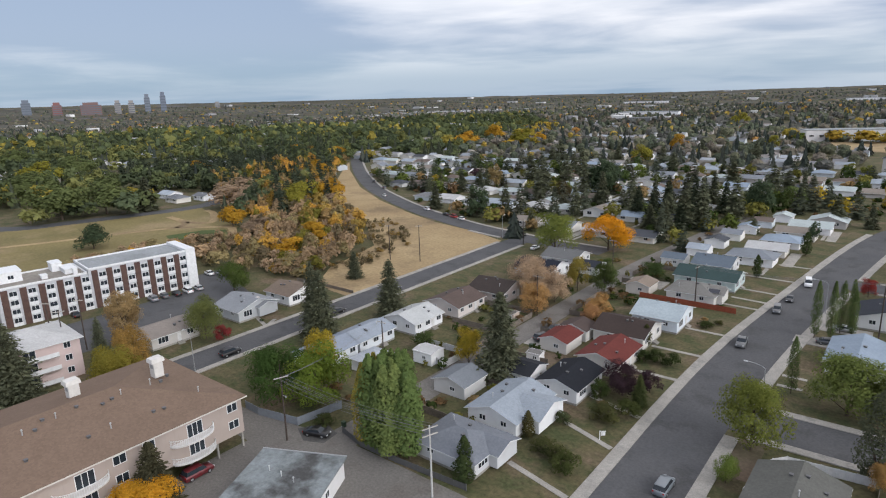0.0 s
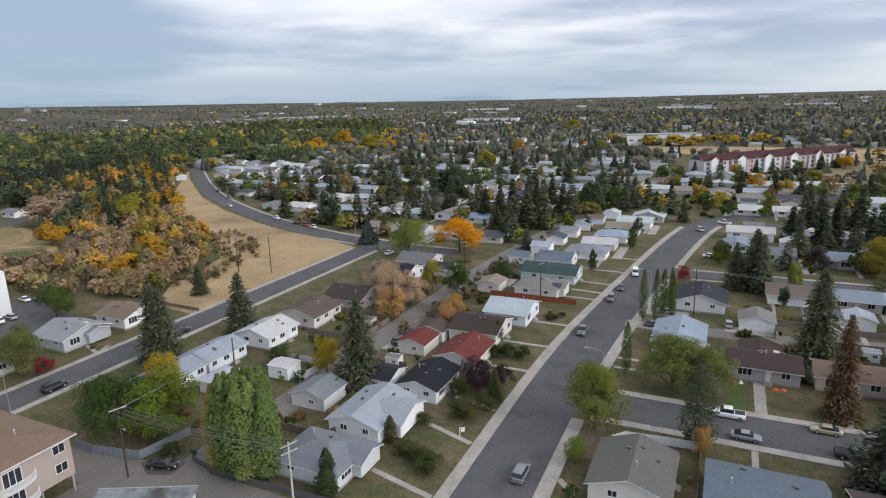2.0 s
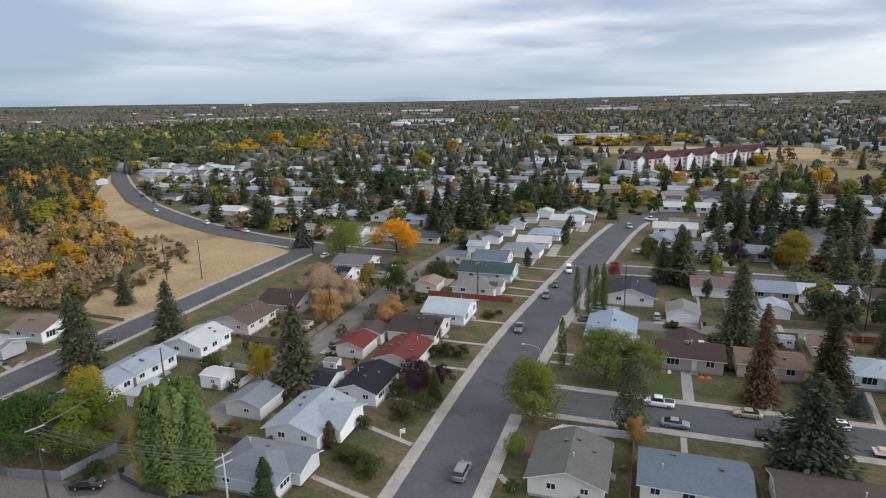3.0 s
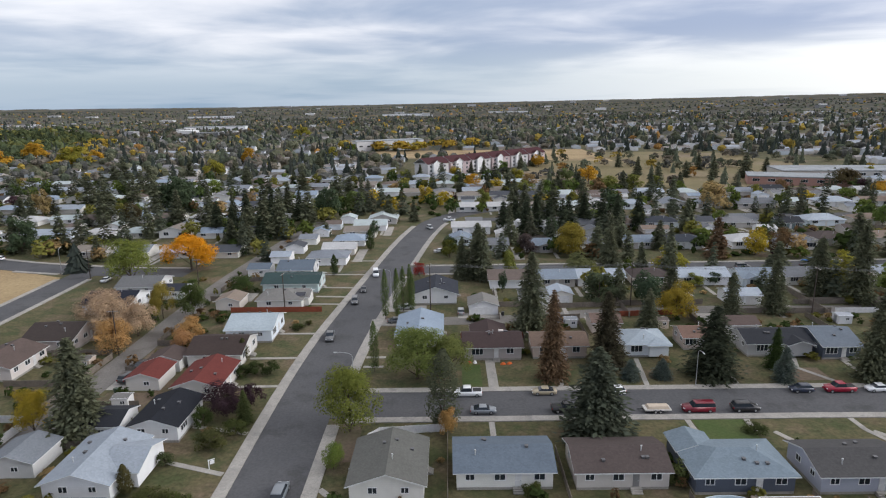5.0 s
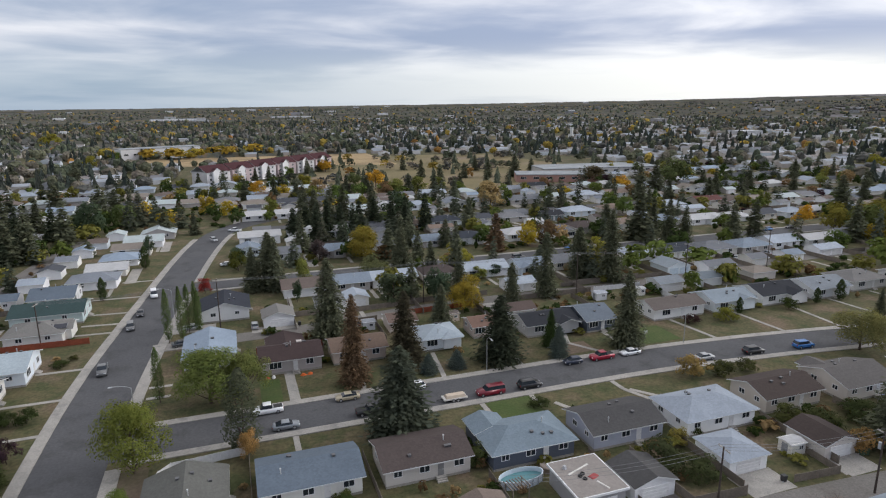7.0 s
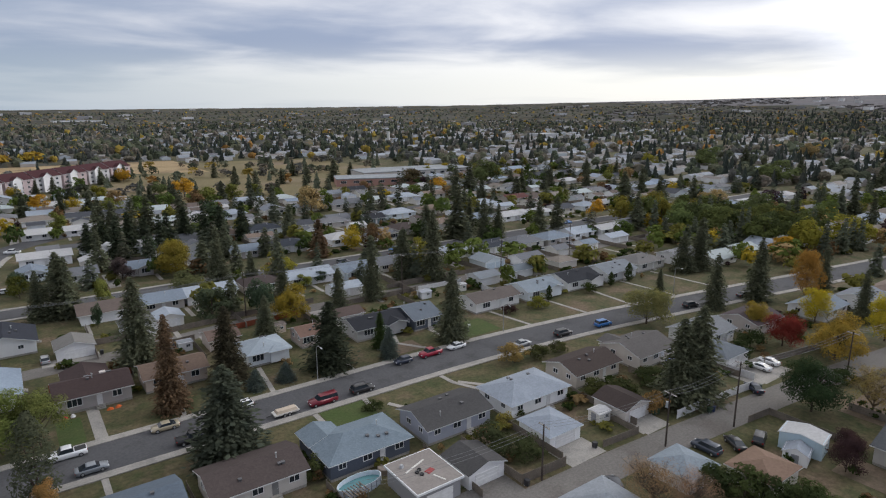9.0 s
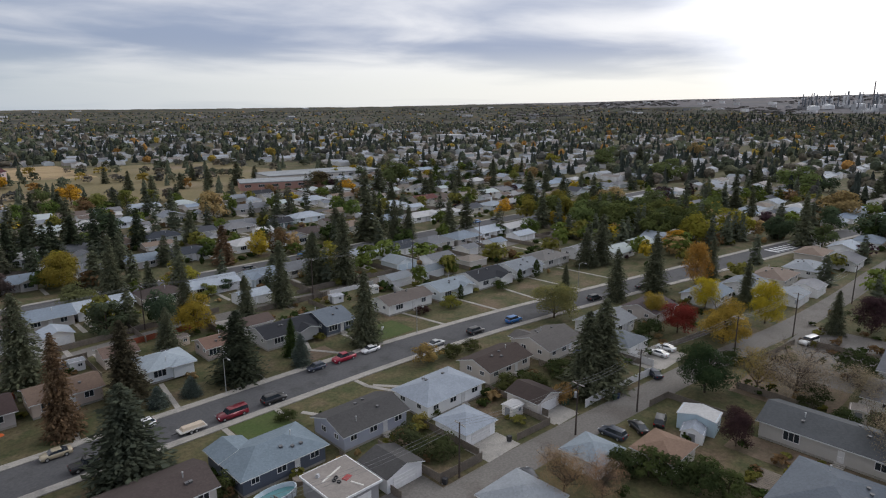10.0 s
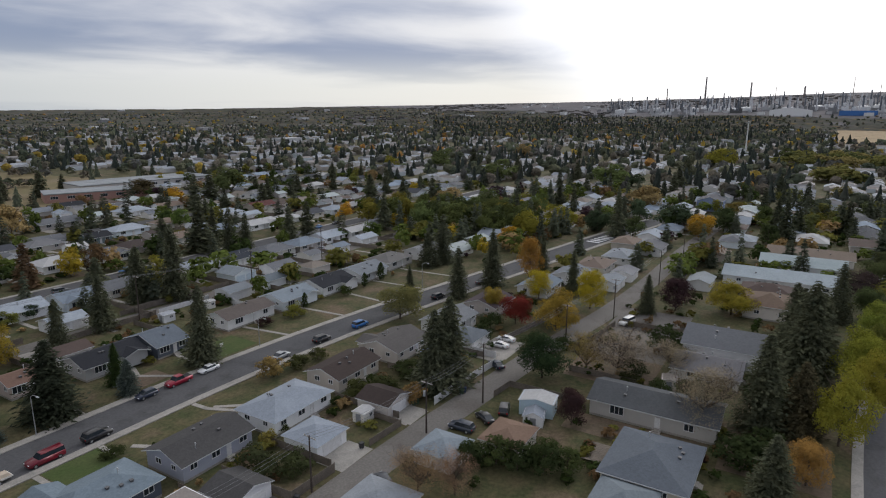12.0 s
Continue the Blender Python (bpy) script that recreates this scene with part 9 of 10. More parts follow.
def tmpl_round(n, seed, k=6):
    """A crown one metre wide and high: sprays of leaves on k clumps; from afar a closed clump with some sprays."""
    r = np.random.default_rng(seed)
    if k <= 2:
        out = [lump(r, np.array([0, 0, 0.42]), 0.38, 0.44)]
        if n >= 20:
            for _ in range(3):
                a = r.uniform(0, math.tau)
                out.append(lump(r, np.array([math.cos(a) * 0.26, math.sin(a) * 0.26, r.uniform(0.3, 0.66)]), r.uniform(0.17, 0.25), r.uniform(0.18, 0.28)))
        if n:
            d = turned(r, n)
            d[:, 2] = np.abs(d[:, 2]) * 0.9
            out.append(leaf_quads(r, d * (0.44, 0.44, 0.52) + (0, 0, 0.42), d + [0, 0, 0.3], 0.26 / math.sqrt(n / 14)))
        return np.concatenate(out)
    p, d = crown_points(r, n, 1.0, 0.5, 0.06, 3 * k, "round")
    p[:, :2] *= 0.5 / np.percentile(np.hypot(p[:, 0], p[:, 1]), 96)
    return leaf_quads(r, p, d, 0.38 / math.sqrt(n / 14))


def tmpl_twig(n, seed):
    """A thin crown of fine sprays with gaps."""
    r = np.random.default_rng(seed)
    p, d = crown_points(r, n, 1.0, 0.5, 0.08, 7, "round")
    p[:, :2] *= 0.5 / np.percentile(np.hypot(p[:, 0], p[:, 1]), 96)
    d[:, 2] += 0.7
    return leaf_quads(r, p, d * 1.4, 0.40 / math.sqrt(n / 14))


def tmpl_cone(whorls, arms, seed, bits=2):
    """A spruce one metre high: sprays on boughs where it is near, ragged skirts of needles where it is far."""
    if whorls > 16:
        return spruce_data(seed, 1.0, 0.27, whorls, arms, 1.3, bits)
    r = np.random.default_rng(seed)
    vs, n = [], arms + 1
    for i in range(whorls):
        f = i / whorls
        rad = 0.27 * (1 - f) ** 0.7 * r.uniform(0.8, 1.15)
        z0, z1 = 0.06 + 0.9 * f, 0.06 + 0.9 * f + 1.9 / whorls * (1 - 0.45 * f)
        q = rad * r.uniform(0.55, 1.25, n)
        w = np.arange(n) * math.tau / n + r.uniform(-0.25, 0.25, n)
        lo = [np.array([math.cos(a) * u, math.sin(a) * u, z0 - 0.3 * u + r.uniform(-0.02, 0.02)]) for a, u in zip(w, q)]
        up = [np.array([math.cos(a) * rad * 0.22, math.sin(a) * rad * 0.22, min(z1, 1.0)]) for a in w]
        for j in range(n):
            m = (j + 1) % n
            vs += [lo[j], lo[m] * (0.75, 0.75, 1.0), up[m], up[j]]
    return np.array(vs)


def scatter(name, xy, h, w, tints, templates, label, category, mat=None):
    """Copies of templates joined into one mesh, each with its own tint."""
    vs, ts = [], []
    k = rng.integers(0, len(templates), len(xy))
    z0 = hill_z(xy[:, 0], xy[:, 1])
    for q, t in enumerate(templates):
        s = np.where(k == q)[0]
        if not len(s):
            continue
        a = rng.uniform(0, math.tau, len(s))
        ca, sa = np.cos(a)[:, None], np.sin(a)[:, None]
        x = (t[None, :, 0] * ca - t[None, :, 1] * sa) * w[s, None] + xy[s, 0, None]
        y = (t[None, :, 0] * sa + t[None, :, 1] * ca) * w[s, None] + xy[s, 1, None]
        z = t[None, :, 2] * h[s, None] + z0[s, None]
        vs.append(np.stack([x, y, z], -1).reshape(-1, 3))
        ts.append(np.repeat(tints[s], len(t), 0))
    v = np.concatenate(vs)
    ob = new(name, quads(name, v, quad_faces(v), [mat or WOODS], tint=np.concatenate(ts)))
    return tagged(ob, label, category, "", "stuff")


def palette(n, cols, spread=0.25):
    c = np.array([q[:3] for q, w in cols])
    p = np.array([w for q, w in cols], float)
    return c[rng.choice(len(cols), n, p=p / p.sum())] * rng.uniform(1 - spread, 1 + spread, (n, 1))


def inside(xy, poly):
    x, y = xy.T
    ok = np.zeros(len(xy), bool)
    for (ax, ay), (bx, by) in zip(poly, poly[1:] + poly[:1]):
        c = (ay > y) != (by > y)
        ok ^= c & (x < (bx - ax) * (y - ay) / (by - ay + 1e-12) + ax)
    return ok


# the wooded ravine beside the dry field
RAV = [(-420, 385), (-322, 280), (-264, 230), (-222, 205), (-196, 187), (-170, 166), (-160, 136), (-150, 120), (-196, 113), (-203, 62), (-224, 62), (-238, 88), (-238, 112), (-230, 130), (-228, 152), (-252, 172), (-300, 186), (-345, 209), (-400, 236), (-420, 280)]
xy = rng.uniform((-420, 60), (-150, 390), (9000, 2))
xy = xy[inside(xy, RAV)][:520]
edge = np.clip((xy[:, 1] - 130) / 150, 0, 1)
cols = np.where((rng.random(len(xy)) < edge)[:, None], palette(len(xy), (((0.36, 0.22, 0.06), 0.22), ((0.28, 0.21, 0.075), 0.3), ((0.25, 0.18, 0.10), 0.28), (C_OLIVE, 0.2))), palette(len(xy), (((0.25, 0.19, 0.14), 0.40), ((0.19, 0.165, 0.10), 0.26), ((0.13, 0.11, 0.08), 0.24), ((0.32, 0.21, 0.06), 0.09), (C_OLIVE, 0.08))))
low = np.where((xy[:, 0] < -198) & (xy[:, 1] < 150), 0.7, 1.0)
scatter("ravine_wood", xy, low * rng.uniform(5, 10, len(xy)) + 6 * edge * rng.random(len(xy)), (rng.uniform(3.8, 7, len(xy)) + 1.5 * edge) * np.where(rng.random(len(xy)) < 0.2, 1.3, 1.0), cols * (1.38, 1.30, 1.14), [tmpl_round(430, 1, 6), tmpl_round(430, 2, 5), tmpl_twig(430, 3), tmpl_twig(400, 4)], "tan, pink and gold autumn thicket in a ravine", "woods")
xy = rng.uniform((-520, 180), (-240, 420), (2600, 2))
xy = xy[inside(xy, RAV) | ((xy[:, 0] < -335) & (xy[:, 1] > 215) & (xy[:, 1] < np.array([f_y(q) for q in xy[:, 0]]) - 30))][:380]
scatter("ravine_spruces", xy, rng.uniform(11, 18, len(xy)), rng.uniform(11, 15, len(xy)), palette(len(xy), (((0.07, 0.085, 0.06), 1),)), [tmpl_cone(20, 9, s, 3) for s in (1, 2)], "dark spruces among the ravine thicket", "woods")

xy = rng.uniform((-212, 132), (-148, 212), (700, 2))
xy = xy[inside(xy, [(-208, 196), (-200, 206), (-186, 202), (-172, 190), (-158, 178), (-152, 160), (-148, 138), (-158, 132), (-166, 160), (-180, 176)])][:90]
scatter("slope_brush", xy, rng.uniform(1.0, 3.0, len(xy)), rng.uniform(1.2, 3.2, len(xy)), palette(len(xy), (((0.19, 0.15, 0.09), 0.5), ((0.12, 0.10, 0.06), 0.3), ((0.24, 0.16, 0.06), 0.2))), [tmpl_twig(90, s) for s in (71, 72)], "low dark brush on the slope of the dry field", "bushes")
# yard trees and bushes all over the district
xy = np.stack([rng.uniform(-330, 420, 9000), rng.uniform(140, 450, 9000)], 1)
xy = np.array([p for p in xy[:5200] if free_spot(*p, 5.6) and not (p[0] < -60 and p[1] < 215) and not (p[0] < 90 and p[1] < 165)])
kind = rng.random(len(xy))
big, sm = xy[kind < 0.22][:250], xy[kind >= 0.22][:1200]
scatter("yard_trees", big, rng.uniform(5, 10, len(big)), rng.uniform(5, 10, len(big)), palette(len(big), ((C_GREEN, 0.34), (C_DKGREEN, 0.26), (C_OLIVE, 0.2), (C_TAN, 0.05), (C_BROWN, 0.06), (C_YELLOW, 0.07), (C_PURPLE, 0.04))) * 1.35, [tmpl_round(210, s) for s in (21, 22, 23)], "leafy yard trees between the houses", "trees")
scatter("yard_bushes", sm, rng.uniform(1.2, 3.5, len(sm)), rng.uniform(1.6, 4.5, len(sm)), palette(len(sm), ((C_DKGREEN, 0.5), (C_OLIVE, 0.2), (C_BROWN, 0.18), (C_TAN, 0.06), (C_PURPLE, 0.05))), [tmpl_round(18, s, 1) for s in (31, 32, 33)], "small yard bushes between the houses", "bushes")
m = np.stack([rng.uniform(-300, 420, 2600), rng.uniform(165, 450, 2600)], 1)
m = np.array([p for p in m if free_spot(*p, 5.6) and not (p[0] < -60 and p[1] < 215)])
m = m[rng.random(len(m)) < np.where(m[:, 0] < 0, 0.5, 0.42)][:230]
north = np.where((m[:, 0] < -20) | (m[:, 1] > 340), 1.15, 1.0)
scatter("yard_spruces", m, rng.uniform(7, 14, len(m)) * north, rng.uniform(9, 14, len(m)) * north, palette(len(m), (((0.092, 0.105, 0.078), 0.8), ((0.105, 0.108, 0.08), 0.2))), [tmpl_cone(18, 10, s, 3) for s in (5, 6, 7)], "dark yard spruces between the houses", "trees")
# small bushes in the nearer back yards
xy = np.array([(rng.uniform(-2, 200), rng.uniform(63, 78)) for _ in range(120)] + [(rng.uniform(0, 200), rng.uniform(137, 152)) for _ in range(150)] + [(rng.uniform(-70, -58), rng.uniform(64, 200)) for _ in range(90)] + [(rng.uniform(-90, -76), rng.uniform(70, 195)) for _ in range(80)] + [(rng.uniform(60, 200), rng.uniform(0, 44)) for _ in range(160)])
xy = xy[[bool((np.abs(near_xy - p).max(1) > 5.8).all()) for p in xy]]
scatter("garden_bushes", xy, rng.uniform(0.8, 2.6, len(xy)), rng.uniform(1.2, 3.2, len(xy)), palette(len(xy), ((C_DKGREEN, 0.4), (C_OLIVE, 0.2), (C_BROWN, 0.3), (C_TAN, 0.1))), [tmpl_round(90, s, 3) for s in (41, 42)], "low dark garden bushes and beds", "bushes")


xy = []
for o in scene.objects:
    if o.type == "EMPTY" and o.parent is None and o.name.split(".")[0] in ("house", "garage") and abs(o.location.x) < 330 and o.location.y < 345:
        for _ in range(6 if o.name.startswith("house") else 2):
            u, v = rng.uniform(-9, 9), rng.uniform(-7.5, 7.5)
            if abs(u) > 7.4 or abs(v) > 6.2:
                xy.append((o.location.x + u, o.location.y + v))
xy = np.array([p for p in xy if free_spot(*p, 4.0) or p[1] < 160])
off = np.array([(np.abs(near_xy - p) < (6.4, 5.4)).all(1).any() for p in xy])
for line in (ROAD_B, LANE_N, LANE_S):
    q = np.interp(xy[:, 0], [p[0] for p in line], [p[1] for p in line])
    off |= (np.abs(xy[:, 1] - q) < 7) & (xy[:, 0] > -22)
off |= (np.abs(xy[:, 0] + 27) < 9) | (np.abs(xy[:, 0] + 124) < 8) | (np.abs(xy[:, 0] + 72) < 4)
xy = xy[~off]
scatter("wall_planting", xy, rng.uniform(0.6, 2.2, len(xy)), rng.uniform(1.0, 3.0, len(xy)), palette(len(xy), ((C_DKGREEN, 0.42), (C_OLIVE, 0.16), (C_BROWN, 0.24), (C_TAN, 0.10), (C_PURPLE, 0.08))) * 1.15, [tmpl_round(100, s, 3) for s in (43, 44, 45)], "low shrubs and flower beds along house walls", "bushes")
me = Mesh()
for y0, y1 in ((152.5, 176), (214, 226), (234, 245), (247, 260), (320, 334), (336, 350)):
    for k in range(22):
        x = 12.0 + 17 * k + rng.uniform(-1.5, 1.5)
        if (np.abs(near_xy - (x, (y0 + y1) / 2)) < (3.6, 7)).all(1).any():
            continue
        if y0 != 214:
            me.box(x - 0.05, y0, 0, x + 0.05, y1, 1.5)
        if y0 in (152.5, 234, 247, 320, 336):
            yy = y1 - 0.1 if y0 in (234, 320) else y0 + 0.1 if y0 != 152.5 else 162.5
            if not (np.abs(near_xy - (x + 6, yy)) < (7, 4)).all(1).any():
                me.box(x, yy - 0.05, 0, x + rng.uniform(6, 12), yy + 0.05, 1.5)
tagged(new("yard_fences", me.data("yard_fences", [FENCEWOOD])), "weathered wooden board fences between back yards", "fences", "", "stuff")


xy = np.stack([rng.uniform(200, 425, 1500), rng.uniform(-90, 170, 1500)], 1)
near_xy = np.array([(o.location.x, o.location.y) for o in scene.objects if o.type == "EMPTY" and o.parent is None and ("house" in o.name or "garage" in o.name)])
lane_y = np.interp(xy[:, 0], [p[0] for p in LANE_S], [p[1] for p in LANE_S])
south_y = np.interp(xy[:, 0], [p[0] for p in ROAD_E], [p[1] for p in ROAD_E])
xy = np.array([p for p, l, q in zip(xy, lane_y, south_y) if free_spot(*p, 6.0) and abs(p[1] - l) > 5 and abs(p[1] - q) > 8])
east_a, east_b, east_c = xy[:150], xy[150:260], xy[260:620]
scatter("east_leafy_trees", east_a, rng.uniform(5, 10, len(east_a)), rng.uniform(6, 11, len(east_a)), palette(len(east_a), ((C_GREEN, 0.35), (C_DKGREEN, 0.2), (C_OLIVE, 0.25), (C_YELLOW, 0.08), (C_TAN, 0.06), (C_BROWN, 0.04), (C_PURPLE, 0.02))) * 1.35, [tmpl_round(210, s) for s in (61, 62, 63)], "leafy yard trees between the houses", "trees")
scatter("east_spruces", east_b, rng.uniform(9, 17, len(east_b)), rng.uniform(9, 14, len(east_b)), palette(len(east_b), ((C_SPRUCE, 1),)), [tmpl_cone(28, 10, s, 3) for s in (15, 16)], "dark yard spruces between the houses", "trees")
scatter("east_bushes", east_c, rng.uniform(1, 3, len(east_c)), rng.uniform(1.5, 4, len(east_c)), palette(len(east_c), ((C_DKGREEN, 0.4), (C_OLIVE, 0.25), (C_BROWN, 0.25), (C_TAN, 0.1))), [tmpl_round(24, s, 2) for s in (64, 65)], "small yard bushes between the houses", "bushes")


def island(name, *cols):
    """One of a few colours for each separate house."""
    n = NT(name)
    geo = n.t.nodes.new("ShaderNodeNewGeometry")
    r = n.t.nodes.new("ShaderNodeValToRGB")
    r.color_ramp.interpolation = "CONSTANT"
    for i, c in enumerate(cols):
        e = r.color_ramp.elements[i] if i < 2 else r.color_ramp.elements.new(i / len(cols))
        e.position, e.color = i / len(cols), (*c, 1)
    n.link(geo.outputs["Random Per Island"], r.inputs[0])
    return n.done(n.mix(n.ramp(n.noise(geo.outputs["Position"], 0.3), 0.3, 0.7, 0.0, 0.3), r.outputs[0], (0.25, 0.24, 0.23)), 0.8)


# everything further off, in a wide sector
def sector(n, r0, r1):
    r = np.sqrt(rng.uniform(r0 ** 2, r1 ** 2, n))
    a = np.radians(rng.uniform(-105, 88, n))
    return np.stack([-np.sin(a) * r, np.cos(a) * r], 1)


NOPE = [[(40, 372), (215, 372), (345, 430), (345, 560), (270, 640), (160, 660), (60, 540), (-40, 560), (-40, 440)],
        [(-420, 50), (-345, 91), (-332, 118), (-322, 150), (-316, 185), (-225, 130), (-150, 112), (-120, 200), (-250, 260), (-372, 362), (-420, 395), (-150, 20)],
        [(-392, 168), (-332, 162), (-322, 196), (-360, 204), (-395, 200)],
        [(1250, -22), (2250, -40), (2230, -390), (1230, -217)],
        [(-120, 645), (150, 560), (150, 700), (-120, 720)]]


def fill(n, r0, r1, pts=None):
    xy = sector(n, r0, r1) if pts is None else pts
    bad = np.zeros(len(xy), bool)
    for poly in NOPE:
        bad |= inside(xy, poly)
    if r0 < 450:
        bad |= (np.abs(xy[:, 0]) < 415) & (xy[:, 1] < 440) & (xy[:, 0] > -395) & (xy[:, 1] > np.array([f_y(q) if q < -90 else -500 for q in xy[:, 0]]))
        bad |= (np.hypot(xy[:, 0], xy[:, 1]) < 240) | ((xy[:, 0] > -400) & (xy[:, 0] < -120) & (xy[:, 1] < 100) & (xy[:, 1] > 20))
        bad |= (xy[:, 0] > 0) & (xy[:, 0] < 420) & (xy[:, 1] < 200)
    bad |= np.hypot(xy[:, 0], xy[:, 1]) > wood_edge(xy) + 120 * np.sin(xy[:, 0] * 0.01)
    return xy[~bad]


def wood_edge(xy):
    """How far the woods reach: short of the bare plateau in the east."""
    bearing = np.degrees(np.arctan2(-xy[:, 0], xy[:, 1]))
    return np.interp(bearing, [-106, -74, -60, -46], [2780, 2800, 3500, 4900])


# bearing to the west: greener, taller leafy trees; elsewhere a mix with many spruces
# greyed palette: bare autumn twigs, plus distance haze put into the leaf colours
HAZED_MIX = (((0.115, 0.115, 0.112), 0.3), ((0.095, 0.108, 0.078), 0.26), ((0.125, 0.13, 0.092), 0.22), ((0.165, 0.15, 0.125), 0.15), ((0.17, 0.15, 0.13), 0.15), ((0.30, 0.225, 0.06), 0.06), ((0.33, 0.19, 0.07), 0.025), ((0.085, 0.10, 0.075), 0.14))
WEST_MIX = (((0.085, 0.102, 0.05), 0.42), ((0.062, 0.078, 0.046), 0.32), ((0.135, 0.14, 0.055), 0.19), ((0.24, 0.20, 0.05), 0.05))


def grown(xy, size):
    """Trees stand in belts and clumps: a patchy field of about the given size in metres."""
    w = np.random.default_rng(77).normal(0, 1 / size, (9, 2))
    return sum(np.sin(xy @ q + k * 1.7) for k, q in enumerate(w)) / 3.0


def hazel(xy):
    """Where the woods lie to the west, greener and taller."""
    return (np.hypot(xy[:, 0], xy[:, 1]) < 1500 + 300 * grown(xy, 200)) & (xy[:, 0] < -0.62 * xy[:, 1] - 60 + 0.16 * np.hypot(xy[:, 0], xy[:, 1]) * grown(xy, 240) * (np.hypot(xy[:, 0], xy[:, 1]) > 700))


# a closed lower storey of treetops, with gaps over streets and yards
na, rr0 = 560, [600.0]
while rr0[-1] < 4700:
    rr0.append(rr0[-1] + max(6.0, rr0[-1] * 0.0085))
aa = np.radians(np.linspace(-105, 89, na))
rg, ag = np.meshgrid(np.array(rr0), aa, indexing="ij")
rg = rg + rng.uniform(-0.3, 0.3, rg.shape) * np.maximum(6.0, rg * 0.0085)
xy = np.stack([-np.sin(ag) * rg, np.cos(ag) * rg], -1).reshape(-1, 2)
cover = 0.55 * grown(xy, 38) + 0.5 * grown(xy + 900, 130) + np.interp(rg.ravel(), [600, 1000, 2200], [-0.25, 0.15, 0.65]) + np.where(hazel(xy), 0.7, 0.0) - np.where(xy[:, 0] > 0.2 * xy[:, 1], np.interp(rg.ravel(), [600, 1200, 2000], [0.6, 0.4, 0.0]), 0.0)
up = np.clip(cover * 1.4, -0.6, 1.0) * np.clip((rg.ravel() - 604) / 90, 0, 1)
z = hill_z(xy[:, 0], xy[:, 1]) + 5.0 * up + rng.uniform(-1.8, 1.8, len(xy)) * (up > 0) * np.interp(rg.ravel(), [600, 1500, 3000], [1.0, 0.8, 0.3]) - 1.0
for poly in NOPE:
    z[inside(xy, poly)] = -3.0
z -= 60 * np.clip((rg.ravel() - wood_edge(xy) - 140 * grown(xy, 160)) / 200, 0, 1)
hue = palette(len(xy), HAZED_MIX, 0.12)
# half of each treetop's colour is flat grey, painting in the haze
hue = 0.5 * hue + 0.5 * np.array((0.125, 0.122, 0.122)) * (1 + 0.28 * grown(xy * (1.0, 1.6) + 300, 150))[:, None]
# the west woods keep their green only to about 1300 m, then that haze-grey
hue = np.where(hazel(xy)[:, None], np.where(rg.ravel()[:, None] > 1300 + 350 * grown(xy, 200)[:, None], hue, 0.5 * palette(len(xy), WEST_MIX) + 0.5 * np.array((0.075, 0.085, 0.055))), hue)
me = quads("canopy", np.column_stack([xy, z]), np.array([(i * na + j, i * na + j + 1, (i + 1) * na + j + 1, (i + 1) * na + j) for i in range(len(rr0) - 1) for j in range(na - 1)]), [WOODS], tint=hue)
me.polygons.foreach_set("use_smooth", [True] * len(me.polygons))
tagged(new("distant_canopy", me), "closed olive and tan treetops of distant woods, greyed for haze", "woods", "", "stuff")
for label, n, r0, r1, nq, nk in (("near", 6400, 240, 900, 36, 2), ("middle", 12000, 800, 1900, 6, 1), ("far", 8000, 1700, 3700, 0, 1)):
    xy = fill(n, r0, r1)
    west = hazel(xy)
    keep = west | (rng.random(len(xy)) < {"near": 0.7, "middle": 0.85, "far": 1.0}[label] + 0.3 * grown(xy, 45))
    if label == "middle":
        keep &= west | (rng.random(len(xy)) < np.where((xy[:, 0] > 0.2 * xy[:, 1]) & (np.hypot(xy[:, 0], xy[:, 1]) < 1500), 0.55, 1.0))
    if label == "near":
        keep &= ~west & (rng.random(len(xy)) < np.where(xy[:, 0] > 0.2 * xy[:, 1], 0.45, 1.0))
    xy, west = xy[keep], west[keep]
    cols = np.where(west[:, None], palette(len(xy), WEST_MIX), palette(len(xy), HAZED_MIX, 0.15))
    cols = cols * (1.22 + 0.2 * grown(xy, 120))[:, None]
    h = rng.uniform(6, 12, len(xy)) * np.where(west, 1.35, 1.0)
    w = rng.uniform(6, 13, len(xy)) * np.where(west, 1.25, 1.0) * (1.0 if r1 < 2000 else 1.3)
    scatter("leafy_woods_" + label, xy, h, w, cols, [tmpl_round(nq, s, nk) for s in (11, 12, 13)], "green, tan and yellow treetops over the district, partly greyed for haze", "woods")
    m = fill(int(n * {"near": 0.3, "middle": 0.34, "far": 0.22}[label]), r0, r1)
    m = m[(rng.random(len(m)) < 0.75 + 0.5 * grown(m, 60)) & (~hazel(m) | (rng.random(len(m)) < 0.25))]
    # blue cast in these needle colours stands in for distance haze
    scatter("spruce_woods_" + label, m, rng.uniform(8, 16, len(m)), rng.uniform(11, 18, len(m)) * (1 if r1 < 2000 else 1.3), palette(len(m), (((0.066, 0.08, 0.074), 0.7), ((0.085, 0.094, 0.084), 0.3))), [tmpl_cone({"near": 8, "middle": 5, "far": 3}[label], {"near": 7, "middle": 5, "far": 4}[label], s, {"near": 2, "middle": 1, "far": 1}[label]) for s in (3, 4)], "dark spruce tops over the district", "woods")

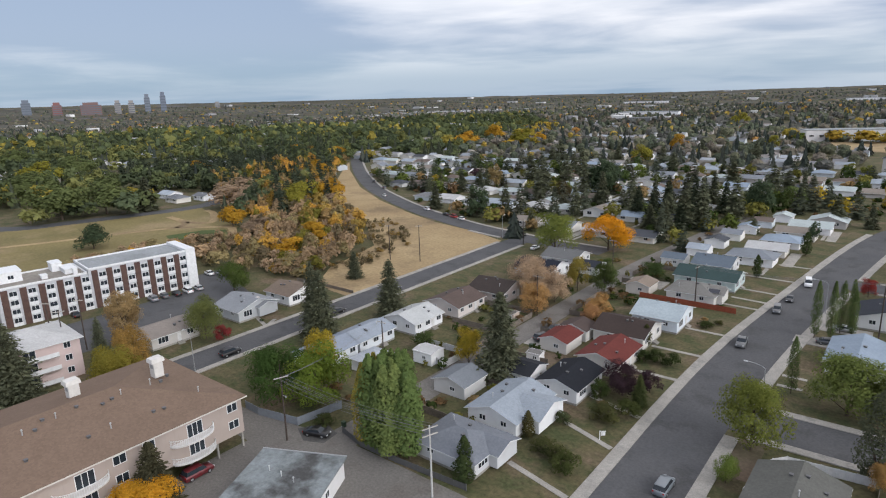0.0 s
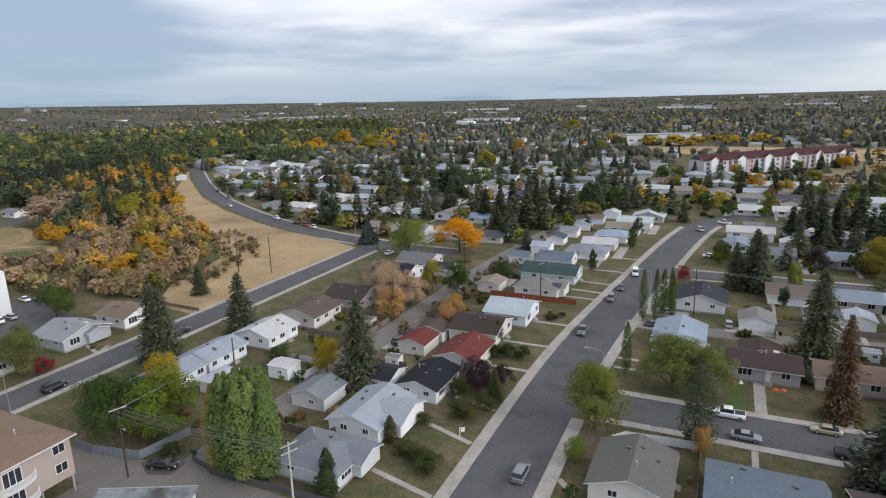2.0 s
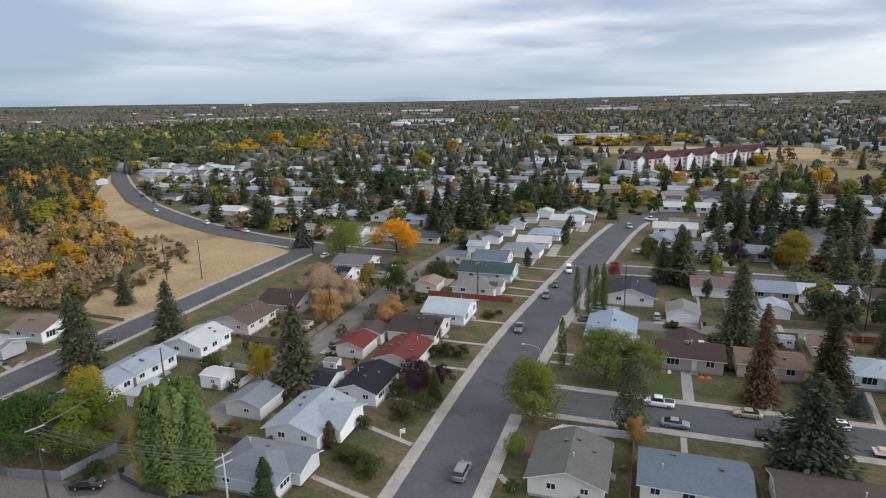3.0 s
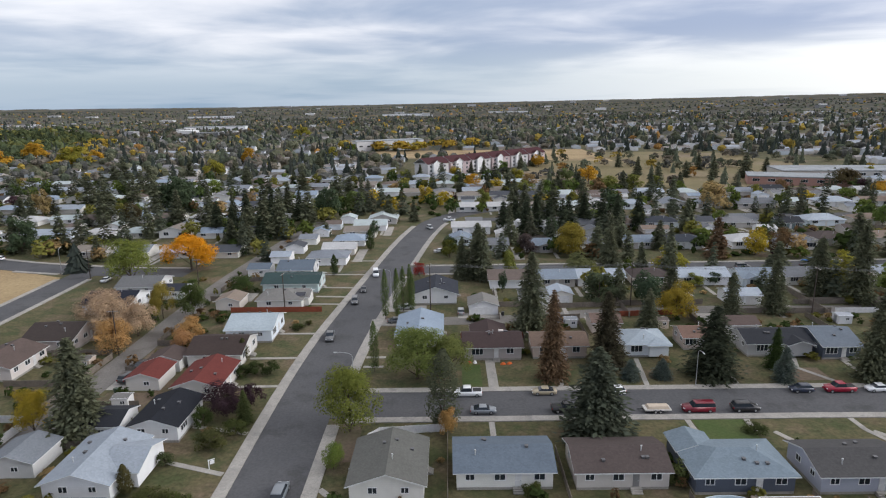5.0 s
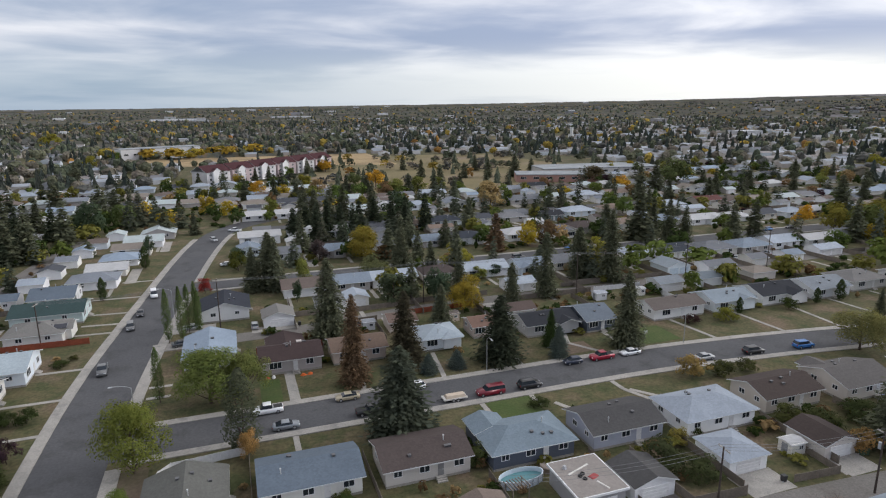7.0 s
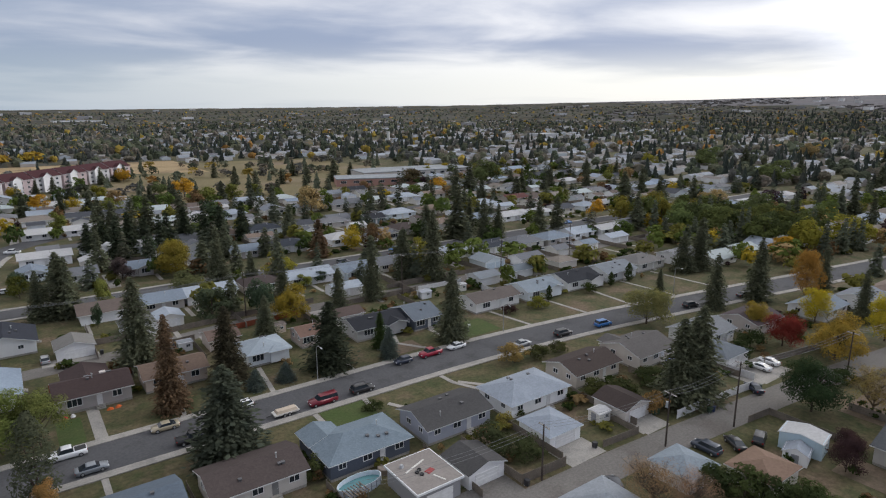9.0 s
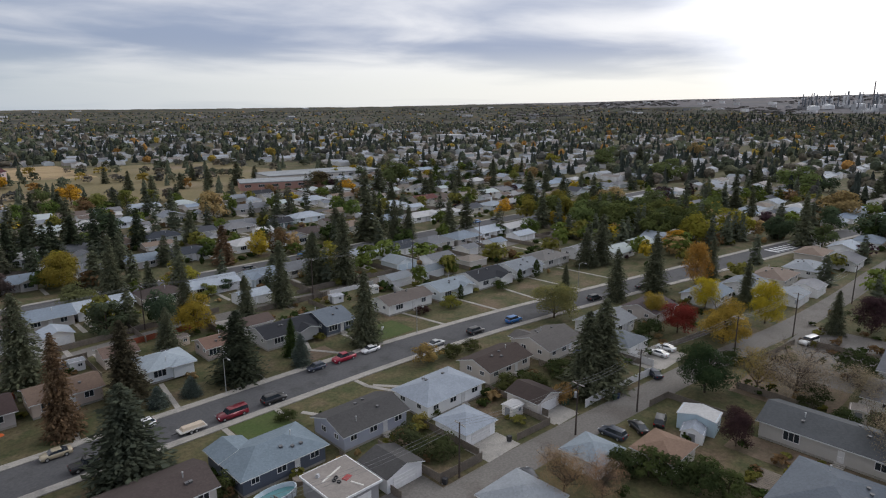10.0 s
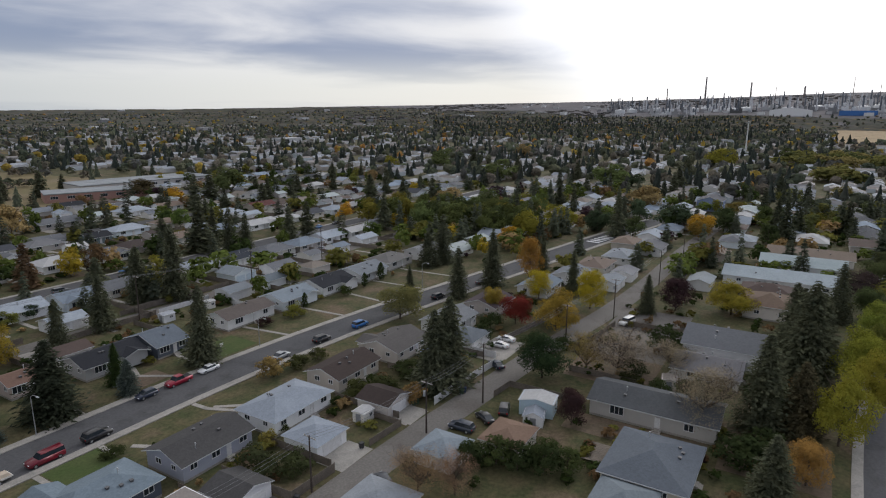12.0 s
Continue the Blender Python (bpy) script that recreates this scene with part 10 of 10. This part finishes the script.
xy = fill(5200, 240, 1000)
xy = xy[hazel(xy) & (rng.random(len(xy)) < 0.62 + 0.5 * grown(xy + 50, 42))][:900]
scatter("west_woods", xy, rng.uniform(9, 16, len(xy)), rng.uniform(9, 18, len(xy)), palette(len(xy), WEST_MIX, 0.2) * 1.35, [tmpl_round(190, s, 6) for s in (101, 102, 103)], "green park trees, some turning yellow", "woods")
m = fill(1500, 300, 1000)
m = m[hazel(m) & (grown(m, 80) > 0.1)][:240]
scatter("west_spruces", m, rng.uniform(11, 18, len(m)), rng.uniform(11, 16, len(m)), palette(len(m), (((0.08, 0.092, 0.066), 1),)), [tmpl_cone(12, 8, s, 2) for s in (21, 22)], "dark spruces among the park trees", "woods")
r = np.sqrt(rng.uniform(1250 ** 2, 2800 ** 2, 3600))
a = np.radians(rng.uniform(-106, -58, 3600))
xy = np.stack([-np.sin(a) * r, np.cos(a) * r], 1)
xy = xy[(np.degrees(a) > -87.8) | (r < 1330)]
n = int(0.7 * len(xy))
scatter("east_woods_leafy", xy[:n], rng.uniform(6, 11, n), rng.uniform(8, 14, n), palette(n, HAZED_MIX, 0.15), [tmpl_round(6, s, 1) for s in (14, 15)], "olive and tan treetops before the refinery", "woods")
xy = xy[n:]
scatter("east_woods_spruces", xy, rng.uniform(12, 19, len(xy)), rng.uniform(14, 22, len(xy)), palette(len(xy), (((0.055, 0.066, 0.06), 1),)), [tmpl_cone(5, 5, s, 1) for s in (17, 18)], "dark spruce tops before the refinery", "woods")
r = rng.uniform(2700, 4600, 2600)
a = np.radians(rng.uniform(-106, -40, 2600))
xy = np.stack([-np.sin(a) * r, np.cos(a) * r], 1)
xy = xy[(grown(xy * (1.0, 1.0), 260) > -0.2) & ((np.degrees(a) > -74) | (r > 3900))]
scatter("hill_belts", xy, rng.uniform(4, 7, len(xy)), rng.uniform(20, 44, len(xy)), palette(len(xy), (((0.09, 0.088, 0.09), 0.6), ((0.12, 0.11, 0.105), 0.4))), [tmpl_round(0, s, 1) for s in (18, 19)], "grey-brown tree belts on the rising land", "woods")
u = rng.random(34)
xy = np.stack([-350 - 150 * u, 570 + 330 * u], 1) + rng.normal(0, 9, (34, 2))
xy = np.concatenate([xy, np.stack([rng.uniform(-150, 60, 14), rng.uniform(700, 760, 14)], 1)])
scatter("golden_rows", xy, rng.uniform(10, 15, len(xy)), rng.uniform(13, 20, len(xy)), palette(len(xy), (((0.36, 0.25, 0.05), 0.6), ((0.30, 0.24, 0.05), 0.4))), [tmpl_round(130, s, 5) for s in (111, 112)], "rows of golden autumn trees in the distance", "trees")
# white roofs and sheds dotted through the distance
r = np.concatenate([np.sqrt(rng.uniform(1000 ** 2, 4300 ** 2, 90)), rng.uniform(2850, 4500, 280)])
a = np.radians(np.concatenate([rng.uniform(-62, 86, 90), np.where(rng.random(280) < 0.93, rng.uniform(-106, -74, 280), rng.uniform(-74, -58, 280))]))
xy = fill(0, 900, 4600, np.stack([-np.sin(a) * r, np.cos(a) * r], 1)[:90])
xy = np.concatenate([xy, np.stack([-np.sin(a) * r, np.cos(a) * r], 1)[90:]])
me = Mesh()
for x, y in xy:
    z, w, dd, hh = float(hill_z(x, y)), rng.uniform(6, 24), rng.uniform(6, 16), rng.uniform(6, 13)
    n = len(me.v)
    me.box(x - w, y - dd, z - 2, x + w, y + dd, z + hh)
structure("distant_sheds", me, island("shed_paint", (0.62, 0.62, 0.63), (0.45, 0.46, 0.48), (0.7, 0.7, 0.7), (0.30, 0.30, 0.31), (0.5, 0.5, 0.5), (0.18, 0.19, 0.2)), "pale sheds and halls dotted through the distance", "buildings")

xy = np.array([p for p in np.stack([rng.uniform(40, 345, 400), rng.uniform(374, 640, 400)], 1) if not (190 < p[0] < 345 and 370 < p[1] < 465)])[:150]
scatter("field_spruces", xy[:36], rng.uniform(8, 14, 36), rng.uniform(9, 14, 36), palette(36, ((C_SPRUCE, 1),)), [tmpl_cone(14, 8, s) for s in (8, 9)], "dark spruces on the school field", "trees")
scatter("field_trees", xy[70:], rng.uniform(5, 9, len(xy) - 70), rng.uniform(6, 11, len(xy) - 70), palette(len(xy) - 70, HAZED_MIX), [tmpl_round(130, s) for s in (51, 52)], "autumn trees on the school field", "trees")

# far houses in rows along their streets: walls and roofs in one mesh
rowsxy = []
for k in range(-10, 34):
    yb = 202 + 88 * k
    for off in (-18, 24, -36, 40):
        for x in np.arange(-1500, 2200, 17.5):
            if rng.random() < (0.9 if abs(off) < 30 else 0.62):
                rowsxy.append((x + rng.uniform(-2, 2), yb + off + rng.uniform(-2, 2)))
rowsxy = np.array(rowsxy)
rad = np.hypot(rowsxy[:, 0], rowsxy[:, 1])
bear = np.degrees(np.arctan2(-rowsxy[:, 0], rowsxy[:, 1]))
west = rowsxy[:, 0] < -0.62 * rowsxy[:, 1] - 60
rowsxy = rowsxy[(rad > 400) & (rad < 2300) & (bear > -104) & (bear < 86) & (rng.random(len(rad)) < np.where(west, 0.42, np.interp(rad, [400, 600, 900, 2300], [0.95, 0.7, 0.36, 0.05]) * np.where(bear < -12, 1.3, 0.8)))]
xy = fill(0, 400, 2600, rowsxy)
vs, fs, ks, ts = [], [], [], []
for x, y in xy:
    w, d, e = rng.uniform(5, 7.5), rng.uniform(4, 5.5), rng.uniform(2.8, 4.0)
    if rng.random() < 0.3:
        w, d = d, w
    p = e + min(w, d) * 0.35
    z = float(hill_z(x, y))
    b = len(vs)
    vs += [(x - w, y - d, z), (x + w, y - d, z), (x + w, y + d, z), (x - w, y + d, z), (x - w, y - d, z + e), (x + w, y - d, z + e), (x + w, y + d, z + e), (x - w, y + d, z + e)]
    if w >= d:
        vs += [(x - w, y, z + p), (x + w, y, z + p)]
        fs += [(b, b + 1, b + 5, b + 4), (b + 1, b + 2, b + 6, b + 5), (b + 3, b, b + 4, b + 7), (b + 4, b + 5, b + 9, b + 8), (b + 6, b + 7, b + 8, b + 9), (b + 5, b + 6, b + 9), (b + 7, b + 4, b + 8)]
    else:
        vs += [(x, y - d, z + p), (x, y + d, z + p)]
        fs += [(b, b + 1, b + 5, b + 4), (b + 1, b + 2, b + 6, b + 5), (b + 3, b, b + 4, b + 7), (b + 5, b + 6, b + 9, b + 8), (b + 7, b + 4, b + 8, b + 9), (b + 4, b + 5, b + 8), (b + 6, b + 7, b + 9)]
    ks += [0, 0, 0, 1, 1, 0, 0]


FW = island("far_walls", (0.62, 0.62, 0.62), (0.5, 0.47, 0.43), (0.7, 0.7, 0.71), (0.36, 0.33, 0.3), (0.48, 0.53, 0.57))
FR = island("far_roofs", (0.26, 0.285, 0.32), (0.17, 0.17, 0.18), (0.32, 0.35, 0.39), (0.18, 0.16, 0.145), (0.22, 0.25, 0.285), (0.24, 0.22, 0.21), (0.13, 0.135, 0.15))
me = bpy.data.meshes.new("far_houses")
me.from_pydata(vs, [], fs)
me.materials.append(FW)
me.materials.append(FR)
me.polygons.foreach_set("material_index", ks)
tagged(new("far_houses", me), "pale houses in rows among distant trees", "houses", "", "stuff")

# the horizon: land that rises slowly
me = Mesh()
n, radii = 208, (2390, 2500, 2700, 3000, 3400, 3900, 4400, 4850)
for r in radii:
    for i in range(n + 1):
        a = radians(-112 + 208 * i / n)
        x, y = -math.sin(a) * r, math.cos(a) * r
        z = float(hill_z(x, y)) + (3 * noise.noise((x * 0.0016, y * 0.0016, 0)) + 1.5 * noise.noise((x * 0.006, y * 0.006, 2.0))) * (r - 2390) / 2460
        me.v.append((x, y, z - 0.6 + (0.0 if r > 2400 else -1.0)))
for j in range(len(radii) - 1):
    me.f += [(j * (n + 1) + i, j * (n + 1) + i + 1, (j + 1) * (n + 1) + i + 1, (j + 1) * (n + 1) + i) for i in range(n)]
me.k = [0] * len(me.f)
# the mauve-grey over this brown land is distance haze put into its colour
structure("backdrop_hills", me, mottled("hazed_hills", (0.098, 0.094, 0.104), (0.125, 0.114, 0.116), 0.003, 0.02, 0.95, 0, (0.10, 0.10, 0.105), 0.004), "brown and wooded land rising to the horizon, greyed for haze", "hills")


def at_bearing(deg, dist):
    return -math.sin(radians(deg)) * dist, math.cos(radians(deg)) * dist


# towers on the western skyline
for deg, dist, el, w, c, l in ((71.8, 3300, 0.70, 36, (0.22, 0.26, 0.33), "grey-blue office tower on the skyline"), (69.8, 3200, 0.47, 36, (0.33, 0.13, 0.12), "red-brown tower block on the skyline"), (67.5, 3100, 0.40, 80, (0.27, 0.16, 0.15), "wide brown block on the skyline"),
                               (65.6, 3200, 0.50, 26, (0.42, 0.40, 0.39), "pale tower block on the skyline"), (64.6, 3200, 0.47, 26, (0.42, 0.40, 0.39), "pale tower block on the skyline"), (63.4, 3200, 0.93, 24, (0.25, 0.29, 0.36), "slim blue-grey tower on the skyline"), (62.2, 3200, 1.07, 24, (0.23, 0.27, 0.35), "tallest slim blue-grey tower on the skyline"), (58.0, 3600, 0.15, 26, (0.42, 0.40, 0.39), "small pale tower on the skyline")):
    x, y = at_bearing(deg, dist)
    h = 56 + dist * math.tan(radians(el))
    t = thing("tower", x, y, 0, deg, l, "tower", "skyline towers")
    me = Mesh()
    me.box(-w / 2, -w / 2, 0, w / 2, w / 2, h * 0.86)
    me.box(-w * 0.36, -w * 0.36, h * 0.86, w * 0.36, w * 0.36, h)
    part("wall", me, painted(shade(c, 0.62), 0.5, 0, "tower_wall"), t)
    for f in range(8):
        me = Mesh()
        z = h * 0.86 * (f + 0.4) / 8
        me.box(-w * 0.46, -w / 2 - 0.4, z, w * 0.46, -w / 2 + 0.1, z + h * 0.045)
        part("window_band", me, painted((0.10, 0.12, 0.15), 0.5, 0, "tower_glass"), t)
# large low buildings
for x, y, w, d, h, turn, c, l, nm in ((-70, 735, 82, 22, 11, 24, (0.5, 0.5, 0.51), "long white flat-roofed school building", "school"), (226, 397, 62, 24, 5, -22, (0.30, 0.15, 0.12), "long low red brick school", "school"), (278, 432, 96, 34, 5, -8, (0.42, 0.4, 0.38), "low pale school wing with flat roofs", "school"),
                                (-650, 900, 90, 30, 8, 30, (0.66, 0.66, 0.67), "long low white warehouse", "warehouse"), (-480, 1300, 120, 40, 10, 10, (0.6, 0.6, 0.62), "long low white warehouse", "warehouse"), (-160, 2300, 150, 60, 9, 10, (0.66, 0.66, 0.68), "large white warehouse near the horizon", "warehouse"), (240, 2500, 150, 60, 9, 5, (0.62, 0.62, 0.64), "large white warehouse near the horizon", "warehouse"),
                                (-900, 2400, 170, 60, 10, 20, (0.6, 0.6, 0.63), "large pale warehouse near the horizon", "warehouse")):
    b = thing(nm, x, y, 0, turn, l, "building")
    me = Mesh()
    me.box(-w / 2, -d / 2, -0.1, w / 2, d / 2, h)
    part("wall", me, siding(c), b)
    me = Mesh()
    me.box(-w / 2 - 0.3, -d / 2 - 0.3, h, w / 2 + 0.3, d / 2 + 0.3, h + 0.6)
    part("roof", me, mottled("roof_gravel", (0.30, 0.32, 0.335), (0.23, 0.245, 0.255), 0.12, 1.2), b)
    for k in range(int(w / 9)):
        add_window(b, -w / 2 + 5 + k * 9, -d / 2, h * 0.45, 0, 4.0, 1.6, 3)
# pink and white apartment row with maroon roofs
for k in range(6):
    b = thing("apartment_house", -12 + 17 * k, 468 + 16 * k, 0, 40, "white and pink three-storey apartment house with a maroon roof", "apartment building", "apartment row")
    me = Mesh()
    me.box(-10, -8, -0.1, 10, 8, 10)
    part("wall", me, siding((0.42, 0.32, 0.32) if k % 2 else (0.5, 0.48, 0.48)), b)
    part("roof", roof_mesh("gx", 20, 16, 10, 0.5, 0.8), [shingle((0.10, 0.04, 0.045)), WHITE], b)
    part("gable", wall_mesh("gy", 6, 3, 0, 10.5, 0.7), siding((0.68, 0.67, 0.67)), b, "white front gable", pose(-3, -8.5, 0))
    part("gable_roof", roof_mesh("gy", 6, 3, 10.5, 0.7, 0.5), [shingle((0.10, 0.04, 0.045)), WHITE], b, "", pose(-3, -8.5, 0))
    for f in range(3):
        for u in (-7, 1.5, 6.5):
            add_window(b, u, -8, 1.2 + 3 * f, 0, 1.8, 1.4, 2)
wx, wy = at_bearing(-30.7, 980)
t = thing("water_tower", wx, wy, 0, 0, "slim pale tower among distant trees", "tower")
me = Mesh()
me.tube((0, 0, 0), (0, 0, 17), 2.4, 2.4, 12)
part("shaft", me, painted((0.62, 0.62, 0.6), 0.7, 0, "tower_concrete"), t)

# bare bushes between the ravine's trees
xy = rng.uniform((-320, 60), (-150, 230), (3000, 2))
xy = xy[inside(xy, RAV)][:240]
scatter("ravine_brush", xy, rng.uniform(3.5, 7.5, len(xy)), rng.uniform(2.6, 4.6, len(xy)), palette(len(xy), (((0.36, 0.26, 0.18), 0.5), ((0.27, 0.22, 0.12), 0.3), ((0.46, 0.28, 0.06), 0.2))), [tmpl_twig(240, s) for s in (81, 82)], "pink-grey and tan bare bushes in the ravine", "bushes")

# broad olive trees before the field, and a tall light mast
xy = np.concatenate([rng.uniform((700, -75), (860, 45), (46, 2)), rng.uniform((560, -30), (640, 6), (9, 2))])
scatter("olive_grove", xy, rng.uniform(10, 16, len(xy)), rng.uniform(15, 26, len(xy)), palette(len(xy), (((0.17, 0.165, 0.06), 0.45), ((0.10, 0.115, 0.05), 0.35), ((0.25, 0.21, 0.09), 0.2)), 0.15), [tmpl_round(220, s, 6) for s in (121, 122)], "broad olive and tan trees before the dry field", "trees")
mast = thing("light_mast", 940, 87, 0, 0, "tall pale steel light mast with a ring of lamps", "light mast")
me = Mesh()
me.tube((0, 0, -0.2), (0, 0, 43), 1.1, 0.6, 12)
part("pole", me, painted((0.66, 0.67, 0.66), 0.5, 0.1, "mast_steel"), mast)
me = Mesh()
me.tube((0, 0, 40.2), (0, 0, 41.4), 2.6, 2.2, 12)
part("lamp_ring", me, painted((0.22, 0.24, 0.23), 0.5, 0.2, "mast_ring"), mast, "dark ring of lamps")

# refinery on the eastern skyline
rr = random.Random(9)
for k in range(58):
    deg = -73.5 - 26.0 * k / 58 - rr.uniform(0, 0.5)
    dist = rr.uniform(2950, 3700)
    x, y = at_bearing(deg, dist)
    g = rr.choice((0.10, 0.22, 0.45, 0.62, 0.75, 0.78))
    t = thing("refinery_unit", x, y, float(hill_z(x, y)) - 3, deg, "%s steel refinery unit with columns on the skyline" % ("dark" if g < 0.3 else "pale"), "refinery", "refinery units")
    me = Mesh()
    w = rr.uniform(30, 70)
    n = rr.randrange(5, 9)
    step = [(w * (i / n - 0.5), 4 if rr.random() < 0.3 else rr.uniform(8, 30)) for i in range(n)]
    edge = [p for i, (u, z) in enumerate(step) for p in ((u, z), (u + w / n, z))]
    me.solid([(w / 2, -10, 0), (-w / 2, -10, 0)] + [(u, -10, z) for u, z in edge], [(w / 2, 10, 0), (-w / 2, 10, 0)] + [(u, 10, z) for u, z in edge])
    part("frame", me, painted((g, g * 1.01, g * 1.03), 0.5, 0.1, "refinery_steel_%.2f" % g), t)
    for i in range(rr.randrange(3, 6)):
        me = Mesh()
        u, hh, q = rr.uniform(-w / 2, w / 2), rr.uniform(24, 72), rr.uniform(1.4, 4.2)
        me.tube((u, 0, 0), (u, 0, hh), q, q * 0.8, 8)
        part("column", me, painted((0.6, 0.6, 0.62) if (k + i) % 3 == 0 else (0.13, 0.145, 0.17), 0.5, 0.1, "column_steel"), t)
shed = thing("refinery_shed", *at_bearing(-92.2, 2900), float(hill_z(*at_bearing(-92.2, 2900))) - 2, -92.2, "long blue shed at the foot of the refinery", "building")
me = Mesh()
me.box(-62, -20, 0, 62, 20, 19)
part("wall", me, painted((0.05, 0.16, 0.42), 0.6, 0, "blue_shed"), shed)
hall = thing("refinery_hall", *at_bearing(-87.7, 2880), float(hill_z(*at_bearing(-87.7, 2880))) - 2, -87.7, "long white hall with a rounded roof at the refinery", "building")
me = Mesh()
edge = [(-75 + 150 * i / 10, 24 + 9 * math.sin(math.pi * i / 10)) for i in range(11)]
me.solid([(75, -20, 0), (-75, -20, 0)] + [(u, -20, z) for u, z in edge], [(75, 20, 0), (-75, 20, 0)] + [(u, 20, z) for u, z in edge])
part("wall", me, painted((0.8, 0.8, 0.8), 0.6, 0, "white_hall"), hall)
for deg, el, q in ((-81.3, 2.74, 6.0), (-78.3, 1.86, 4.0), (-84.7, 2.28, 6.0), (-88.5, 1.92, 7.0), (-91.7, 2.53, 2.2), (-93.4, 1.96, 2.2), (-86.5, 1.9, 2.2)):
    x, y = at_bearing(deg, 3500)
    z0 = float(hill_z(x, y)) - 1
    h = 56 + 3500 * math.tan(radians(el)) - z0
    t = thing("smokestack", x, y, z0, 0, "tall thin refinery smokestack on the skyline", "smokestack", "smokestacks")
    for i in range(5):
        me = Mesh()
        me.tube((0, 0, h * i / 5), (0, 0, h * (i + 1) / 5), q * (1 - 0.08 * i), q * (0.92 - 0.08 * i), 10)
        part("section", me, painted((0.34, 0.31, 0.30) if i % 2 else (0.16, 0.14, 0.14), 0.7, 0, "stack_paint"), t)
for k in range(16):
    deg = -74.5 - k * 1.5 + 0.5 * (k % 2)
    x, y = at_bearing(deg, 3150 + 60 * (k % 3))
    t = thing("storage_tank", x, y, float(hill_z(x, y)) - 1, 0, "white cylindrical storage tank at the refinery", "tank", "storage tanks")
    me = Mesh()
    me.tube((0, 0, 0), (0, 0, 17), 24, 24, 20)
    part("shell", me, WHITE, t)
    me = Mesh()
    me.tube((0, 0, 17), (0, 0, 20), 24, 3, 20)
    part("lid", me, WHITE, t)
